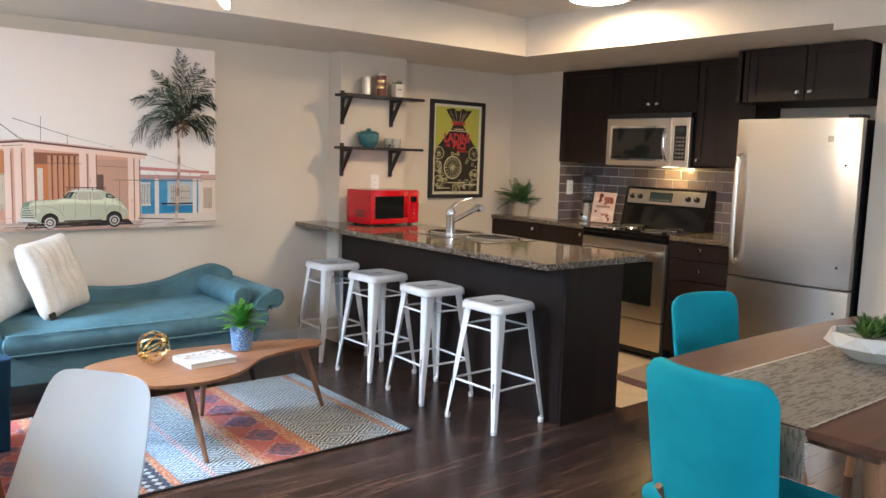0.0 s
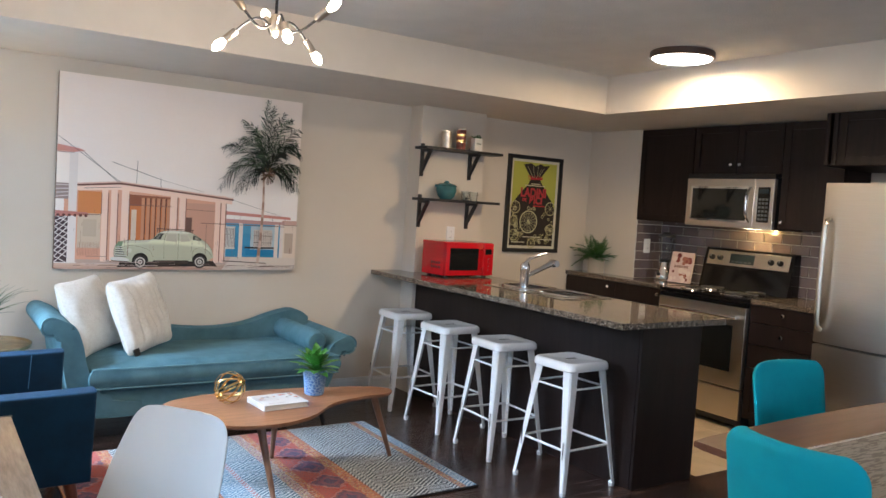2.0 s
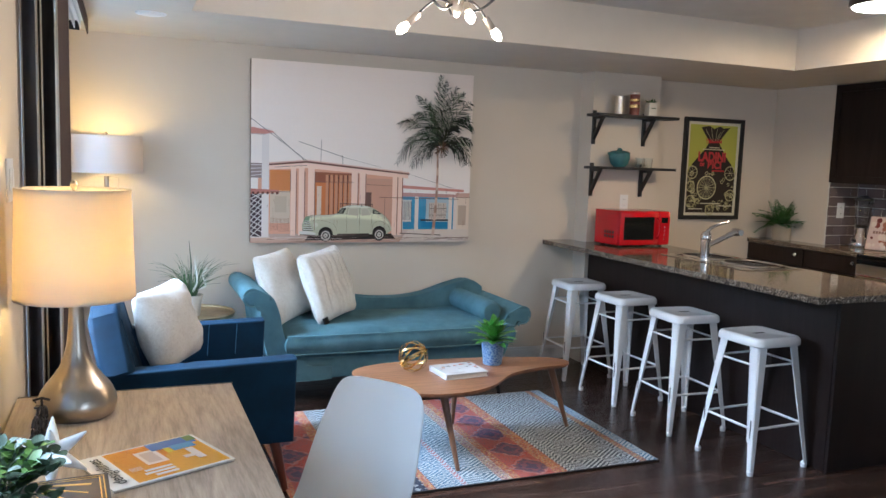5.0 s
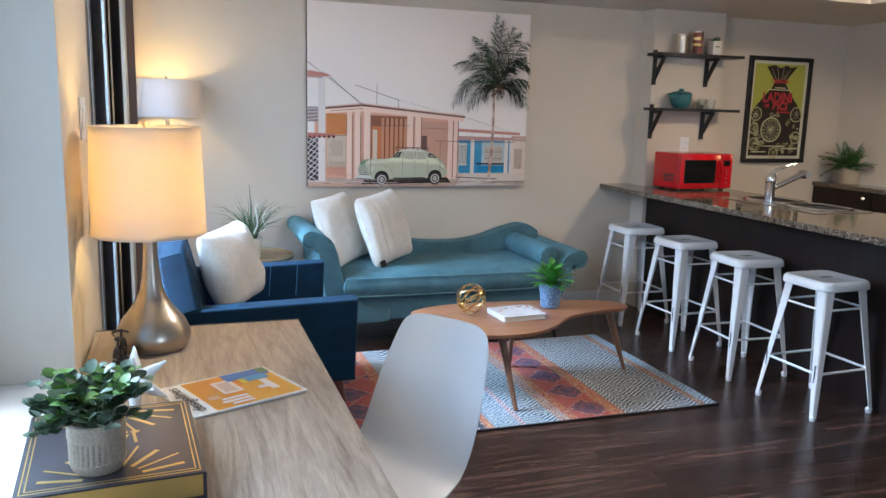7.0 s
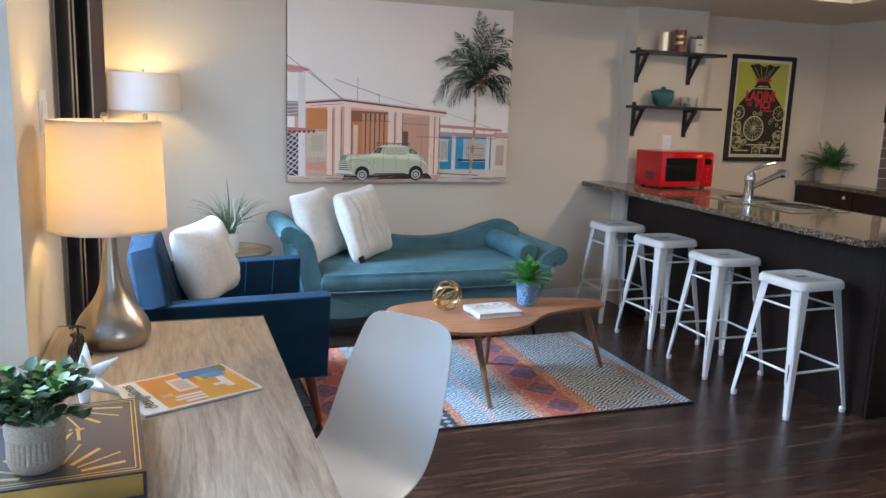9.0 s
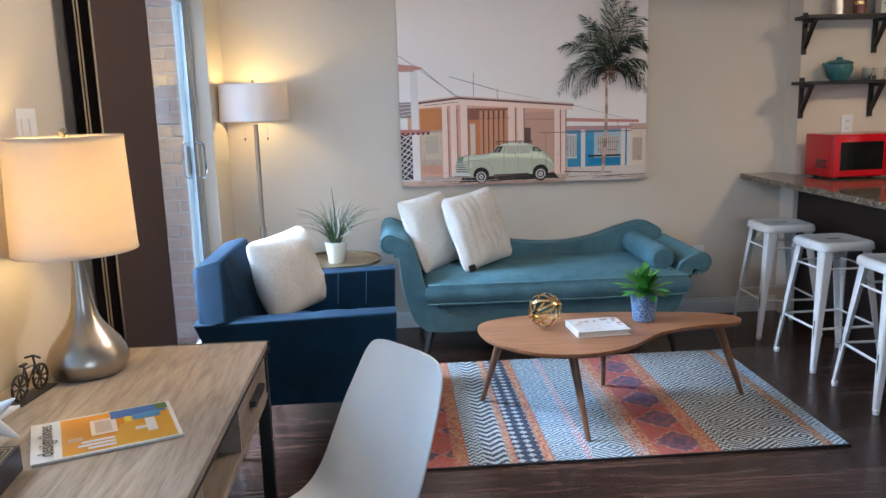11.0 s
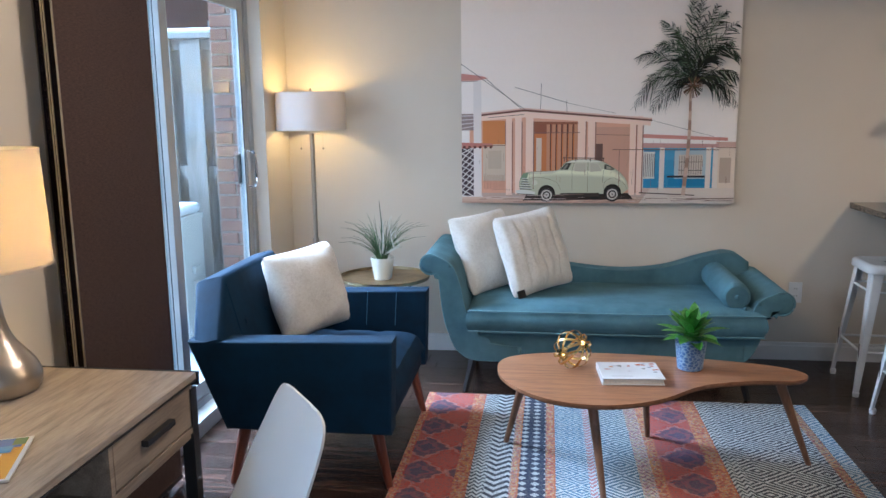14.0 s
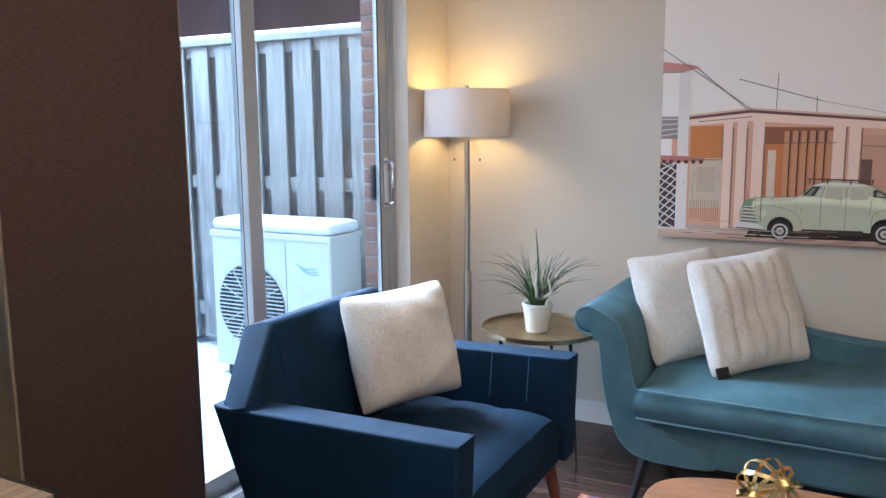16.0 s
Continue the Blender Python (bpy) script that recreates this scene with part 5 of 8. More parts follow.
def peninsula():
    t = thing("peninsula_cabinet", 0, 0, 0, 0, "dark espresso breakfast-bar cabinet beneath the granite worktop", "cabinet")
    part("body", box(3.43, 3.88, 2.86, 5.085, 0.09, 0.885), "espresso", t)
    part("toe_kick", box(3.445, 3.82, 2.90, 5.085, 0.0, 0.09), "black", t)
    part("end_panel", box(3.42, 3.895, 2.842, 2.86, 0.0, 0.885, 0.002), "espresso", t)
    part("back_panel", box(3.418, 3.43, 2.862, 5.085, 0.0, 0.885, 0.002), "espresso", t)
    w = thing("granite_worktop", 0, 0, 0, 0, "speckled polished granite worktop with a double sink cut-out", "worktop")
    x0, x1, y0, y1 = 3.118, 3.915, 2.708, 5.085
    a0, a1, b0, b1 = 3.475, 3.865, 3.535, 4.285
    bm = cell_slab([x0, 3.368, a0, a1, x1], [y0, b0, b1, y1, 5.258], {(2, 1), (1, 3), (2, 3), (3, 3)}, 0.887, 0.920)
    part("slab", bm, "granite", w)
    s = thing("double_sink", 0, 0, 0, 0, "stainless double-bowl sink set into the granite worktop", "sink")
    rim = box(a0 - 0.015, a1 + 0.015, b0 - 0.015, b0 + 0.03, 0.9205, 0.925, 0.002)
    for q in ((a0 - 0.015, a1 + 0.015, b1 - 0.03, b1 + 0.015), (a0 - 0.015, a0 + 0.075, b0 + 0.03, b1 - 0.03), (a1 - 0.03, a1 + 0.015, b0 + 0.03, b1 - 0.03), (a0 + 0.075, a1 - 0.03, (b0 + b1) / 2 - 0.02, (b0 + b1) / 2 + 0.02)):
        box(*q, 0.9205, 0.925, 0.002, bm=rim)
    part("rim", rim, "sinksteel", s)
    m = (b0 + b1) / 2
    for c0, c1 in ((b0 + 0.03, m - 0.02), (m + 0.02, b1 - 0.03)):
        bm = box(a0 + 0.075, a0 + 0.078, c0, c1, 0.76, 0.921)
        box(a1 - 0.033, a1 - 0.03, c0, c1, 0.76, 0.921, bm=bm), box(a0 + 0.078, a1 - 0.033, c0, c0 + 0.003, 0.76, 0.921, bm=bm), box(a0 + 0.078, a1 - 0.033, c1 - 0.003, c1, 0.76, 0.921, bm=bm)
        box(a0 + 0.078, a1 - 0.033, c0 + 0.003, c1 - 0.003, 0.76, 0.763, bm=bm)
        b = part("bowl", bm, "sinksteel", s)
        lp = []
        for k in range(41):
            a = 2 * math.pi * k / 40
            ca, sa = math.cos(a), math.sin(a)
            lp.append(((a0 + a1) / 2 + 0.0225 + math.copysign(abs(ca) ** 0.5, ca) * 0.137, (c0 + c1) / 2 + math.copysign(abs(sa) ** 0.5, sa) * (c1 - c0) / 2, 0.927))
        part("bowl_lip", tube(lp, 0.009, 8), "sinksteel", b, "", "", True)
        part("drain", lathe([(0, 0.765), (0.04, 0.765), (0.043, 0.763), (0.0, 0.763)], 20, m=at((a0 + a1) / 2 + 0.02, (c0 + c1) / 2, 0.001)), "chrome", b, "", "", True)
    f = thing("faucet", 3.52, 3.945, 0.925, 0, "chrome single-lever faucet with a pull-out spout beside the sink", "faucet")
    part("base", lathe([(0, 0), (0.032, 0), (0.032, 0.006), (0.024, 0.012), (0.023, 0.10), (0.026, 0.105), (0.026, 0.135), (0.018, 0.15), (0, 0.152)], 28), "chrome", f, "", "", True)
    part("lever", tube(smooth_line([(0, 0, 0.145), (0.03, 0, 0.172), (0.07, -0.01, 0.190), (0.125, -0.02, 0.205)], 5), 0.011, 10, taper=0.005), "chrome", f, "", "", True)
    sp = part("spout", tube([(0.01, 0, 0.075), (0.07, -0.01, 0.105), (0.155, -0.03, 0.150)], 0.012, 12, taper=0.015), "chrome", f, "", "", True)
    part("spray_head", lathe([(0, -0.025), (0.017, -0.025), (0.022, 0.0), (0.021, 0.03), (0.016, 0.035), (0, 0.035)], 20, m=axes((0.172, -0.033, 0.150), (0, 1, 0), (0.75, 0, 0.5)) @ pose(0, 0, 0, 0, 90, 0) @ pose(0, 0, 0, 0, 0, 0)), "chrome", sp, "", "", True)
    part("escutcheon", box(-0.028, 0.028, -0.09, 0.09, 0, 0.004, 0.002), "chrome", f)
    f.scale = (1.22, 1.22, 1.18)


peninsula()


def stool_seat(h):
    bm = bmesh.new()
    n = 8
    prof = [(0.150, h - 0.045), (0.153, h - 0.040), (0.151, h - 0.014), (0.143, h - 0.003), (0.132, h), (0.120, h - 0.004)]
    rings = []
    for s, z in prof:
        r = s * 0.30
        pts = []
        for cx, cy, a0 in ((1, 1, 0), (-1, 1, 90), (-1, -1, 180), (1, -1, 270)):
            for k in range(5):
                a = radians(a0 + 22.5 * k)
                pts.append(((s - r) * cx + r * math.cos(a), (s - r) * cy + r * math.sin(a), z))
        rings.append([bm.verts.new(q) for q in pts])
    for a, b in zip(rings, rings[1:]):
        for i in range(20):
            bm.faces.new((a[i], a[(i + 1) % 20], b[(i + 1) % 20], b[i]))
    bm.faces.new(rings[-1])
    return bm


def bar_stool(m):
    h = 0.668
    t = new("bar_stool")
    t.matrix_basis = m
    tagged(t, "white painted steel backless bar stool beside the breakfast bar", "bar stool", "stools along the breakfast bar")
    seat = part("seat", stool_seat(h), "stool", t, "", "", True)
    part("handle_slot", box(-0.035, 0.035, -0.011, 0.011, h - 0.0042, h - 0.0034, 0.0), "black", seat, "dark slot in the stool seat")
    for ix in (-1, 1):
        for iy in (-1, 1):
            top, bot = 0.130, 0.193
            bm = bmesh.new()
            rows = []
            N = 9
            for k in range(N + 1):
                s = k / N
                z = (h - 0.02) * (1 - s) + 0.02 * s
                c = top + (bot - top) * s
                w = 0.056 - 0.034 * s
                th = 0.004
                q = [(c, c - w), (c, c - w * 0.15), (c - w * 0.15, c), (c - w, c), (c - w, c - th), (c - w * 0.15 - th, c - th), (c - th, c - w * 0.15 - th), (c - th, c - w)]
                rows.append([bm.verts.new((x * ix, y * iy, z)) for x, y in q])
            for a, b in zip(rows, rows[1:]):
                for i in range(8):
                    bm.faces.new((a[i], a[(i + 1) % 8], b[(i + 1) % 8], b[i]))
            bm.faces.new(rows[0]), bm.faces.new(rows[-1][::-1])
            leg = part("leg", bm, "stool", t)
            part("foot_cap", lathe([(0, 0), (0.014, 0), (0.017, 0.02), (0.012, 0.028), (0, 0.028)], 12, m=at(ix * (bot - 0.012), iy * (bot - 0.012), 0)), "stool", leg, "", "", True)
            part("slot", box(-0.0015, 0.0015, -0.002, 0.002, 0.16, 0.27, m=at(ix * 0.1755, iy * 0.157, 0, 0, 0, 0)), "black", leg)
    for z, r in ((0.225, 0.007), (0.53, 0.006)):
        c = 0.130 + (0.193 - 0.130) * (h - 0.02 - z) / (h - 0.04) - 0.008
        zz = z
        for i, (a, b) in enumerate((((-c, -c), (c, -c)), ((c, -c), (c, c)), ((c, c), (-c, c)), ((-c, c), (-c, -c)))):
            part("stretcher", tube([(a[0], a[1], zz), (b[0], b[1], zz)], r, 8), "stool", t, "", "", True)
    return t


first = bar_stool(at(3.195, 3.125, 0, 0, 0, 2))
for x, y, r in ((3.19, 3.70, -3), (3.185, 4.265, 2), (3.19, 4.84, -2)):
    copy_thing(first, at(x, y, 0, 0, 0, r))


# ---- cabinets ----
def panel_door(x, y0, y1, z0, z1, parent, knob=None, shaker=True, mat="espresso"):
    """A door on a front that faces -x."""
    bm = box(x - 0.018, x, y0, y1, z0, z1, 0.0015)
    d = part("door" if z1 - z0 > 0.3 else "drawer_front", bm, mat, parent)
    if shaker:
        s = 0.052 if z1 - z0 > 0.3 else 0.03
        fr = box(x - 0.026, x - 0.018, y0, y0 + s, z0, z1, 0.0015)
        box(x - 0.026, x - 0.018, y1 - s, y1, z0, z1, 0.0015, bm=fr), box(x - 0.026, x - 0.018, y0 + s, y1 - s, z0, z0 + s, 0.0015, bm=fr), box(x - 0.026, x - 0.018, y0 + s, y1 - s, z1 - s, z1, 0.0015, bm=fr)
        part("raised_frame", fr, mat, d)
    if knob:
        part("knob", lathe([(0, 0.028), (0.010, 0.027), (0.015, 0.020), (0.013, 0.013), (0.006, 0.010), (0.006, 0), (0, 0)], 16, m=at(x - (0.026 if shaker else 0.018), knob[0], knob[1], 0, -90, 0)), "chrome", d, "round polished metal knob", "", True)
    return d


G = 0.003


def wall_unit(name, y0, y1, z0, z1, doors, x=5.318, label="", depth=None):
    t = thing(name, 0, 0, 0, 0, label, "wall cabinet")
    part("body", box(x, EX - 0.002, y0 + 0.001, y1 - 0.001, z0, z1), "espresso", t)
    for a, b, k in doors:
        panel_door(x, a + G, b - G, z0 + G, z1 - G, t, k)
    return t


wall_unit("wall_cabinet", 4.115, 4.658, 1.415, 2.165, [(4.115, 4.658, None)], label="tall dark espresso wall cabinet with a plain framed door")
wall_unit("wall_cabinet", 3.355, 4.113, 1.80, 2.165, [(3.355, 3.725, (3.688, 1.868)), (3.725, 4.113, (3.765, 1.868))], label="dark espresso two-door cabinet above the steel microwave")
wall_unit("wall_cabinet", 2.90, 3.353, 1.415, 2.165, [(2.90, 3.353, (3.318, 1.462))], label="dark espresso wall cabinet beside the microwave, one knob")
wall_unit("wall_cabinet", 2.065, 2.895, 1.835, 2.168, [(2.065, 2.44, (2.402, 1.885)), (2.44, 2.81, (2.478, 1.885)), (2.81, 2.895, None)], 5.04, "deeper dark espresso two-door cabinet above the fridge")


def base_unit(y0, y1, fronts, label, x=5.06):
    t = thing("base_cabinet", 0, 0, 0, 0, label, "base cabinet")
    part("body", box(x, EX - 0.002, y0 + 0.001, y1 - 0.001, 0.10, 0.893), "espresso", t)
    part("toe_kick", box(x + 0.06, EX - 0.002, y0 + 0.001, y1 - 0.001, 0, 0.10), "black", t)
    for a, b, z0, z1, k in fronts:
        panel_door(x, a + G, b - G, z0 + G, z1 - G, t, k, shaker=z1 - z0 > 0.3)


base_unit(2.83, 3.335, [(2.83, 3.335, 0.77, 0.893, (3.085, 0.845)), (2.83, 3.335, 0.62, 0.77, (3.085, 0.70)), (2.83, 3.335, 0.46, 0.62, (3.085, 0.55)), (2.83, 3.335, 0.10, 0.46, (3.085, 0.38))], "dark espresso drawer cabinet with round metal knobs")
base_unit(4.112, 4.66, [(4.112, 4.66, 0.755, 0.893, (4.20, 0.845)), (4.112, 4.66, 0.10, 0.755, (4.20, 0.70))], "dark espresso base cabinet with one drawer and door", 5.12)
t = thing("base_cabinet", 0, 0, 0, 0, "dark espresso corner base cabinet under the potted fern", "base cabinet")
part("body", box(5.12, KX - 0.003, 4.662, WY - 0.002, 0.10, 0.893), "espresso", t)
part("toe_kick", box(5.17, KX - 0.003, 4.662, WY - 0.002, 0, 0.10), "black", t)
panel_door(5.12, 4.665, 5.25, 0.758, 0.890, t, (4.73, 0.845), False)
panel_door(5.12, 4.665, 5.25, 0.103, 0.752, t, (4.73, 0.70))
for nm, y0, y1, lb in (("granite_worktop", 2.815, 3.335, "speckled granite worktop between range and fridge"),):
    w = thing(nm, 0, 0, 0, 0, lb, "worktop")
    part("slab", box(5.03, EX - 0.012, y0, y1, 0.895, 0.928, 0.003), "granite", w)
w = thing("granite_worktop", 0, 0, 0, 0, "speckled granite worktop along the kitchen corner", "worktop")
bm = cell_slab([5.092, KX - 0.002, EX - 0.012], [4.112, 4.648, WY - 0.002], {(1, 1)}, 0.895, 0.928)
part("slab", bm, "granite", w)


def over_range_microwave():
    t = thing("over_range_microwave", 0, 0, 0, 0, "stainless steel over-the-range microwave with a black glass door", "microwave")
    y0, y1, z0, z1 = 3.36, 4.108, 1.405, 1.775
    part("body", box(5.27, EX - 0.003, y0, y1, z0, z1, 0.003), "black", t)
    part("top_vent", box(5.24, 5.27, y0, y1, 1.765, 1.797), "black", t)
    d = part("door", box(5.235, 5.27, y0 + 0.155, y1, z0, z1 - 0.012, 0.004), "steel", t)
    part("window", box(5.231, 5.2355, y0 + 0.215, y1 - 0.055, z0 + 0.055, z1 - 0.085, 0.0015), "screenglass", d)
    fr = box(5.2325, 5.2352, y0 + 0.20, y1 - 0.04, z0 + 0.04, z0 + 0.055)
    box(5.2325, 5.2352, y0 + 0.20, y1 - 0.04, z1 - 0.085, z1 - 0.07, bm=fr), box(5.2325, 5.2352, y0 + 0.20, y0 + 0.215, z0 + 0.055, z1 - 0.085, bm=fr), box(5.2325, 5.2352, y1 - 0.055, y1 - 0.04, z0 + 0.055, z1 - 0.085, bm=fr)
    part("window_frame", fr, "chrome", d)
    part("handle", tube(smooth_line([(5.235, y0 + 0.185, 1.70), (5.19, y0 + 0.185, 1.65), (5.183, y0 + 0.185, 1.58), (5.19, y0 + 0.185, 1.51), (5.235, y0 + 0.185, 1.455)], 5), 0.011, 10), "chrome", d, "bowed chrome door handle", "", True)
    c = part("control_panel", box(5.235, 5.27, y0, y0 + 0.152, z0, z1 - 0.012, 0.004), "steel", t)
    part("keypad", box(5.232, 5.2352, y0 + 0.03, y0 + 0.125, z0 + 0.05, z1 - 0.07), "blackgloss", c)
    for i in range(6):
        for j in range(3):
            part("key", box(5.2305, 5.232, y0 + 0.04 + j * 0.028, y0 + 0.06 + j * 0.028, z0 + 0.065 + i * 0.028, z0 + 0.081 + i * 0.028), "keygrey", c)
    part("display", box(5.2305, 5.232, y0 + 0.04, y0 + 0.115, z1 - 0.115, z1 - 0.085), "display", c)
    part("underlight", box(5.44, 5.50, y0 + 0.26, y0 + 0.36, z0 - 0.004, z0 - 0.0005), "disc2", t)


M["keygrey"] = plain("grey_keys", (0.10, 0.10, 0.10), 0.5)
M["display"] = plain("dark_display", (0.02, 0.03, 0.035), 0.15)
M["disc2"] = emit("range_lamp_glow", (1.0, 0.75, 0.45), 6)
M["coil"] = plain("burner_coil", (0.03, 0.028, 0.027), 0.5)
over_range_microwave()


def kitchen_range():
    t = thing("electric_range", 0, 0, 0, 0, "stainless and black electric coil range with four burners", "range")
    y0, y1 = 3.339, 4.108
    part("body", box(5.04, EX - 0.014, y0, y1, 0.03, 0.895), "black", t)
    part("cooktop", box(5.005, 5.54, y0, y1, 0.896, 0.925, 0.006), "blackgloss", t)
    d = part("oven_door", box(5.005, 5.04, y0 + 0.004, y1 - 0.004, 0.29, 0.855, 0.005), "steel", t)
    part("oven_window", box(5.001, 5.0055, y0 + 0.10, y1 - 0.10, 0.40, 0.725, 0.002), "screenglass", d)
    part("handle", tube([(4.965, y0 + 0.05, 0.785), (4.965, y1 - 0.05, 0.785)], 0.013, 12), "chrome", d, "long chrome oven handle", "", True)
    for y in (y0 + 0.07, y1 - 0.07):
        part("bracket", box(4.965, 5.006, y - 0.012, y + 0.012, 0.775, 0.795, 0.002), "chrome", d)
    part("storage_drawer", box(5.005, 5.04, y0 + 0.004, y1 - 0.004, 0.075, 0.28, 0.005), "steel", t)
    part("vent_strip", box(5.005, 5.04, y0 + 0.004, y1 - 0.004, 0.862, 0.893, 0.004), "blackgloss", t)
    b = part("backguard", extrude_y([(5.46, 0.926), (5.60, 0.926), (5.60, 1.238), (5.535, 1.238), (5.505, 1.10), (5.50, 1.09)], y0, y1, 0.004), "blackgloss", t)
    pm = axes((5.503, y1, 1.108), (0, -1, 0), (0.215, 0, 1))
    part("control_panel", box(0.03, 0.739, 0.0, 0.115, 0.0, 0.006, 0.002, m=pm), "steel", b)
    for u in (0.08, 0.155, 0.595, 0.67):
        k = part("knob", lathe([(0, 0.026), (0.017, 0.025), (0.020, 0.020), (0.021, 0.0), (0, 0.0)], 20, m=pm @ at(u, 0.055, 0.006)), "black", b, "black range control knob", "", True)
        part("pointer", box(-0.003, 0.003, 0.0, 0.018, 0.0262, 0.0272, m=pm @ at(u, 0.055, 0.006)), "white", k)
    part("clock_display", box(0.24, 0.45, 0.02, 0.095, 0.0062, 0.008, m=pm), "display", b)
    for i in range(5):
        part("button", box(0.255 + i * 0.037, 0.28 + i * 0.037, 0.028, 0.040, 0.008, 0.010, m=pm), "keygrey", b)
    for x, y, r in ((5.16, y0 + 0.20, 0.095), (5.16, y1 - 0.19, 0.075), (5.38, y0 + 0.20, 0.075), (5.38, y1 - 0.19, 0.095)):
        c = part("burner", lathe([(r + 0.02, 0.928), (r + 0.018, 0.933), (r, 0.929), (0.02, 0.926), (0.02, 0.9255), (r + 0.02, 0.9255)], 32, m=at(x, y, 0)), "chrome", t, "chrome burner drip pan", "", True)
        pts = []
        for k in range(90):
            s = k / 89
            a = s * 2 * math.pi * 4
            pts.append((x + (0.015 + (r - 0.02) * s) * math.cos(a), y + (0.015 + (r - 0.02) * s) * math.sin(a), 0.938))
        part("coil", tube(pts, 0.0045, 5), "coil", c, "black electric coil", "", True)
    for y in (y0 + 0.06, y1 - 0.06):
        part("foot", box(5.10, 5.13, y - 0.015, y + 0.015, 0, 0.03), "black", t)
        part("foot", box(5.50, 5.53, y - 0.015, y + 0.015, 0, 0.03), "black", t)


kitchen_range()


def fridge():
    t = thing("fridge", 0, 0, 0, 0, "stainless steel fridge with a bottom freezer and dark sides", "fridge")
    y0, y1, x = 2.045, 2.805, 4.905
    part("body", box(x + 0.075, EX - 0.02, y0 + 0.004, y1 - 0.004, 0.03, 1.715, 0.004), "black", t)
    for n, a, b in (("fridge_door", 0.735, 1.722), ("freezer_drawer", 0.09, 0.722)):
        bm = bmesh.new()
        cols = 9
        pr = []
        for i in range(cols + 1):
            u = i / cols
            y = y0 + (y1 - y0) * u
            pr.append((x + 0.012 * (2 * u - 1) ** 2 + (0.01 if i in (0, cols) else 0), y))
        pts = pr + [(x + 0.070, y1), (x + 0.070, y0)]
        bm = prism(pts, a, b, 0.003)
        d = part(n, bm, "steel", t, "", "", True)
        part("gasket", box(x + 0.070, x + 0.076, y0 + 0.01, y1 - 0.01, a + 0.006, b - 0.006), "black", d)
        if n == "fridge_door":
            part("handle", tube(smooth_line([(x + 0.006, y1 - 0.05, 1.50), (x - 0.036, y1 - 0.05, 1.47), (x - 0.044, y1 - 0.05, 1.32), (x - 0.046, y1 - 0.05, 1.15), (x - 0.044, y1 - 0.05, 1.0), (x - 0.036, y1 - 0.05, 0.85), (x + 0.006, y1 - 0.05, 0.82)], 5), 0.015, 10), "steel", d, "long bowed steel door handle", "", True)
            part("badge", box(x + 0.003, x + 0.0065, y0 + 0.145, y0 + 0.18, 1.585, 1.62), "nickel", d, "small plain nickel badge")
        part("bumper", lathe([(0, 0.006), (0.006, 0.004), (0.008, 0), (0, 0)], 10, m=at(x + 0.009, y0 + 0.07, b - 0.13 if n == "freezer_drawer" else b - 0.27, 0, -90, 0)), "black", d)
    part("bumper", lathe([(0, 0.006), (0.006, 0.004), (0.008, 0), (0, 0)], 10, m=at(x + 0.009, y0 + 0.07, 0.86, 0, -90, 0)), "black", t)
    part("hinge_cover", box(x + 0.03, x + 0.13, y0 + 0.01, y0 + 0.09, 1.722, 1.742, 0.004), "black", t)
    part("grille", box(x + 0.04, x + 0.075, y0 + 0.01, y1 - 0.01, 0.0, 0.085), "black", t)


fridge()

# ---- small kitchen things ----
def fern(x, y, z):
    t = thing("potted_fern", x, y, z, 0, "leafy green fern in a small beige pot on the worktop", "plant")
    part("pot", lathe([(0, 0), (0.052, 0), (0.057, 0.005), (0.063, 0.09), (0.060, 0.095), (0.055, 0.09), (0.053, 0.08), (0, 0.08)], 28), plain("beige_pot", (0.52, 0.44, 0.33), 0.7), t, "", "", True)
    fo = new("foliage")
    fo.parent = t
    rnd = random.Random(12)
    kinds = []
    for droop in (0.25, 0.55, 0.9):
        bm = bmesh.new()
        n = 15
        ln_ = []
        for k in range(n + 1):
            s = k / n
            ln_.append(Vector((s * (1 - 0.22 * droop * s), 0, -droop * 0.55 * s * s)))
        for k in range(n):
            c, d = ln_[k], (ln_[k + 1] - ln_[k])
            s = k / n
            for q in ((c + Vector((0, 0.006, 0)), c + d + Vector((0, 0.005, 0)), c + d - Vector((0, 0.005, 0)), c - Vector((0, 0.006, 0))),):
                bm.faces.new([bm.verts.new(v) for v in q])
            if k < 3:
                continue
            lf = 0.20 * math.sin(math.pi * (0.10 + 0.86 * s)) + 0.015
            for sd in (-1, 1):
                tip = c + Vector((0.075, sd * lf, -0.06 * lf / 0.2 + rnd.uniform(-0.01, 0.01)))
                bm.faces.new([bm.verts.new(v) for v in (c, c + Vector((0.012, sd * lf * 0.5, 0.008)), tip, c + d * 0.75 + Vector((0.018, sd * lf * 0.5, 0.004)))])
        me = bpy.data.meshes.new("frond")
        bm.to_mesh(me)
        bm.free()
        me.materials.append(M["green"])
        kinds.append(me)
    for i in range(44):
        az, k = i * 137.5, i / 44
        rise = 84 - 66 * k ** 0.8 + rnd.uniform(-8, 8)
        ob = new("frond", kinds[0 if rise > 62 else rnd.randint(1, 2)])
        ob.parent = fo
        ln = rnd.uniform(0.15, 0.215) * (1.0 if rise < 60 else 0.85)
        ob.matrix_basis = at(0.014 * math.cos(az), 0.014 * math.sin(az), 0.078, 0, -rise, az) @ Matrix.Diagonal((ln, ln, ln, 1))
    t.scale = (1.22, 1.22, 1.42)


fern(5.235, 5.03, 0.928)


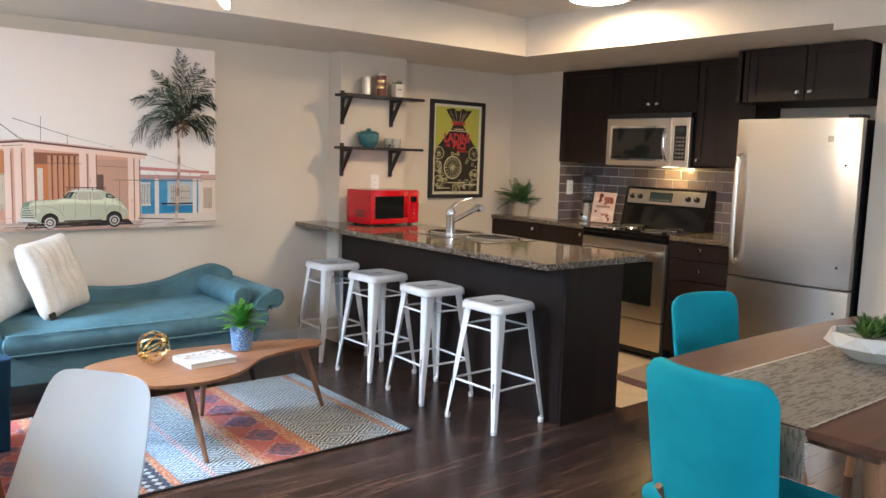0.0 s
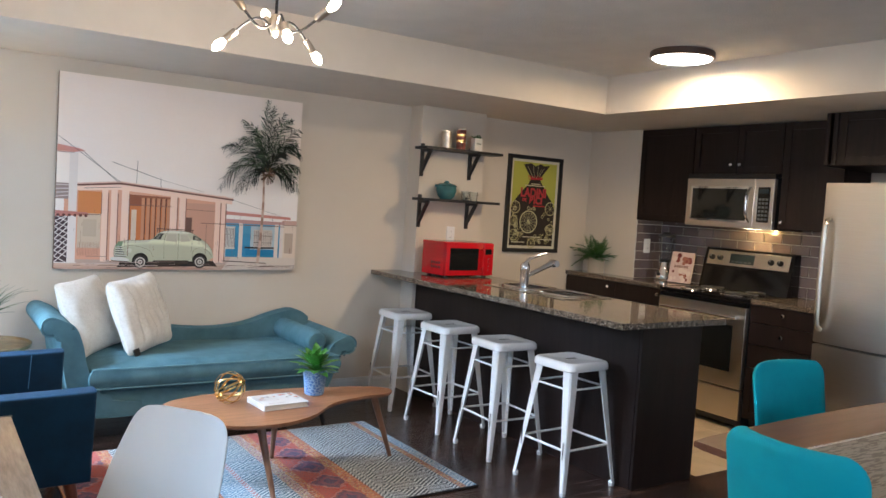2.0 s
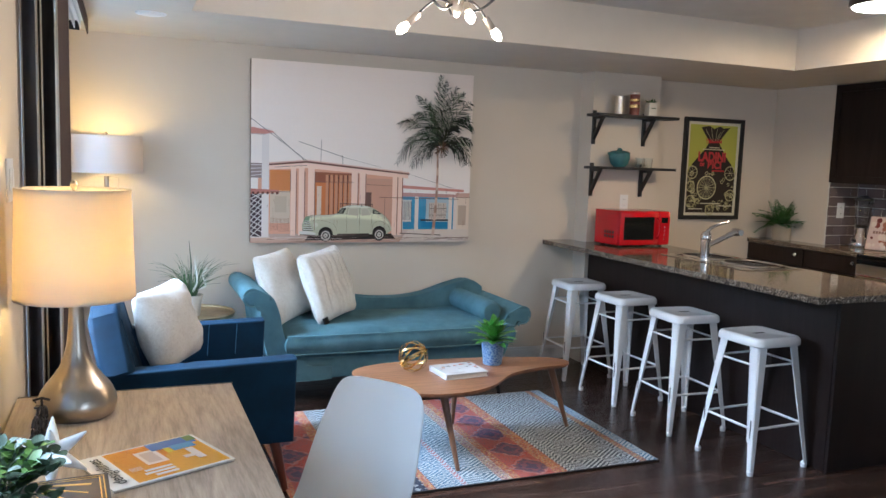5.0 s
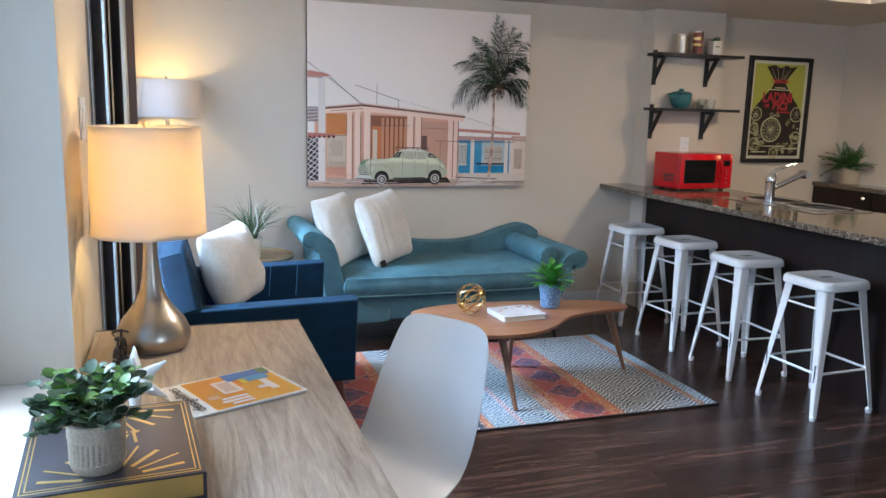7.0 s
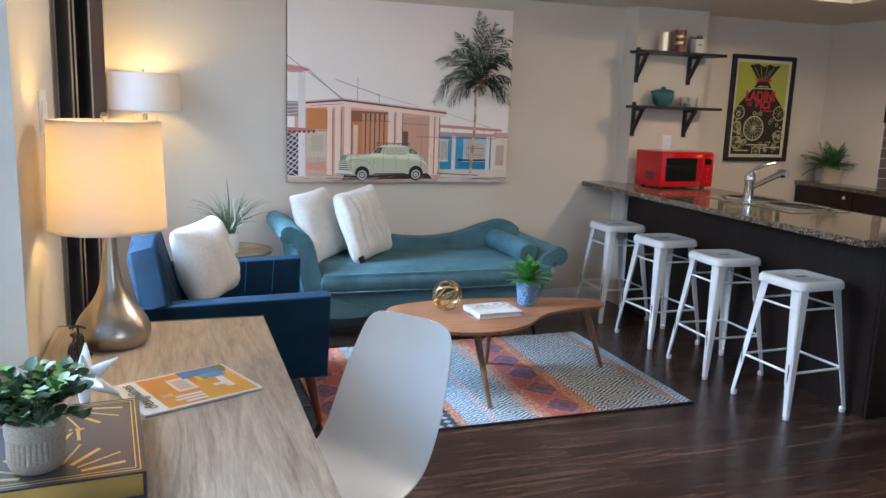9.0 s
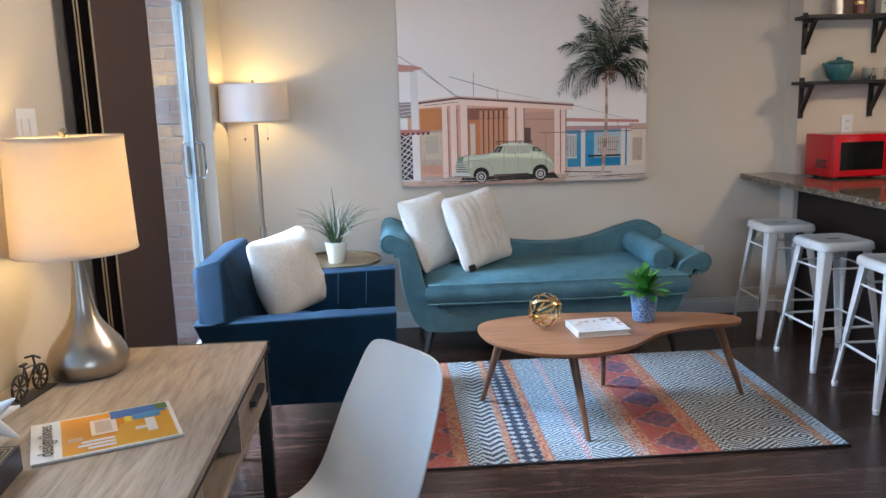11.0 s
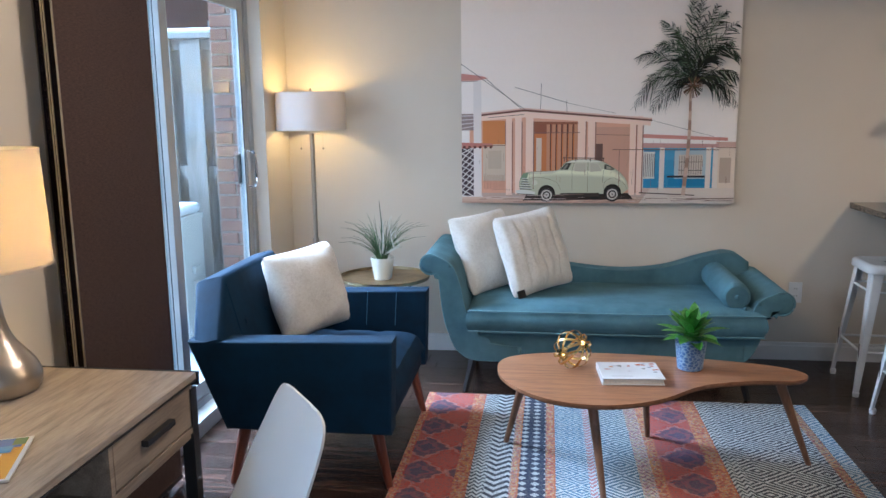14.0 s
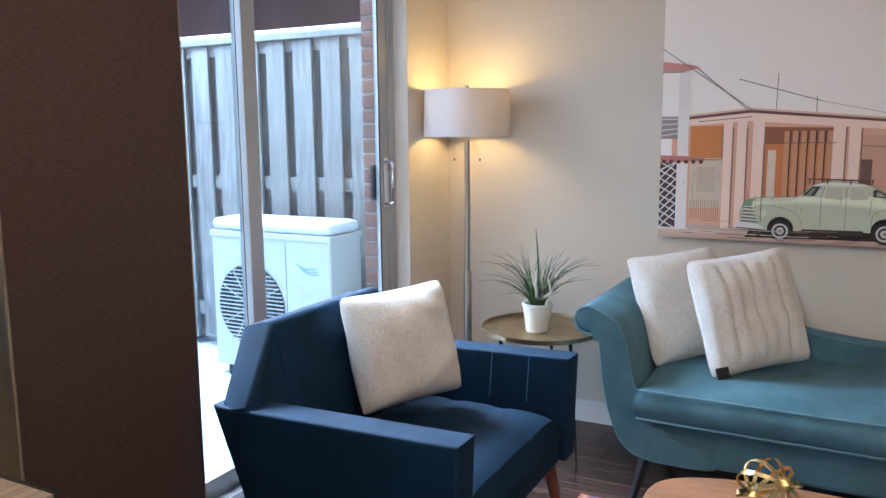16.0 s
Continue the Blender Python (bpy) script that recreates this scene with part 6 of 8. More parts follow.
def blender_jug(x, y, z):
    t = thing("countertop_blender", x, y, z, 0, "chrome-based countertop blender with a glass jug", "blender")
    part("base", lathe([(0, 0), (0.078, 0), (0.082, 0.01), (0.075, 0.05), (0.055, 0.10), (0.045, 0.135), (0.043, 0.15), (0, 0.15)], 28), "chrome", t, "", "", True)
    part("collar", lathe([(0, 0.15), (0.045, 0.15), (0.047, 0.175), (0, 0.175)], 24), "black", t, "", "", True)
    part("jug", lathe([(0.042, 0.175), (0.065, 0.36), (0.062, 0.36), (0.039, 0.18), (0.0, 0.18), (0, 0.175)], 24), "glass", t, "", "", True)
    part("lid", lathe([(0, 0.36), (0.067, 0.36), (0.067, 0.378), (0.035, 0.385), (0.03, 0.40), (0, 0.40)], 24), "black", t, "", "", True)
    part("handle", tube(smooth_line([(0.058, 0, 0.34), (0.10, 0, 0.33), (0.10, 0, 0.24), (0.055, 0, 0.21)], 5), 0.008, 8), "glass", t, "", "", True)
    part("knob", lathe([(0, 0.018), (0.012, 0.016), (0.014, 0), (0, 0)], 14, m=at(-0.072, -0.01, 0.05, 0, -78, 0)), "black", t, "", "", True)


blender_jug(5.47, 4.47, 0.928)
p = Picture(0.19, 0.25)
p.rect(0, 1, 0, 1, (0.55, 0.42, 0.38))
rnd = random.Random(3)
for i in range(26):
    u, v = rnd.uniform(0.1, 0.9), rnd.choice([rnd.uniform(0.07, 0.42), rnd.uniform(0.62, 0.92)])
    r = min(rnd.uniform(0.010, 0.028), min(u, 1 - u) * 0.19, min(v, 1 - v) * 0.25)
    p.disc(u, v, r, rnd.choice([(0.20, 0.05, 0.04), (0.30, 0.12, 0.08), (0.62, 0.52, 0.46), (0.14, 0.03, 0.03)]), 10)
for i in range(6):
    p.rect(0.18 + i * 0.11, 0.26 + i * 0.11, 0.48, 0.56, (0.22, 0.13, 0.11))
M["cookcover"] = plain("cookbook_cover", (0.5, 0.4, 0.36), 0.35)
hardcover("cookbook", axes((5.37, 4.33, 0.930), (0.20, -1, 0), (0.25, 0, 1)) @ at(0, 0, 0), 0.19, 0.25, 0.022, "pinkish cookbook propped upright against the tiled wall", "cookcover", p)


def shelf(z, n):
    t = thing("wall_shelf", 0, 0, 0, 0, "black wooden wall shelf on two angled brackets", "shelf", "shelves on the pier")
    part("board", box(3.338, 4.045, 4.925, 5.088, z, z + 0.02, 0.002), "black", t)
    for x in (3.400, 3.840):
        bm = box(x - 0.013, x + 0.013, 5.068, 5.088, z - 0.20, z + 0.045, 0.002)
        box(x - 0.013, x + 0.013, 4.955, 5.068, z - 0.018, z, 0.001, bm=bm)
        q = [(5.068, z - 0.165), (5.068, z - 0.135), (4.985, z - 0.018), (4.962, z - 0.018)]
        sl = prism([(a, b) for a, b in q], -0.012, 0.012)
        for v in sl.verts:
            v.co = Vector((x + v.co.z, v.co.x, v.co.y))
        join(bm, sl)
        part("bracket", bm, "black", t)


shelf(1.842, 0), shelf(1.462, 1)
M["rustcan"] = plain("rust_label", (0.22, 0.06, 0.04), 0.3, var=0.3, scale=20)
M["tealglaze"] = plain("teal_glaze", (0.05, 0.16, 0.17), 0.25, var=0.25, scale=14)
t = thing("metal_canister", 3.560, 5.0, 1.862, 0, "tall brushed silver canister standing on the upper shelf", "canister")
part("body", lathe([(0, 0), (0.036, 0), (0.036, 0.115), (0, 0.115)], 24), "steel", t, "", "", True)
part("lid", lathe([(0, 0.116), (0.037, 0.116), (0.037, 0.13), (0, 0.132)], 24), "steel", t, "", "", True)
t = thing("patterned_tin", 3.690, 5.0, 1.862, 0, "rust red and gold patterned tin on the upper shelf", "tin")
part("body", lathe([(0, 0), (0.037, 0), (0.037, 0.15), (0, 0.15)], 24), "rustcan", t, "", "", True)
for a, b in ((0.055, 0.075), (0.10, 0.118)):
    part("gold_band", lathe([(0.0375, a), (0.038, a), (0.038, b), (0.0375, b)], 24, closed=True), "gold", t, "gold band round the tin", "", True)
part("lid", lathe([(0, 0.151), (0.038, 0.151), (0.038, 0.162), (0, 0.163)], 24), "chrome", t, "", "", True)
t = thing("small_herb_box", 3.835, 5.0, 1.862, 0, "small white planter box with green sprigs on the shelf", "plant")
part("box", box(-0.035, 0.035, -0.03, 0.03, 0, 0.10, 0.003), "pot", t)
part("printed_bar", box(-0.02, 0.02, -0.0308, -0.0302, 0.055, 0.062), "green2", t)
fo = new("foliage")
fo.parent = t
rnd = random.Random(5)
add_leaves(fo, [((rnd.uniform(-.025, .025), rnd.uniform(-.02, .02), 0.098), rnd.uniform(0, 360), rnd.uniform(20, 80), rnd.uniform(.02, .045), 0.018, 0.3) for _ in range(26)], "green")
t = thing("lidded_pot", 3.580, 4.995, 1.482, 0, "teal glazed round pot with a lid on the shelf", "pot")
part("body", lathe([(0, 0), (0.040, 0), (0.062, 0.02), (0.078, 0.065), (0.074, 0.095), (0.080, 0.102), (0, 0.104)], 32), "tealglaze", t, "", "", True)
part("lid", lathe([(0.078, 0.104), (0.060, 0.116), (0.02, 0.122), (0.018, 0.132), (0.012, 0.138), (0, 0.139)], 32), "tealglaze", t, "", "", True)
part("spout", tube([(-0.07, 0, 0.085), (-0.10, 0, 0.100)], 0.013, 8, taper=0.009), "tealglaze", t, "", "", True)
for x in (3.745, 3.820, 3.780):
    y = 4.97 if x != 3.780 else 5.03
    t = thing("glass_tumbler", x, y, 1.482, 0, "small clear glass tumbler standing on the lower shelf", "glass", "tumblers on the shelf")
    part("body", lathe([(0, 0), (0.026, 0), (0.032, 0.07), (0.030, 0.07), (0.024, 0.006), (0, 0.006)], 20), "glass", t, "", "", True)


def red_microwave():
    M["redpaint"] = plain("red_enamel", (0.50, 0.006, 0.012), 0.12, var=0.03)
    t = thing("red_microwave", 3.41, 4.70, 0.93, 3, "glossy red retro microwave with a black window", "microwave")
    w, d, h = 0.455, 0.29, 0.245
    part("body", box(0, w, 0.018, d, 0.0, h, 0.008, 3), "redpaint", t, "", "", True)
    dr = part("door", box(0.004, w - 0.105, 0.0, 0.018, 0.004, h - 0.004, 0.006, 3), "redpaint", t, "", "", True)
    part("window", box(0.040, w - 0.150, -0.002, 0.0005, 0.042, h - 0.042, 0.001), "screenglass", dr)
    part("handle", tube(smooth_line([(w - 0.125, 0, h - 0.05), (w - 0.125, -0.03, h - 0.065), (w - 0.125, -0.03, 0.075), (w - 0.125, 0, 0.055)], 4), 0.007, 8), "redpaint", dr, "red bar handle with chrome ends", "", True)
    cp = part("control_panel", box(w - 0.103, w - 0.004, 0.0, 0.018, 0.004, h - 0.004, 0.006, 3), "redpaint", t, "", "", True)
    part("display", box(w - 0.085, w - 0.028, -0.002, 0.0005, h - 0.085, h - 0.045), "blackgloss", cp)
    for z in (0.045, 0.075, 0.105, 0.13):
        part("button", lathe([(0, 0.006), (0.006, 0.005), (0.007, 0), (0, 0)], 10, m=at(w - 0.055, 0.0, z, 90, 0, 0)), "chrome", cp, "", "", True)
    for i in range(4):
        for j in range(2):
            part("vent_slot", box(-0.0008, 0.0004, 0.06 + 0.03 * i, 0.08 + 0.03 * i, 0.05 + 0.03 * j, 0.07 + 0.03 * j), "black", t)
    for x in (0.05, w - 0.05):
        for y in (0.05, d - 0.04):
            part("foot", box(x - 0.012, x + 0.012, y - 0.012, y + 0.012, -0.0095, 0), "black", t)


red_microwave()


def wall_plate(name, m, label, kind=0):
    t = new(name)
    t.matrix_basis = m
    tagged(t, label, "wall plate")
    pw = 0.058 if kind else 0.037
    part("plate", box(-pw, pw, -0.060, 0.060, 0, 0.006, 0.002), "white", t)
    if kind == 0:
        for v in (-0.022, 0.022):
            s = part("socket", box(-0.014, 0.014, v - 0.014, v + 0.014, 0.006, 0.008, 0.001), "white", t)
            for u in (-0.006, 0.006):
                part("pin_slot", box(u - 0.0012, u + 0.0012, v - 0.004, v + 0.006, 0.008, 0.0084), "black", s)
    else:
        for u in (-0.023, 0.023):
            part("rocker", box(u - 0.016, u + 0.016, -0.033, 0.033, 0.006, 0.010, 0.002), "white", t)


FS = Matrix(((1, 0, 0, 0), (0, 0, -1, 0), (0, 1, 0, 0), (0, 0, 0, 1)))       # faces -y
wall_plate("wall_outlet", Matrix.Translation((2.86, WY - 0.0, 0.40)) @ FS, "white double outlet low on the beige wall")
wall_plate("wall_outlet", Matrix.Translation((3.705, 5.0895, 1.215)) @ FS, "white double outlet on the pier above the red microwave")
wall_plate("wall_outlet", Matrix.Translation((5.43, 4.645, 1.20)) @ FS, "white double outlet on the tiled return")
FE = Matrix(((0, 0, 1, 0), (1, 0, 0, 0), (0, 1, 0, 0), (0, 0, 0, 1)))        # faces +x
wall_plate("light_switch", Matrix.Translation((WX, 2.585, 1.385)) @ FE, "white double rocker light switch on the beige wall", 1)


def ceiling_light():
    t = thing("ceiling_light", 4.06, 3.27, CZ, 0, "flush round ceiling light with a brown rim, lit", "ceiling light")
    part("rim", lathe([(0, 0), (0.185, 0), (0.19, -0.006), (0.19, -0.036), (0.18, -0.042), (0.175, -0.030), (0, -0.030)], 48), plain("bronze_rim", (0.10, 0.065, 0.05), 0.4, 0.5), t, "", "", True)
    part("diffuser", lathe([(0.174, -0.034), (0.165, -0.048), (0.10, -0.056), (0, -0.058), (0, -0.034)], 48), "disc", t, "", "", True)


ceiling_light()


def chandelier(x, y):
    t = thing("chandelier", x, y, 0, 0, "small black six-arm chandelier with bare glowing bulbs", "chandelier")
    part("canopy", lathe([(0, CZ), (0.06, CZ), (0.06, CZ - 0.02), (0, CZ - 0.025)], 28), "black", t, "", "", True)
    part("rod", tube([(0, 0, CZ - 0.02), (0, 0, 2.06)], 0.006, 8), "black", t, "", "", True)
    part("hub", lathe([(0, 2.07), (0.014, 2.065), (0.026, 2.04), (0.026, 2.02), (0.012, 1.995), (0, 1.985)], 20), "nickel", t, "", "", True)
    for k in range(6):
        a = radians(20 + 60 * k)
        up = 1 if k % 2 else -1
        c, s = math.cos(a), math.sin(a)
        pts = smooth_line([(0.02 * c, 0.02 * s, 2.03), (0.06 * c, 0.06 * s, 2.03 - 0.022 * up), (0.10 * c, 0.10 * s, 2.03 - 0.010 * up), (0.148 * c, 0.148 * s, 2.03 + 0.028 * up)], 5)
        arm = part("arm", tube(pts, 0.0048, 8), "black", t, "", "", True)
        d = (Vector(pts[-1]) - Vector(pts[-3])).normalized()
        m = Matrix.Translation(pts[-1]) @ d.to_track_quat("Z", "Y").to_matrix().to_4x4()
        part("socket", lathe([(0, -0.01), (0.011, -0.008), (0.014, 0.0), (0.014, 0.045), (0, 0.045)], 16, m=m), "nickel", arm, "", "", True)
        part("bulb", lathe([(0, 0.045), (0.009, 0.047), (0.016, 0.066), (0.017, 0.078), (0.011, 0.096), (0, 0.106)], 16, m=m), "bulbglow", arm, "bare glowing warm bulb", "", True)


M["bulbglow"] = emit("bulb_glow", (1.0, 0.82, 0.55), 12)
chandelier(1.30, 2.74)
for x, y in ((0.335, 4.42), (0.345, 3.72)):
    t = thing("ceiling_vent", x, y, SZ, 0, "round white vent disc set in the soffit", "vent", "vents in the soffit")
    part("rim", lathe([(0.062, 0), (0.075, 0), (0.073, -0.006), (0.062, -0.008)], 32, closed=True), "white", t, "", "", True)
    part("disc", lathe([(0, 0), (0.056, 0), (0.056, -0.010), (0.03, -0.014), (0, -0.014)], 32), "white", t, "", "", True)
    for k in range(3):
        a = radians(60 * k)
        part("bar", tube([(0.062 * math.cos(a), 0.062 * math.sin(a), -0.006), (-0.062 * math.cos(a), -0.062 * math.sin(a), -0.006)], 0.003, 5), "white", t)


# ---- desk ----
def desk():
    t = thing("writing_desk", 0, 0, 0, 0, "greige oak writing desk with a drawer, cubby and black frame", "desk")
    x0, x1, y0, y1 = -0.092, 0.506, 1.34, 2.580
    part("desktop", box(x0, x1, y0, y1, 0.742, 0.760, 0.0015), "oak", t)
    part("edge_trim", box(x0, x1 + 0.004, y1, y1 + 0.010, 0.722, 0.7605, 0.001), "black", t)
    part("front_trim", box(x1 - 0.012, x1 + 0.003, y0, y1, 0.7385, 0.7415), "black", t)
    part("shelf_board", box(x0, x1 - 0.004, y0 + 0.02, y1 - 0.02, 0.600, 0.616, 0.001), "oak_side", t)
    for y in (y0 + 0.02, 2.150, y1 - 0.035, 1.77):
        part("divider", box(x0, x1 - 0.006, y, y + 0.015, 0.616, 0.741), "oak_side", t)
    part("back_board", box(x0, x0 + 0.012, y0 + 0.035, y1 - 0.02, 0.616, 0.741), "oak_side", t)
    for a, b in ((2.168, y1 - 0.037), (y0 + 0.037, 1.768)):
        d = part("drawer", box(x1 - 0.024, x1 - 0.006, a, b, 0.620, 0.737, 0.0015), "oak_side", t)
        m = (a + b) / 2
        part("pull", box(x1 - 0.006, x1 + 0.012, m - 0.07, m + 0.07, 0.674, 0.690, 0.002), "black", d, "dark wooden bar pull")
    for y in (y0 + 0.006, y1 - 0.034):
        for x in (x0 + 0.01, x1 - 0.036):
            g = part("leg", box(x, x + 0.034, y, y + 0.034, 0.0, 0.722, 0.001), "black", t)
            part("bolt", lathe([(0, 0.003), (0.006, 0.002), (0.007, 0), (0, 0)], 10, m=at(x + 0.034, y + 0.017, 0.46, 0, 90, 0)), "chrome", g)
    part("side_rail", box(x0 + 0.044, x1 - 0.036, y1 - 0.032, y1 - 0.008, 0.572, 0.598, 0.001), "black", t)
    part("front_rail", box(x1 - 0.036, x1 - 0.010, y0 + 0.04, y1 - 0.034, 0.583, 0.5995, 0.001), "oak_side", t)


desk()


def table_lamp(x, y, z):
    t = thing("table_lamp", x, y, z, 0, "brushed nickel teardrop table lamp with a lit fabric shade", "table lamp")
    prof = [(0, 0.0), (0.080, 0.0), (0.090, 0.006), (0.099, 0.030), (0.098, 0.050), (0.085, 0.080), (0.062, 0.110), (0.042, 0.140), (0.030, 0.175), (0.023, 0.220), (0.019, 0.270), (0.0185, 0.310), (0.022, 0.345), (0.0, 0.345)]
    ln = smooth_line([(r, 0, h) for r, h in prof[1:-1]], 4)
    part("base", lathe([(0, 0)] + [(p.x, p.z) for p in ln] + [(0, 0.345)], 48), "nickel", t, "", "", True)
    part("stem", tube([(0, 0, 0.34), (0, 0, 0.60)], 0.005, 8), "nickel", t)
    s = part("shade", lathe([(0.147, 0.325), (0.150, 0.325), (0.141, 0.612), (0.138, 0.612)], 64, closed=True), "shade_cream", t, "", "", True)
    part("rim", lathe([(0.1500, 0.3235), (0.1515, 0.3235), (0.1510, 0.330), (0.1500, 0.330)], 64, closed=True), "shade_cream", s, "", "", True)
    part("rim", lathe([(0.1405, 0.607), (0.1422, 0.607), (0.1418, 0.6135), (0.1405, 0.6135)], 64, closed=True), "shade_cream", s, "", "", True)
    for a in (10, 130, 250):
        part("spoke", tube([(0, 0, 0.603), (0.139 * math.cos(radians(a)), 0.139 * math.sin(radians(a)), 0.603)], 0.0018, 5), "nickel", s)
    part("finial", lathe([(0, 0.635), (0.007, 0.632), (0.010, 0.624), (0.007, 0.616), (0.004, 0.610), (0.004, 0.600), (0, 0.600)], 14), "nickel", t, "", "", True)
    part("bulb", lathe([(0, 0.35), (0.013, 0.355), (0.022, 0.385), (0.022, 0.405), (0.014, 0.422), (0, 0.427)], 16), "glow", t, "", "", True)
    part("cord", tube(smooth_line([(-0.08, 0.02, 0.004), (-0.10, 0.08, 0.005), (-0.12, 0.15, 0.004)], 6), 0.0025, 6), "black", t)


table_lamp(0.075, 2.385, 0.760)


def magazine():
    w, d = 0.215, 0.285
    p = Picture(w, d)
    p.rect(0, 1, 0, 1, (0.66, 0.66, 0.65))
    p.rect(0.03, 0.97, 0.03, 0.80, (0.58, 0.19, 0.015), (0.62, 0.27, 0.02), 4)
    p.poly([(0.03, 0.50), (0.03, 0.03), (0.97, 0.03), (0.97, 0.12), (0.55, 0.40)], (0.62, 0.33, 0.03))
    for i in range(22):
        p.line(0.05 + 0.042 * i, 0.05, 0.05 + 0.042 * i, 0.78, 0.0012, (0.42, 0.12, 0.01))
    p.rect(0.40, 0.80, 0.42, 0.60, (0.66, 0.55, 0.46))
    p.rect(0.45, 0.75, 0.455, 0.57, (0.50, 0.38, 0.30))
    p.rect(0.74, 0.97, 0.05, 0.45, (0.05, 0.12, 0.33)), p.rect(0.62, 0.78, 0.10, 0.30, (0.08, 0.22, 0.42))
    p.rect(0.80, 0.97, 0.03, 0.12, (0.10, 0.16, 0.06)), p.rect(0.60, 0.75, 0.31, 0.36, (0.6, 0.5, 0.05))
    p.rect(0.25, 0.60, 0.15, 0.22, (0.66, 0.60, 0.55)), p.rect(0.34, 0.42, 0.15, 0.30, (0.66, 0.60, 0.55))
    for i, L in enumerate((0.30, 0.40, 0.36)):
        p.rect(0.08 + 0.08 * i, 0.13 + 0.08 * i, 0.45 - 0.0 * L, 0.45 + L * 0.62, (0.66, 0.63, 0.58))
    for i in range(4):
        p.rect(0.32 + 0.025 * i, 0.335 + 0.025 * i, 0.66, 0.76, (0.6, 0.45, 0.3))
    # +u runs away from the window, the title along the short wall-side edge
    a, b, c = Vector((0.105, 2.052, 0)), Vector((0.190, 1.852, 0)), Vector((0.392, 2.133, 0))
    ux, vy = (b - a).normalized(), (c - a).normalized()
    # origin at the corner by the drawer, u back towards the lamp, v towards the window
    ang = math.degrees(math.atan2(vy.y, vy.x))
    o = Vector((0.433, 1.925, 0.7605))
    rot = math.degrees(math.atan2(-ux.y, -ux.x))
    t = new("magazine")
    t.matrix_basis = at(o.x, o.y, o.z, 0, 0, rot)
    tagged(t, "orange-covered design magazine lying on the oak desk", "magazine")
    part("pages", box(0.001, w - 0.001, 0.001, d - 0.001, 0, 0.005, 0.001), "paper", t)
    part("cover", box(0, w, 0, d, 0.005, 0.0058), "whitecover", t)
    p.done("print", "gloss_ink", t, at(0, 0, 0.0058))
    letters("title", "designlines", 0.040, "black", t, at(w / 2, d * 0.90, 0.0080), "black magazine title lettering", 0.0004)


magazine()


def bike_ornament(x, y, z, rz):
    t = thing("bicycle_figurine", x, y, z, rz, "small dark metal bicycle figurine on a flat base", "ornament")
    part("base", box(-0.075, 0.075, -0.022, 0.022, 0, 0.004, 0.001), "iron", t)
    for wx in (-0.042, 0.042):
        bm = tube([(wx + 0.030 * math.cos(2 * math.pi * i / 28), 0, 0.034 + 0.030 * math.sin(2 * math.pi * i / 28)) for i in range(28)], 0.0035, 6, closed=True)
        for k in range(4):
            a = math.pi * k / 4
            tube([(wx - 0.029 * math.cos(a), 0, 0.034 - 0.029 * math.sin(a)), (wx + 0.029 * math.cos(a), 0, 0.034 + 0.029 * math.sin(a))], 0.0022, 5, bm=bm)
        part("wheel", bm, "iron", t, "", "", True)
    bm = tube([(-0.042, 0, 0.034), (-0.016, 0, 0.072), (0.026, 0, 0.070), (-0.006, 0, 0.036), (-0.016, 0, 0.072)], 0.003, 6)
    tube([(0.042, 0, 0.034), (0.026, 0, 0.072), (0.022, 0, 0.092)], 0.003, 6, bm=bm), tube([(-0.006, 0, 0.036), (-0.042, 0, 0.034)], 0.003, 6, bm=bm)
    part("frame", bm, "iron", t, "", "", True)
    part("handlebar", tube([(0.020, -0.020, 0.088), (0.024, 0, 0.093), (0.020, 0.020, 0.088)], 0.003, 6), "iron", t, "", "", True)
    part("saddle", box(-0.030, -0.008, -0.006, 0.006, 0.080, 0.086, 0.002), "iron", t)
    part("seat_post", tube([(-0.016, 0, 0.070), (-0.019, 0, 0.081)], 0.003, 6), "iron", t)


M["iron"] = plain("cast_iron", (0.05, 0.045, 0.045), 0.45, 0.6, 0.2)
bike_ornament(-0.003, 2.222, 0.7605, 82)


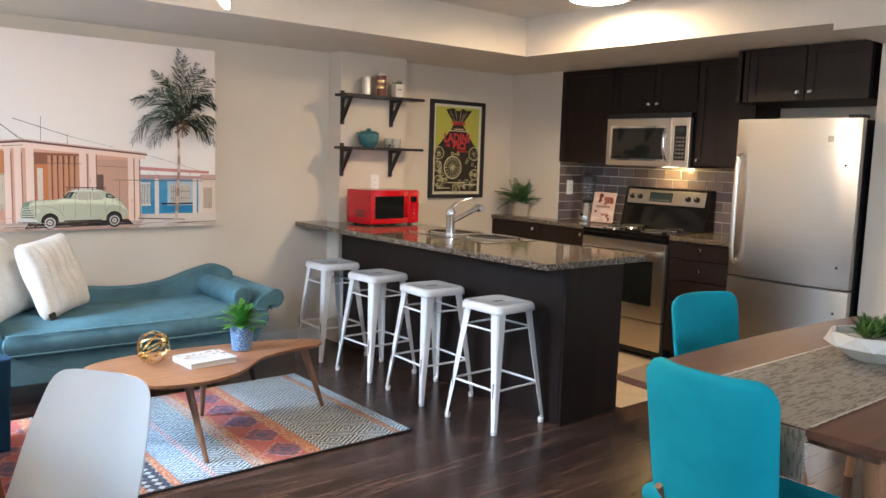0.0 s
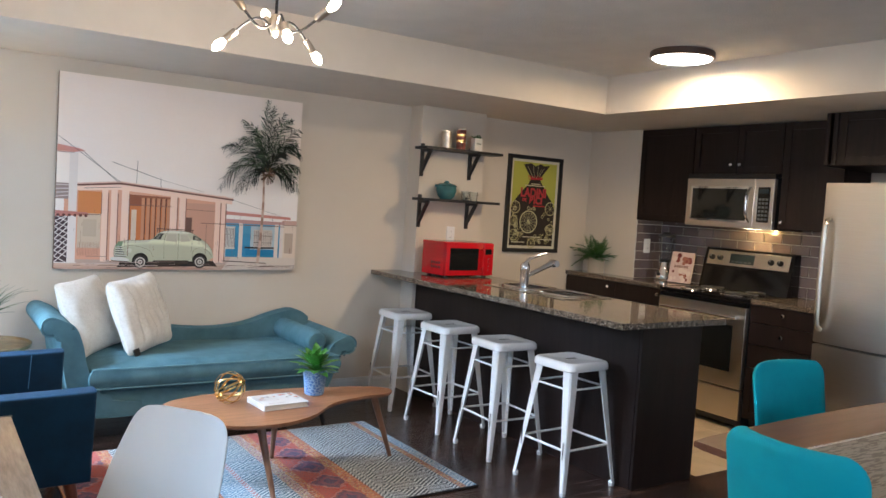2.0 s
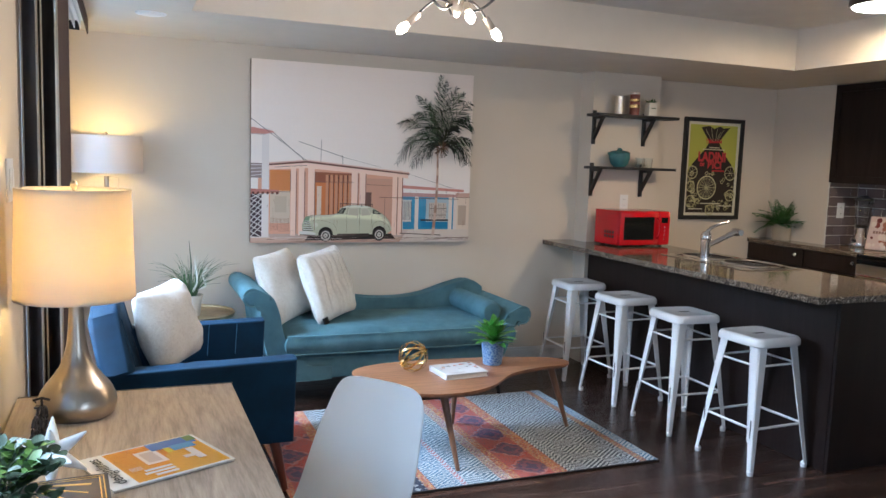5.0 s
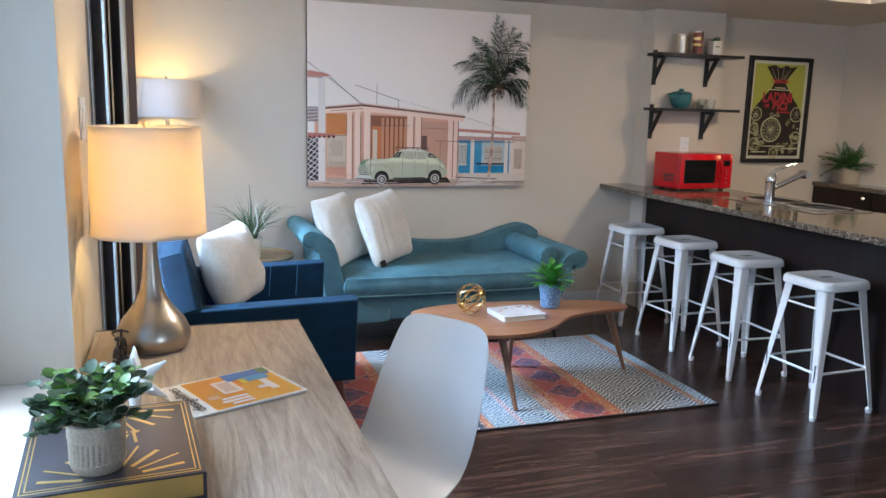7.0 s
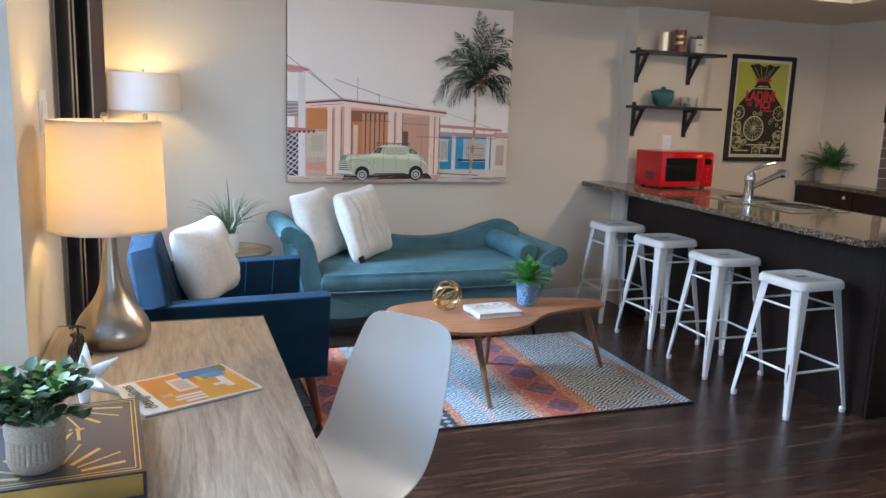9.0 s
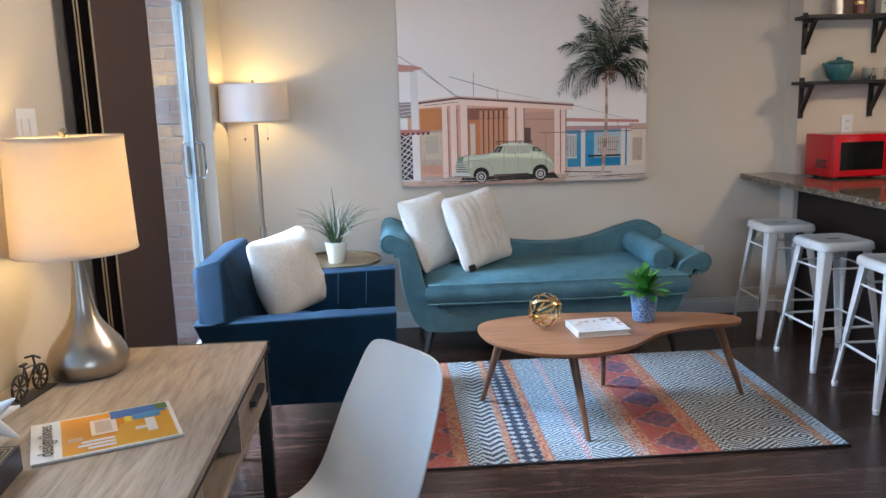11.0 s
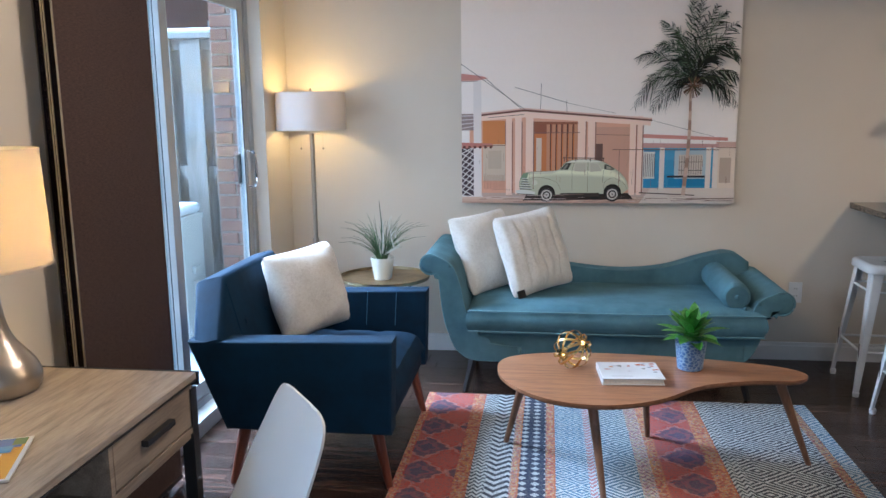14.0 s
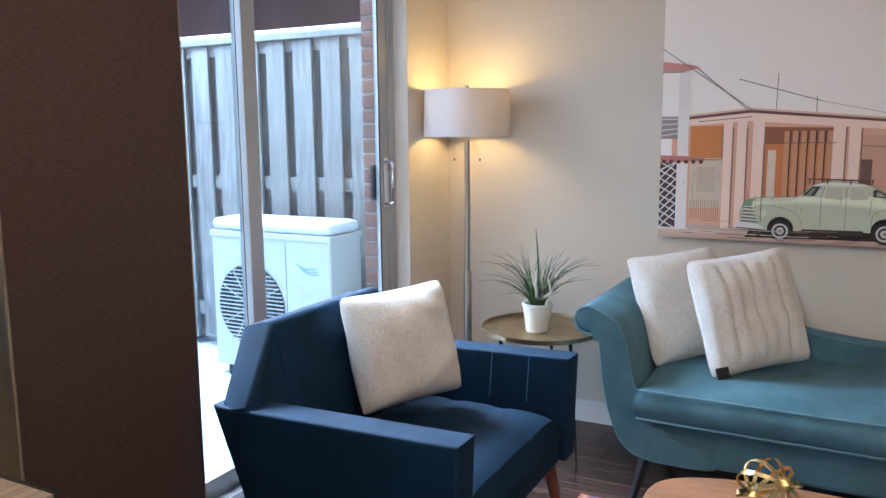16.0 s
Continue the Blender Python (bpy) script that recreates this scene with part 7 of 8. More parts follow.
def deco_book():
    w, d, h = 0.30, 0.36, 0.05
    M["navycover"] = plain("slate_cover", (0.030, 0.028, 0.036), 0.35, var=0.15)
    M["foil"] = plain("gold_foil", (0.62, 0.44, 0.14), 0.3, 0.85, 0.08)
    t = thing("display_book", -0.115, 1.430, 0.7605, 4, "thick dark book with gold sunburst lines on its cover", "book")
    part("page_block", box(0.004, w - 0.006, 0.006, d - 0.006, 0.004, h - 0.004), "foil", t, "gilded page edges")
    part("cover", box(0, w, 0, d, 0, 0.004, 0.001), "navycover", t)
    cv = part("cover", box(0, w, 0, d, h - 0.004, h, 0.001), "navycover", t)
    part("spine", box(w - 0.006, w, 0, d, 0.004, h - 0.004, 0.001), "navycover", t)
    bm = bmesh.new()

    def bar(u0, v0, u1, v1, wd):
        a, b = Vector((u0 * w, v0 * d, 0)), Vector((u1 * w, v1 * d, 0))
        ln = (b - a).length
        box(0, ln, -wd / 2, wd / 2, 0, 0.0005, bm=bm, m=Matrix.Translation((a.x, a.y, h)) @ (b - a).to_track_quat("X", "Z").to_matrix().to_4x4())
    for o in (0.03, 0.055):
        for q in ((o, o, 1 - o, o), (1 - o, o, 1 - o, 1 - o), (1 - o, 1 - o, o, 1 - o), (o, 1 - o, o, o)):
            bar(*q, 0.0022)
    for cy in (0.07, 0.93):
        for k in range(9):
            a = radians(12 + 19.5 * k) * (1 if cy < 0.5 else -1)
            r0, r1 = 0.16, 0.40 + 0.03 * (k % 2)
            bar(0.5 + r0 * math.cos(a), cy + r0 * math.sin(a) * w / d, 0.5 + r1 * math.cos(a), cy + r1 * math.sin(a) * w / d, 0.0045 if k % 2 else 0.008)
    part("foil_pattern", bm, "foil", cv, "raised gold foil sunburst pattern")
    letters("foil_lettering", "JA", 0.062, "foil", cv, at(0.56 * w, 0.52 * d, h + 0.001, 0, 0, 184), "gold foil title letters")
    for i in range(5):
        part("foil_bar", box((0.50 + 0.035 * i) * w, (0.50 + 0.035 * i) * w + 0.006, 0.60 * d, 0.60 * d + 0.008, h, h + 0.0005), "foil", cv)


deco_book()


def desk_plant(x, y, z):
    m = Mat("ribbed_stoneware", (0.50, 0.44, 0.36), 0.75)
    m.set("Base Color", m.ramp(m.noise(300, detail=2), [(0.35, (0.27, 0.225, 0.17)), (0.5, (0.34, 0.285, 0.22)), (0.7, (0.40, 0.34, 0.27))]))
    M["stoneware"] = m.m
    t = thing("desk_plant", x, y, z, 0, "small-leaved green plant in a ribbed stoneware pot on a book", "plant")
    part("pot", lathe([(0, 0), (0.042, 0), (0.047, 0.008), (0.050, 0.020), (0.0495, 0.020)], 48), "stoneware", t, "", "", True)
    bm = bmesh.new()
    n = 96
    rows = []
    for z1, amp in ((0.020, 0.0), (0.023, 1.0), (0.058, 1.0), (0.062, 0.0)):
        rows.append([bm.verts.new(((0.0500 - amp * 0.0022 * (i % 3 == 0)) * math.cos(2 * math.pi * i / n), (0.0500 - amp * 0.0022 * (i % 3 == 0)) * math.sin(2 * math.pi * i / n), z1)) for i in range(n)])
    for a, b in zip(rows, rows[1:]):
        for i in range(n):
            bm.faces.new((a[i], a[(i + 1) % n], b[(i + 1) % n], b[i]))
    part("ribbed_band", bm, "stoneware", t)
    part("rim", lathe([(0.050, 0.062), (0.0515, 0.066), (0.051, 0.092), (0.048, 0.094), (0.045, 0.090), (0.044, 0.078), (0, 0.078)], 48), "stoneware", t, "", "", True)
    fo = new("foliage")
    fo.parent = t
    rnd = random.Random(21)
    sp, sp2 = [], []
    for i in range(62):
        az = rnd.uniform(0, 6.283)
        k = rnd.random()
        ln, rise = rnd.uniform(0.075, 0.125) * (1 - 0.25 * k), radians(30 + 60 * k)
        b = Vector((0.018 * math.cos(az), 0.018 * math.sin(az), 0.078))
        pts = [b]
        for q in range(1, 6):
            s = q / 5
            pts.append(b + Vector((ln * s * math.cos(rise - 0.45 * s) * math.cos(az), ln * s * math.cos(rise - 0.45 * s) * math.sin(az), max(-0.03, ln * s * math.sin(rise - 0.45 * s)) + 0.012)))
        part("stem", tube(pts, 0.0014, 4, taper=0.0006), "green2", fo)
        for q in range(2, 6):
            for sd in (-1, 1):
                a = (pts[q], math.degrees(az) + sd * rnd.uniform(35, 95), rnd.uniform(5, 70), rnd.uniform(0.021, 0.030), 0.025, 0.3)
                (sp if rnd.random() < (0.45 if k > 0.6 else 0.15) else sp2).append(a)
    add_leaves(fo, sp, "lime")
    add_leaves(fo, sp2, "green2")
    t.scale = (0.93, 0.93, 0.96)


M["lime"] = plain("young_leaf", (0.11, 0.22, 0.04), 0.45, var=0.3, scale=40)
desk_plant(0.006, 1.520, 0.8105)


def star_ornament(x, y, z):
    t = thing("spiky_ornament", x, y, z, 0, "glossy white spiked star ornament on the desk", "ornament")
    rnd = random.Random(4)
    part("core", lathe([(0, -0.022), (0.016, -0.016), (0.022, 0), (0.016, 0.016), (0, 0.022)], 16), "white", t, "", "", True)
    g = (1 + 5 ** 0.5) / 2
    for v in [(0, s, q * g) for s in (-1, 1) for q in (-1, 1)] + [(s, q * g, 0) for s in (-1, 1) for q in (-1, 1)] + [(q * g, 0, s) for s in (-1, 1) for q in (-1, 1)]:
        d = Vector(v).normalized()
        part("spike", tube([d * 0.008, d * 0.050, d * 0.080], 0.019, 10, taper=0.002), "white", t, "", "", True)


star_ornament(0.048, 1.900, 0.830)


# ---- desk chair ----
def shell_chair(m):
    t = new("desk_chair")
    t.matrix_basis = m
    tagged(t, "white moulded plastic shell chair pushed up to the desk", "chair")
    # side profile: (forward, height, half width)
    prof = [(0.235, 0.415, 0.19), (0.22, 0.438, 0.215), (0.15, 0.440, 0.232), (0.05, 0.428, 0.236), (-0.06, 0.425, 0.230), (-0.135, 0.446, 0.226), (-0.182, 0.492, 0.224), (-0.222, 0.566, 0.222), (-0.259, 0.649, 0.214), (-0.296, 0.724, 0.200), (-0.320, 0.774, 0.186), (-0.332, 0.800, 0.168), (-0.338, 0.813, 0.144), (-0.341, 0.820, 0.112), (-0.342, 0.823, 0.070)]
    line = smooth_line([(a, b, c) for a, b, c in prof], 5)
    bm = bmesh.new()
    n = 18
    rows = []
    for k, p in enumerate(line):
        s = k / (len(line) - 1)
        curl = 0.016 * math.sin(math.pi * min(1, s * 1.05)) ** 0.7
        a = line[min(k + 1, len(line) - 1)] - line[max(k - 1, 0)]
        nrm = Vector((a.y, 0, -a.x)).normalized() * (-1)
        # normal in the side plane, towards the sitter
        row = []
        for j in range(n + 1):
            u = 2 * j / n - 1
            lift = curl * abs(u) ** 3.2
            row.append(bm.verts.new((p.x + nrm.x * lift, u * p.z * 0.85, p.y + nrm.z * lift)))
        rows.append(row)
    for a, b in zip(rows, rows[1:]):
        for j in range(n):
            bm.faces.new((a[j], a[j + 1], b[j + 1], b[j]))
    bmesh.ops.recalc_face_normals(bm, faces=bm.faces)
    bmesh.ops.solidify(bm, geom=bm.faces[:], thickness=0.007)
    part("shell", bm, "white", t, "", "", True)
    for sx in (-1, 1):
        for sy in (-1, 1):
            part("leg", tube([(0.10 * sx + 0.0, 0.11 * sy, 0.415), (0.215 * sx, 0.215 * sy, 0.0)], 0.017, 10, taper=0.011), "walnut_leg", t, "", "", True)
    for a, b in (((0.14, 0.15), (-0.14, -0.15)), ((0.14, -0.15), (-0.14, 0.15))):
        part("brace", tube([(a[0], a[1], 0.28), (b[0], b[1], 0.33)], 0.004, 6), "black", t)
    for sy in (-1, 1):
        part("mount", box(-0.12, 0.12, 0.10 * sy - 0.012, 0.10 * sy + 0.012, 0.398, 0.412, 0.001), "black", t)


shell_chair(at(0.630, 2.070, 0, 0, 0, 217))


# ---- dining ----
M["table_walnut"] = wood("red_walnut", (0.085, 0.034, 0.018), (0.125, 0.052, 0.028), (0.165, 0.072, 0.040), 0, 0.33, 1.0)


def dining():
    t = thing("dining_table", 0, 0, 0, 0, "walnut dining table with a bowed edge on tapered legs", "dining table")
    xm, ym = 3.25, 1.215
    pts = []
    L, W2 = 0.915, 0.435
    N = 24
    for sx, sy, ex, ey in ((-1, -1, 1, -1), (1, -1, 1, 1), (1, 1, -1, 1), (-1, 1, -1, -1)):
        for i in range(N):
            u = i / N
            bow = 1 - (2 * u - 1) ** 2
            x, y = xm + L * (sx + (ex - sx) * u), ym + W2 * (sy + (ey - sy) * u)
            if sx == ex:
                x += sx * 0.012 * bow
            else:
                y += sy * 0.040 * bow
            pts.append((x, y))
    part("tabletop", prism(pts, 0.722, 0.745, 0.007, seg=3), "table_walnut", t, "", "", True)
    part("apron", box(xm - L + 0.14, xm + L - 0.14, ym - W2 + 0.10, ym + W2 - 0.10, 0.655, 0.7215, 0.003), "walnut_leg", t)
    M["orangeleg"] = wood("warm_wood_leg", (0.22, 0.09, 0.035), (0.34, 0.15, 0.06), (0.42, 0.20, 0.09), 2, 0.4, 1.2)
    for sx in (-1, 1):
        for sy in (-1, 1):
            part("leg", tube([(xm + sx * (L - 0.20), ym + sy * (W2 - 0.14), 0.72), (xm + sx * (L - 0.12), ym + sy * (W2 - 0.06), 0.0)], 0.034, 14, taper=0.018), "orangeleg", t, "", "", True)
    # runner
    m = Mat("woven_runner", (0.30, 0.26, 0.20), 0.95)
    v = m.coord()
    f = m.noise(30, m.coord((0.7, 4.0, 1)), 2)
    c = m.ramp(f, [(0.52, (0.30, 0.265, 0.215)), (0.56, (0.15, 0.125, 0.10))])
    m.set("Base Color", m.mix(m.math("MULTIPLY", m.noise(400, v, 2), 0.35), c, (0.38, 0.34, 0.28)))
    m.bump(m.noise(350, v, 2), 0.5, 0.0015)
    M["runner"] = m.m
    r = thing("table_runner", 0, 0, 0, 0, "grey-brown woven runner with a frayed cream edge on the table", "table runner")
    x0 = xm - L - 0.006
    bm = box(x0 + 0.004, 4.1, 1.015, 1.425, 0.7455, 0.7480)
    box(x0 - 0.006, x0 - 0.003, 1.015, 1.425, 0.60, 0.738, bm=bm)
    own = tube([(x0 + 0.004, 1.22, 0.738), (x0 + 0.004, 1.221, 0.738)], 0.001, 4)
    join(bm, own)
    own = extrude_y([(x0 - 0.006, 0.738), (x0 - 0.003, 0.738), (x0 + 0.004, 0.7455), (x0 + 0.004, 0.748), (x0 - 0.001, 0.746)], 1.015, 1.425)
    join(bm, own)
    part("cloth", bm, "runner", r)
    rnd = random.Random(8)
    bm = bmesh.new()
    for y0, sd in ((1.015, -1), (1.425, 1)):
        for i in range(420):
            x = x0 + 0.02 + i * 0.0036
            own = tube([(x, y0, 0.7485), (x + rnd.uniform(-.003, .003), y0 + sd * rnd.uniform(0.004, 0.011), 0.7475 + rnd.uniform(0, .003))], 0.0011, 3)
            join(bm, own)
        for i in range(36):
            z = 0.60 + i * 0.0036
            join(bm, tube([(x0 - 0.005, y0, z), (x0 - 0.006, y0 + sd * rnd.uniform(0.004, 0.011), z + rnd.uniform(-.003, .003))], 0.0011, 3))
    part("fringe", bm, plain("cream_fringe", (0.58, 0.52, 0.42), 0.9), r, "frayed cream thread edge", "stuff")


dining()


def dining_chair(m, group="chairs round the dining table"):
    t = new("dining_chair")
    t.matrix_basis = m
    tagged(t, "turquoise upholstered dining chair with splayed wooden legs", "dining chair", group)
    # back: gently curved slab with round corners, facing +y
    def slab(w0, w1, h0, h1, th, curve, r):
        bm = bmesh.new()
        nx, nz = 20, 26
        g = [[], []]
        for side in (0, 1):
            for j in range(nz + 1):
                v = 0.5 - 0.5 * math.cos(math.pi * j / nz)
                z = h0 + (h1 - h0) * v
                wd = w0 + (w1 - w0) * v
                q = min(r, max(0, z - (h1 - r), (h0 + r) - z))
                wd2 = wd / 2 - (r - math.sqrt(max(0, r * r - q * q)))
                row = []
                for i in range(nx + 1):
                    u = math.sin(math.pi * (i / nx - 0.5))
                    edge = (1 - abs(u) ** 8) ** 0.5 * (1 - abs(2 * v - 1) ** 12) ** 0.5
                    y = curve * u * u - 0.16 * (z - h0) + (th / 2 * edge if side else -th / 2 * edge)
                    row.append(bm.verts.new((u * wd2, y, z)))
                g[side].append(row)
            for j in range(nz):
                for i in range(nx):
                    bm.faces.new((g[side][j][i], g[side][j][i + 1], g[side][j + 1][i + 1], g[side][j + 1][i]))
        bmesh.ops.remove_doubles(bm, verts=bm.verts, dist=0.0008)
        return bm
    bk = part("backrest", slab(0.39, 0.41, 0.44, 0.885, 0.045, 0.04, 0.065), "turq", t, "", "", True)
    part("seat", box(-0.225, 0.225, 0.0, 0.43, 0.415, 0.475, 0.028, 4), "turq", t, "", "", True)
    part("frame", box(-0.18, 0.18, 0.04, 0.38, 0.385, 0.415, 0.004), "orangeleg", t)
    for sx in (-1, 1):
        for sy in (-1, 1):
            part("leg", tube([(0.13 * sx, 0.21 + 0.13 * sy, 0.40), (0.20 * sx, 0.21 + 0.21 * sy, 0.0)], 0.018, 12, taper=0.011), "orangeleg", t, "", "", True)
        part("back_strut", tube([(0.13 * sx, 0.06, 0.40), (0.14 * sx, -0.02, 0.50)], 0.012, 8), "orangeleg", t)


dining_chair(at(2.208, 1.222, 0, 0, 0, -90))
dining_chair(at(3.27, 1.90, 0, 0, 0, 172))


def succulents(x, y, z):
    t = thing("succulent_bowl", x, y, z, 0, "white faceted bowl planted with green succulents on the runner", "plant")
    bm = bmesh.new()
    n = 8
    rings = []
    for k, (r, h) in enumerate(((0.07, 0.0), (0.165, 0.055), (0.150, 0.098), (0.136, 0.098), (0.13, 0.075))):
        off = 0.5 * (k == 1)
        rings.append([bm.verts.new((r * math.cos(2 * math.pi * (i + off) / n), r * math.sin(2 * math.pi * (i + off) / n), h)) for i in range(n)])
    bm.faces.new(rings[0][::-1])
    for k, (a, b) in enumerate(zip(rings, rings[1:])):
        for i in range(n):
            j = (i + 1) % n
            if k == 0:
                bm.faces.new((a[i], b[i], a[j])), bm.faces.new((a[j], b[i], b[j]))
            elif k == 1:
                bm.faces.new((a[i], b[j], b[i])), bm.faces.new((a[i], a[j], b[j]))
            else:
                bm.faces.new((a[i], a[j], b[j], b[i]))
    bm.faces.new(rings[-1])
    part("bowl", bm, "pot", t)
    fo = new("foliage")
    fo.parent = t
    rnd = random.Random(31)
    for k in range(11):
        a, r = rnd.uniform(0, 6.28), rnd.uniform(0, 0.10)
        sp = []
        for i in range(20):
            s = i / 20
            sp.append(((r * math.cos(a), r * math.sin(a), 0.085 + 0.012 * s), i * 137.5 + rnd.uniform(-8, 8), 12 + 68 * s, rnd.uniform(0.045, 0.075), 0.014, 0.1))
        add_leaves(fo, sp, "lime" if k % 3 else "green")


succulents(3.27, 1.235, 0.7505)


# ---- window wall ----
def panel_track():
    top = thing("panel_curtain", 0, 0, 0, 0, "brown sliding panel curtain on a white ceiling track", "curtain")
    t = new("track")
    t.parent = top
    y0, y1, z0, z1 = 2.62, 4.80, 2.105, 2.168
    part("rail", box(-0.095, 0.025, y0, y1, z1 - 0.012, z1), "white", t)
    for x in (-0.095, -0.066, -0.037, -0.008, 0.020):
        part("channel", box(x, x + 0.005, y0, y1, z0 + 0.012, z1 - 0.012), "white", t)
    part("valance", box(0.0265, 0.0325, y0, y1, z0 - 0.015, z1), "panelweave", t, "brown woven valance strip")
    part("end_cap", box(-0.095, -0.01, y1, y1 + 0.003, z0 + 0.002, z1), "black", t)
    return top


def woven(name, a, b, sparkle=False):
    m = Mat(name, a, 0.9)
    v = m.coord((1, 9, 70))
    f = m.noise(6, v, 5, 0.7)
    c = m.ramp(f, [(0.35, a), (0.65, b)])
    if sparkle:
        s = m.math("GREATER_THAN", m.noise(240, detail=1), 0.66)
        c = m.mix(s, c, (0.45, 0.30, 0.28))
        m.set("Metallic", m.math("MULTIPLY", s, 0.7))
        m.set("Roughness", m.math("SUBTRACT", 0.8, m.math("MULTIPLY", s, 0.5)))
    m.set("Base Color", c)
    m.bump(f, 0.5, 0.0015)
    return m.m


M["panelweave"] = woven("brown_woven_panel", (0.032, 0.017, 0.013), (0.074, 0.041, 0.032))
M["sequin"] = woven("sequinned_panel", (0.03, 0.016, 0.016), (0.06, 0.032, 0.030), True)
panel_curtain = panel_track()


def curtain_panel(x, y0, y1, mat, label):
    t = tagged(new("curtain_panel"), label)
    t.parent = panel_curtain
    part("fabric", box(x - 0.0015, x + 0.0015, y0, y1, 0.035, 2.117), mat, t)
    part("bottom_bar", box(x - 0.004, x + 0.004, y0, y1, 0.02, 0.035, 0.001), "black", t)
    for y in (y0, y1):
        part("hem", box(x - 0.0025, x + 0.0025, y - 0.002, y + 0.002, 0.035, 2.117), "nickel", t, "thin metallic panel edge")


curtain_panel(0.012, 2.845, 3.410, "panelweave", "flat brown woven sliding curtain panel")
curtain_panel(-0.035, 2.878, 3.38, "panelweave", "flat brown woven curtain panel")
curtain_panel(-0.047, 2.884, 3.36, "panelweave", "flat brown woven curtain panel")
curtain_panel(-0.094, 2.915, 3.34, "sequin", "dark sparkling sequinned curtain panel")


def patio_door():
    d = tagged(new("door_1"), "white-framed sliding glass patio door with a latch handle", "door", "", "structure")
    y0, y1, z0, z1 = 2.93, 4.86, 0.075, 2.105
    xm = -0.20
    bm = box(xm - 0.05, xm + 0.03, y0, y0 + 0.05, z0, z1, 0.002)
    box(xm - 0.05, xm + 0.03, y1 - 0.045, y1, z0, z1, 0.002, bm=bm), box(xm - 0.05, xm + 0.03, y0 + 0.05, y1 - 0.045, z1 - 0.05, z1, 0.002, bm=bm), box(xm - 0.05, xm + 0.03, y0 + 0.05, y1 - 0.045, z0, z0 + 0.035, 0.002, bm=bm)
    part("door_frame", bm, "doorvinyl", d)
    for a, b, x in ((y0 + 0.05, 3.96, xm - 0.028), (3.88, y1 - 0.045, xm + 0.005)):
        s = 0.07
        bm = box(x - 0.014, x + 0.014, a, a + s, z0 + 0.035, z1 - 0.05, 0.003)
        box(x - 0.014, x + 0.014, b - s, b, z0 + 0.035, z1 - 0.05, 0.003, bm=bm), box(x - 0.014, x + 0.014, a + s, b - s, z1 - 0.12, z1 - 0.05, 0.003, bm=bm), box(x - 0.014, x + 0.014, a + s, b - s, z0 + 0.035, z0 + 0.11, 0.003, bm=bm)
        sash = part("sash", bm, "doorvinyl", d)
        gl = part("pane", box(x - 0.004, x + 0.004, a + s - 0.002, b - s + 0.002, z0 + 0.108, z1 - 0.118), "doorglass", sash)
        gl.visible_shadow = False
        part("weatherstrip", box(x + 0.0145, x + 0.017, b - s - 0.008, b - s, z0 + 0.11, z1 - 0.12), "black", sash)
    hx = xm + 0.019
    bm = box(hx, hx + 0.008, 4.765, 4.800, 1.04, 1.26, 0.002)
    tube(smooth_line([(hx + 0.006, 4.782, 1.245), (hx + 0.045, 4.775, 1.235), (hx + 0.050, 4.770, 1.15), (hx + 0.045, 4.775, 1.065), (hx + 0.006, 4.782, 1.055)], 4), 0.007, 8, bm=bm)
    part("door_handle", bm, "chrome", d, "silver pull handle and latch")
    part("outer_handle", box(xm - 0.03, xm - 0.012, 4.735, 4.765, 1.07, 1.23, 0.003), "black", d)
    bm = box(-0.40, -0.10, 2.93, 4.86, 0.0, 0.073)
    structure("door_sill", bm, "trim", "white door sill")


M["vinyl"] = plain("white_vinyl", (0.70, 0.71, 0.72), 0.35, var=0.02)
# white door vinyl greyed: its backlit shade is put into the base colour
M["doorvinyl"] = plain("shaded_door_vinyl", (0.38, 0.385, 0.38), 0.4, var=0.04)
patio_door()


def desk_window():
    w = tagged(new("window_1"), "white-framed window beside the desk", "window", "", "structure")
    y0, y1, z0, z1, x = 0.0, 2.15, 0.76, 2.15, -0.34
    bm = box(x - 0.04, x + 0.03, y0, y0 + 0.06, z0, z1, 0.002)
    box(x - 0.04, x + 0.03, y1 - 0.06, y1, z0, z1, 0.002, bm=bm), box(x - 0.04, x + 0.03, y0 + 0.06, y1 - 0.06, z1 - 0.06, z1, 0.002, bm=bm), box(x - 0.04, x + 0.03, y0 + 0.06, y1 - 0.06, z0, z0 + 0.06, 0.002, bm=bm)
    part("window_frame", bm, "vinyl", w)
    s = part("sash", box(x - 0.012, x + 0.012, 1.05, 1.10, z0 + 0.06, z1 - 0.06, 0.002), "vinyl", w)
    bm = box(x - 0.012, x + 0.020, y1 - 0.10, y1 - 0.06, z0 + 0.06, z1 - 0.06, 0.004)
    part("sash", bm, "vinyl", w)
    part("gasket", box(x - 0.010, x + 0.014, y1 - 0.112, y1 - 0.10, z0 + 0.07, z1 - 0.07), "gasketblue", w)
    for a, b in ((y0 + 0.06, 1.05), (1.10, y1 - 0.112)):
        g = part("pane", box(x - 0.003, x + 0.003, a, b, z0 + 0.06, z1 - 0.06), "deskglass", w)
        g.visible_shadow = False
    part("window_sill", box(-0.31, -0.085, 0.002, 2.148, 0.742, 0.7615, 0.003), "trim", w)


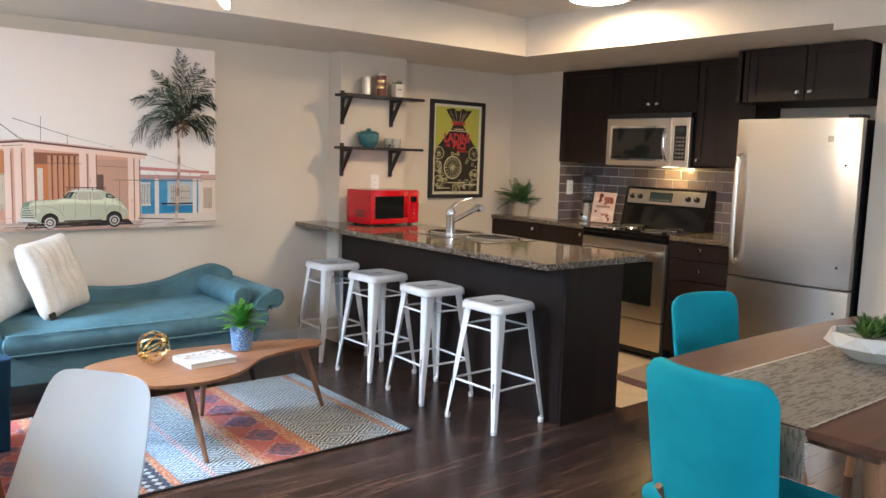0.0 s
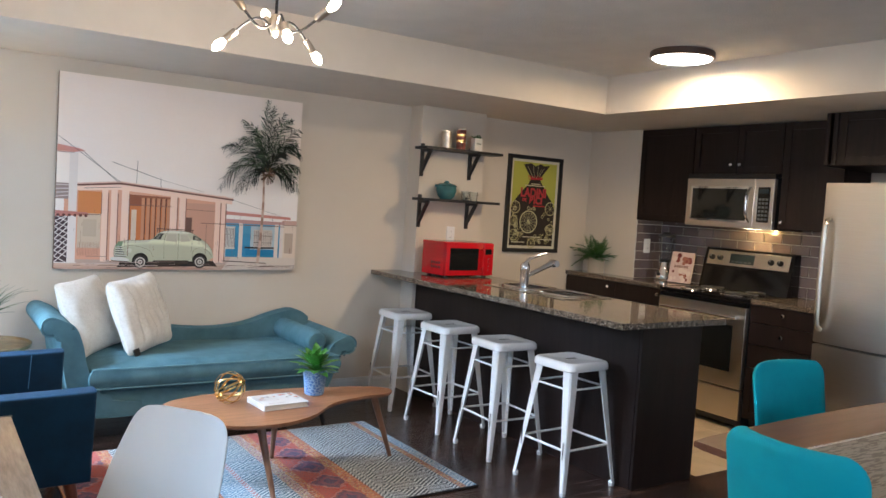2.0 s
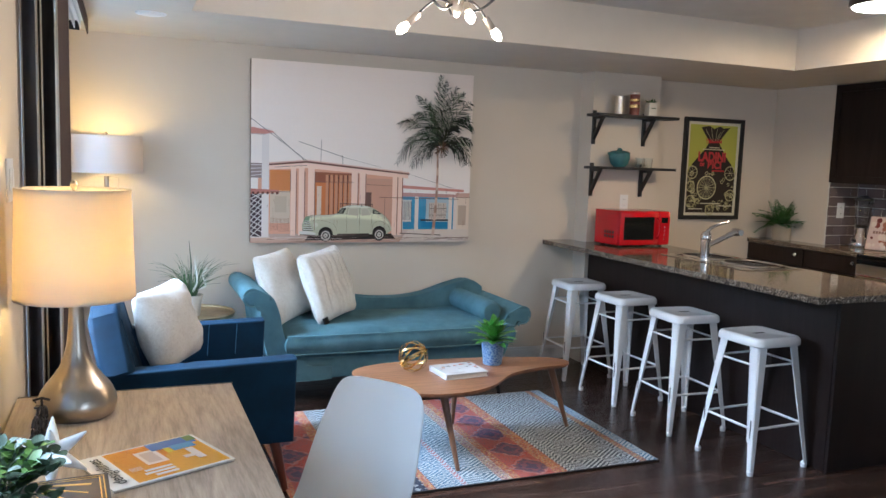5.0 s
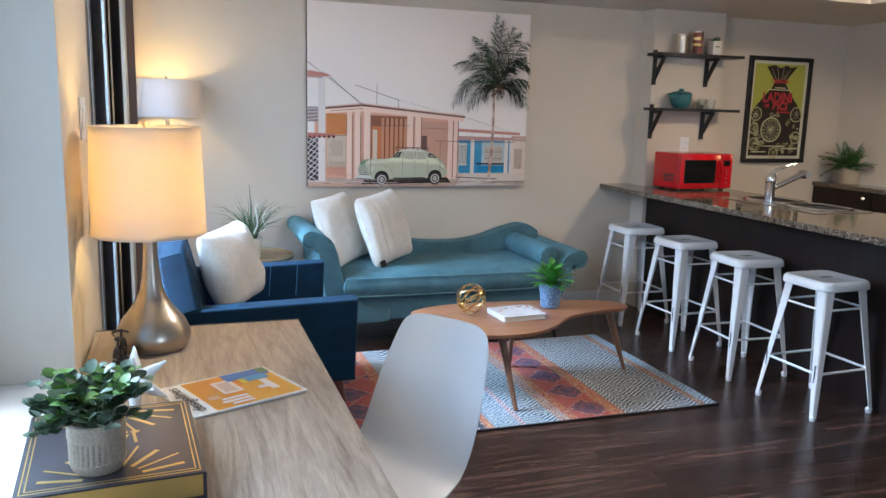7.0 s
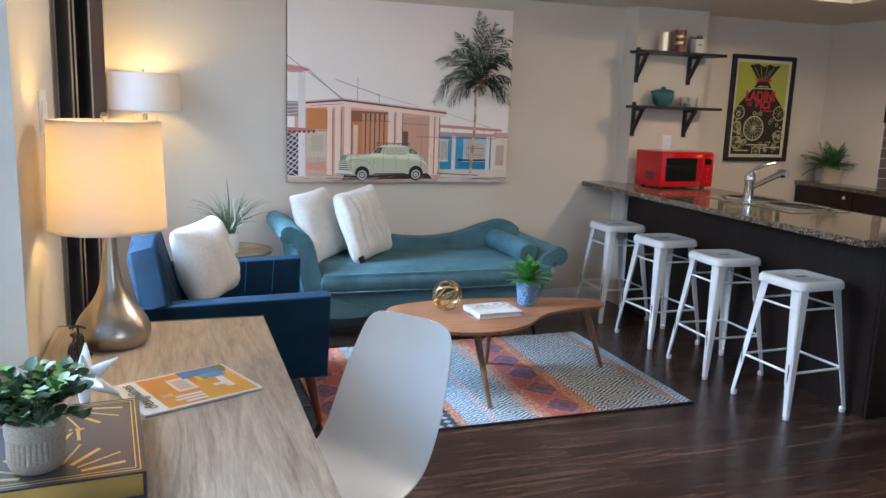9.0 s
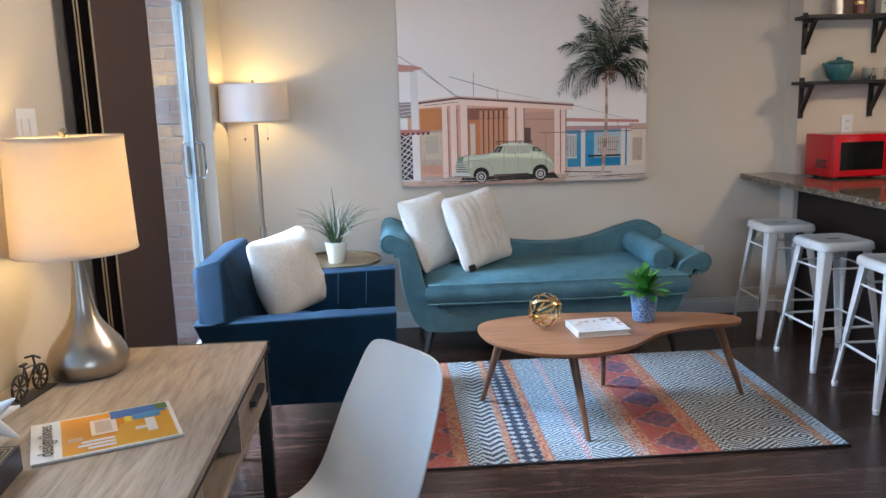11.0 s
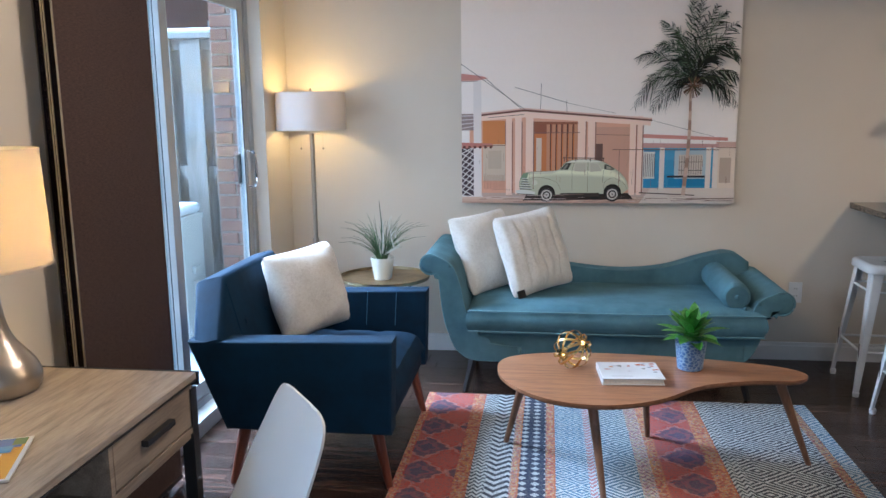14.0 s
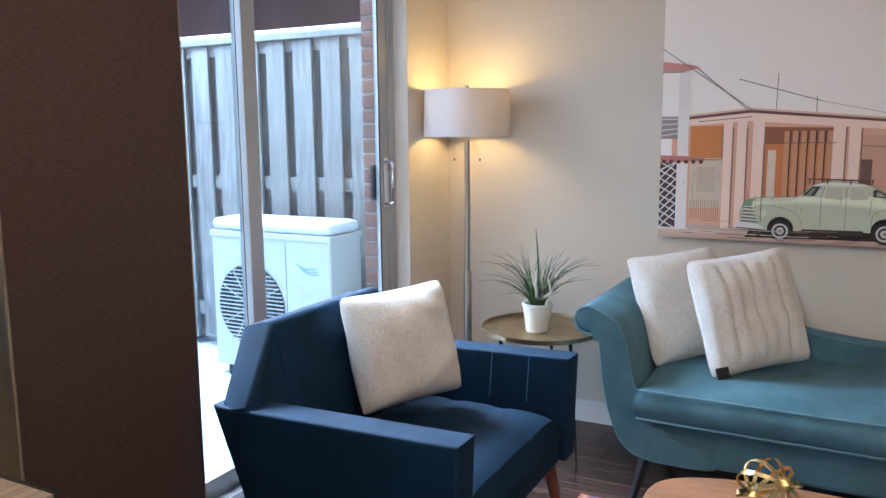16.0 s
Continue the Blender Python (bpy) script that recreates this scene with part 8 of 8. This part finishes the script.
M["gasketblue"] = plain("slate_gasket", (0.10, 0.14, 0.17), 0.5)
desk_window()
# added frame for the unseen south opening, gives the fill lamp a setting
w = tagged(new("window_2"), "added white-framed window, unseen behind the dining area", "window", "", "structure")
bm = box(0.6, 0.66, -3.04, -2.97, 0.5, 2.2, 0.002)
box(3.14, 3.2, -3.04, -2.97, 0.5, 2.2, 0.002, bm=bm), box(0.66, 3.14, -3.04, -2.97, 0.5, 0.56, 0.002, bm=bm), box(0.66, 3.14, -3.04, -2.97, 2.14, 2.2, 0.002, bm=bm), box(1.88, 1.93, -3.04, -2.97, 0.56, 2.14, 0.002, bm=bm)
part("window_frame", bm, "vinyl", w)


# ---- baseboards ----
def baseboard(x0, x1, y0, y1, nx, ny):
    bm = box(x0, x1, y0, y1, 0.0, 0.085, 0.001)
    box(x0 + (0 if nx == 0 else 0.004 * (nx < 0)), x1 - (0 if nx == 0 else 0.004 * (nx > 0)), y0 + 0.004 * (ny < 0), y1 - 0.004 * (ny > 0), 0.085, 0.105, 0.001, bm=bm)
    structure("baseboard", bm, "trim", "white moulded baseboard")


baseboard(WX + 0.001, 3.390, WY - 0.015, WY - 0.001, 0, -1)
baseboard(WX + 0.001, WX + 0.015, 4.862, WY - 0.016, 1, 0)
baseboard(WX + 0.001, WX + 0.015, -2.88, 2.928, 1, 0)
baseboard(5.005, 5.019, -2.88, 1.90, -1, 0)

# ---- outside ----
M["snow"] = plain("snow", (0.80, 0.82, 0.85), 0.7, var=0.03, scale=3, bump=0.4, bscale=25, bdist=0.02)
structure("ground", box(-400, -0.401, -400, 400, -0.32, -0.06), "snow", "snow-covered patio ground")


def wood_fence():
    t = thing("patio_fence", 0, 0, 0, 0, "weathered grey board-on-board patio fence with a snowy cap", "fence")
    y = 5.66
    part("cap_rail", box(-6.0, -0.56, y - 0.045, y + 0.07, 1.93, 1.965, 0.004), "fencewood", t)
    part("snow_cap", box(-6.0, -0.56, y - 0.04, y + 0.065, 1.965, 1.995, 0.012, 3), "snow", t, "thin snow lying on the cap rail")
    for z in (1.86, 1.02, 0.15):
        part("rail", box(-6.0, -0.56, y + 0.0, y + 0.035, z, z + 0.085), "fencewood", t)
    x, k = -0.60, 0
    rnd = random.Random(14)
    while x > -5.9:
        w = 0.138
        a, b = (y - 0.022, y - 0.002) if k % 2 == 0 else (y + 0.037, y + 0.057)
        part("board", box(x - w, x, a, b, rnd.uniform(-0.02, 0.02), 1.928, 0.002), "fencewood", t)
        x -= w - 0.035 if k % 2 else w - 0.035
        k += 1
    for px in (-2.4, -4.4):
        part("post", box(px - 0.045, px + 0.045, y + 0.058, y + 0.148, -0.06, 1.929, 0.003), "fencewood", t)


def fencewood():
    m = Mat("weathered_fence_wood", (0.3, 0.28, 0.26), 0.85)
    o = m.t.nodes.new("ShaderNodeObjectInfo")
    f = m.noise(3, m.coord((10, 10, 0.9)), 5, 0.65, 1.0)
    c = m.ramp(f, [(0.3, (0.17, 0.155, 0.145)), (0.6, (0.33, 0.31, 0.29)), (0.75, (0.45, 0.43, 0.41))])
    m.set("Base Color", m.mix(m.math("MULTIPLY", o.outputs["Random"], 0.4), c, (0.22, 0.18, 0.15)))
    m.bump(f, 0.4, 0.002)
    return m.m


M["fencewood"] = fencewood()
wood_fence()


def heat_pump():
    M["acshell"] = plain("off_white_steel", (0.60, 0.60, 0.57), 0.5, var=0.04)
    t = thing("heat_pump_unit", -0.80, 5.20, 0.0, 0, "off-white outdoor heat pump with a round grille, snow on top", "heat pump")
    w, d, h = 0.86, 0.30, 0.81
    part("casing", box(-w, 0, 0, d, 0.0, h, 0.012, 3), "acshell", t)
    part("lid", box(-w - 0.006, 0.006, -0.006, d + 0.006, h - 0.03, h + 0.004, 0.004), "acshell", t)
    part("snow_cap", box(-w, 0.0, 0.0, d, h + 0.004, h + 0.075, 0.035, 4), "snow", t, "thick layer of snow on the unit", "", True)
    part("grille_recess", lathe([(0, -0.001), (0.235, -0.001), (0.245, 0.0035), (0.0, 0.0035)], 48, m=at(-w + 0.29, 0.0, 0.38, 90, 0, 0)), "black", t, "", "", True)
    for i in range(21):
        z = -0.23 + i * 0.023
        r = math.sqrt(max(0.0, 0.24 ** 2 - z * z))
        if r > 0.03:
            part("grille_bar", box(-w + 0.29 - r, -w + 0.29 + r, -0.012, -0.006, 0.38 + z - 0.003, 0.38 + z + 0.003), "acshell", t)
    for k in range(6):
        a = math.pi * k / 6
        part("grille_spoke", tube([(-w + 0.29 - 0.24 * math.cos(a), -0.014, 0.38 - 0.24 * math.sin(a)), (-w + 0.29 + 0.24 * math.cos(a), -0.014, 0.38 + 0.24 * math.sin(a))], 0.003, 5), "acshell", t)
    M["acblue"] = plain("pale_blue_decal", (0.12, 0.36, 0.60), 0.5)
    for i in range(3):
        part("decal_stroke", tube(smooth_line([(-0.24 + 0.02 * i, -0.001, 0.655 - 0.016 * i), (-0.18 + 0.02 * i, -0.001, 0.628 - 0.016 * i), (-0.10 + 0.01 * i, -0.001, 0.632 - 0.016 * i)], 4), 0.003, 4), "acblue", t)
    part("panel_seam", box(-0.31, -0.307, -0.0012, 0.0, 0.02, h - 0.04), "black", t)
    for z in (0.34, 0.44):
        part("valve_cover", box(0.0, 0.025, 0.10, 0.19, z, z + 0.05, 0.006), "acshell", t)
    for x in (-w + 0.12, -0.12):
        part("foot", box(x - 0.04, x + 0.04, 0.01, d - 0.01, -0.06, 0.0), "black", t)


heat_pump()
M["brick_face"] = plain("red_brick", (0.24, 0.12, 0.09), 0.9, var=0.25, scale=9, bump=0.4, bscale=60)
M["farbrick"] = plain("pink_brick_wall", (0.42, 0.20, 0.16), 0.9, var=0.12, scale=1.5)
M["mortar"] = plain("mortar", (0.36, 0.34, 0.31), 0.9)
pier = thing("brick_pier", 0, 0, 0, 0, "red brick exterior pier beside the patio door", "brick wall")
part("mortar_core", box(-0.480, -0.272, 5.068, 5.60, -0.06, 2.9), "mortar", pier)


def far_house():
    t = thing("brick_house", 0, 0, 0, 0, "pink-red brick house with white windows behind the fence", "house")
    part("wall", box(-22, 8, 13.0, 20, -0.06, 6.5), "farbrick", t)
    part("roof", extrude_y([(-22.5, 6.5), (8.5, 6.5), (8.5, 6.8), (-7, 9.5), (-22.5, 6.8)], 12.6, 20.4), plain("dark_shingle", (0.07, 0.065, 0.06), 0.9), t)
    for x in (-18.5, -14.5, -10.4, -6.9, -3.4, 0.4):
        for z in (1.6, 4.2):
            wd = part("window", box(x - 0.55, x + 0.55, 12.95, 13.0, z, z + 1.3, 0.01), "vinyl", t)
            for s in (-1, 1):
                part("pane", box(x + s * 0.27 - 0.22, x + s * 0.27 + 0.22, 12.93, 12.951, z + 0.08, z + 1.22), "screenglass", wd)


far_house()


# ---- pieces of floors and walls ----
def piece(name, me, parent, m):
    ob = new(name, me)
    ob.parent = parent
    ob.matrix_basis = m
    return ob


def slab_mesh(name, w, d, h, mat, bevel=0.0012):
    bm = box(0, w, 0, d, 0, h, bevel, 1)
    me = bpy.data.meshes.new(name)
    bm.to_mesh(me)
    bm.free()
    me.materials.append(M[mat])
    return me


def planks():
    owner = bpy.data.objects["floor"]
    rnd = random.Random(11)
    W, cache = 0.124, {}
    rest = bmesh.new()
    y = -2.9
    while y < WY:
        w = min(W, WY - y)
        x = -0.1 - rnd.uniform(0, 1.0)
        while x < 5.62:
            ln = rnd.choice([0.6, 0.8, 1.0, 1.2, 1.4])
            a, b = max(x, WX), x + ln
            lim = 3.93 if 2.84 < y < 5.2 else 5.02
            b = min(b, lim)
            x += ln
            if b - a < 0.02:
                continue
            if y > 0.6 and w == W:
                k = round(b - a, 2)
                if k not in cache:
                    cache[k] = slab_mesh("plank", k - 0.0012, W - 0.0012, 0.012, "plank_x", 0.0009)
                piece("plank", cache[k], owner, at(a, y, -0.0125))
            else:
                box(a, b - 0.0012, y, y + w - 0.0012, -0.0125, -0.0005, bm=rest)
        y += W
    part("far_planks", rest, "plank_x", owner, "", "stuff")


M["plank_x"] = wood("dark_floor_plank_grain", (0.009, 0.0050, 0.0042), (0.040, 0.0205, 0.0155), (0.150, 0.086, 0.063), 0, 0.22, 1.25, 0.4, rnd=True)
planks()


def kitchen_tiles():
    t = tagged(new("floor_kitchen"), "cream ceramic kitchen floor tiles", "floor", "", "structure")
    part("grout_bed", box(3.95, 5.12, 2.845, 5.25, -0.012, -0.002), "grout", t)
    me = slab_mesh("floor_tile", 0.300, 0.300, 0.008, "tilefloor", 0.0015)
    for i in range(4):
        for j in range(8):
            piece("floor_tile", me, t, at(3.955 + i * 0.303, 2.85 + j * 0.303 - (0.0 if j < 8 else 0), -0.007))


kitchen_tiles()


def backsplash():
    t = tagged(new("wall_backsplash"), "grey-mauve glossy subway tiles with pale grout", "backsplash", "", "structure")
    bm = box(EX - 0.0095, EX - 0.0005, 2.83, 4.648, 0.929, 1.414)
    box(KX, EX - 0.0095, 4.650, 4.6595, 0.929, 1.414, bm=bm)
    part("grout_bed", bm, "grout", t)
    m = Mat("mauve_glazed_tile", (0.2, 0.17, 0.17), 0.13)
    o = m.t.nodes.new("ShaderNodeObjectInfo")
    m.set("Base Color", m.ramp(o.outputs["Random"], [(0.0, (0.125, 0.100, 0.104)), (0.5, (0.15, 0.122, 0.127)), (1.0, (0.175, 0.143, 0.148))]))
    M["tile"] = m.m
    cache = {}

    def mesh(w, h):
        k = (round(w, 3), round(h, 3))
        if k not in cache:
            cache[k] = slab_mesh("tile", k[0], k[1], 0.006, "tile", 0.0012)
        return cache[k]
    H, Wd, g = 0.0710, 0.1475, 0.0045
    for r in range(7):
        z = 0.9305 + r * (H + g)
        h = min(H, 1.414 - z)
        if h < 0.01:
            continue
        y = 4.645 + (0.075 if r % 2 else 0)
        while y > 2.84:
            a, b = max(2.832, y - Wd), min(4.645, y)
            if b - a > 0.02:
                me = mesh(b - a, h)
                piece("tile", me, t, Matrix.Translation((EX - 0.009, b, z)) @ Matrix(((0, 0, -1, 0), (-1, 0, 0, 0), (0, 1, 0, 0), (0, 0, 0, 1))))
            y -= Wd + g
        x = EX - 0.016 + (0.075 if r % 2 else 0)
        while x > KX:
            a, b = max(KX + 0.001, x - Wd), min(EX - 0.017, x)
            if b - a > 0.02:
                me = mesh(b - a, h)
                piece("tile", me, t, Matrix.Translation((a, 4.6505, z)) @ Matrix(((1, 0, 0, 0), (0, 0, -1, 0), (0, 1, 0, 0), (0, 0, 0, 1))))
            x -= Wd + g


backsplash()


def pier_bricks():
    me = slab_mesh("brick", 0.206, 0.012, 0.062, "brick_face", 0.003)
    me2 = slab_mesh("brick", 0.098, 0.012, 0.062, "brick_face", 0.003)
    for r in range(38):
        z = -0.05 + r * 0.0735
        if r % 2:
            piece("brick", me, pier, at(-0.479, 5.057, z))
        else:
            piece("brick", me2, pier, at(-0.479, 5.057, z)), piece("brick", me2, pier, at(-0.371, 5.057, z))

pier_bricks()
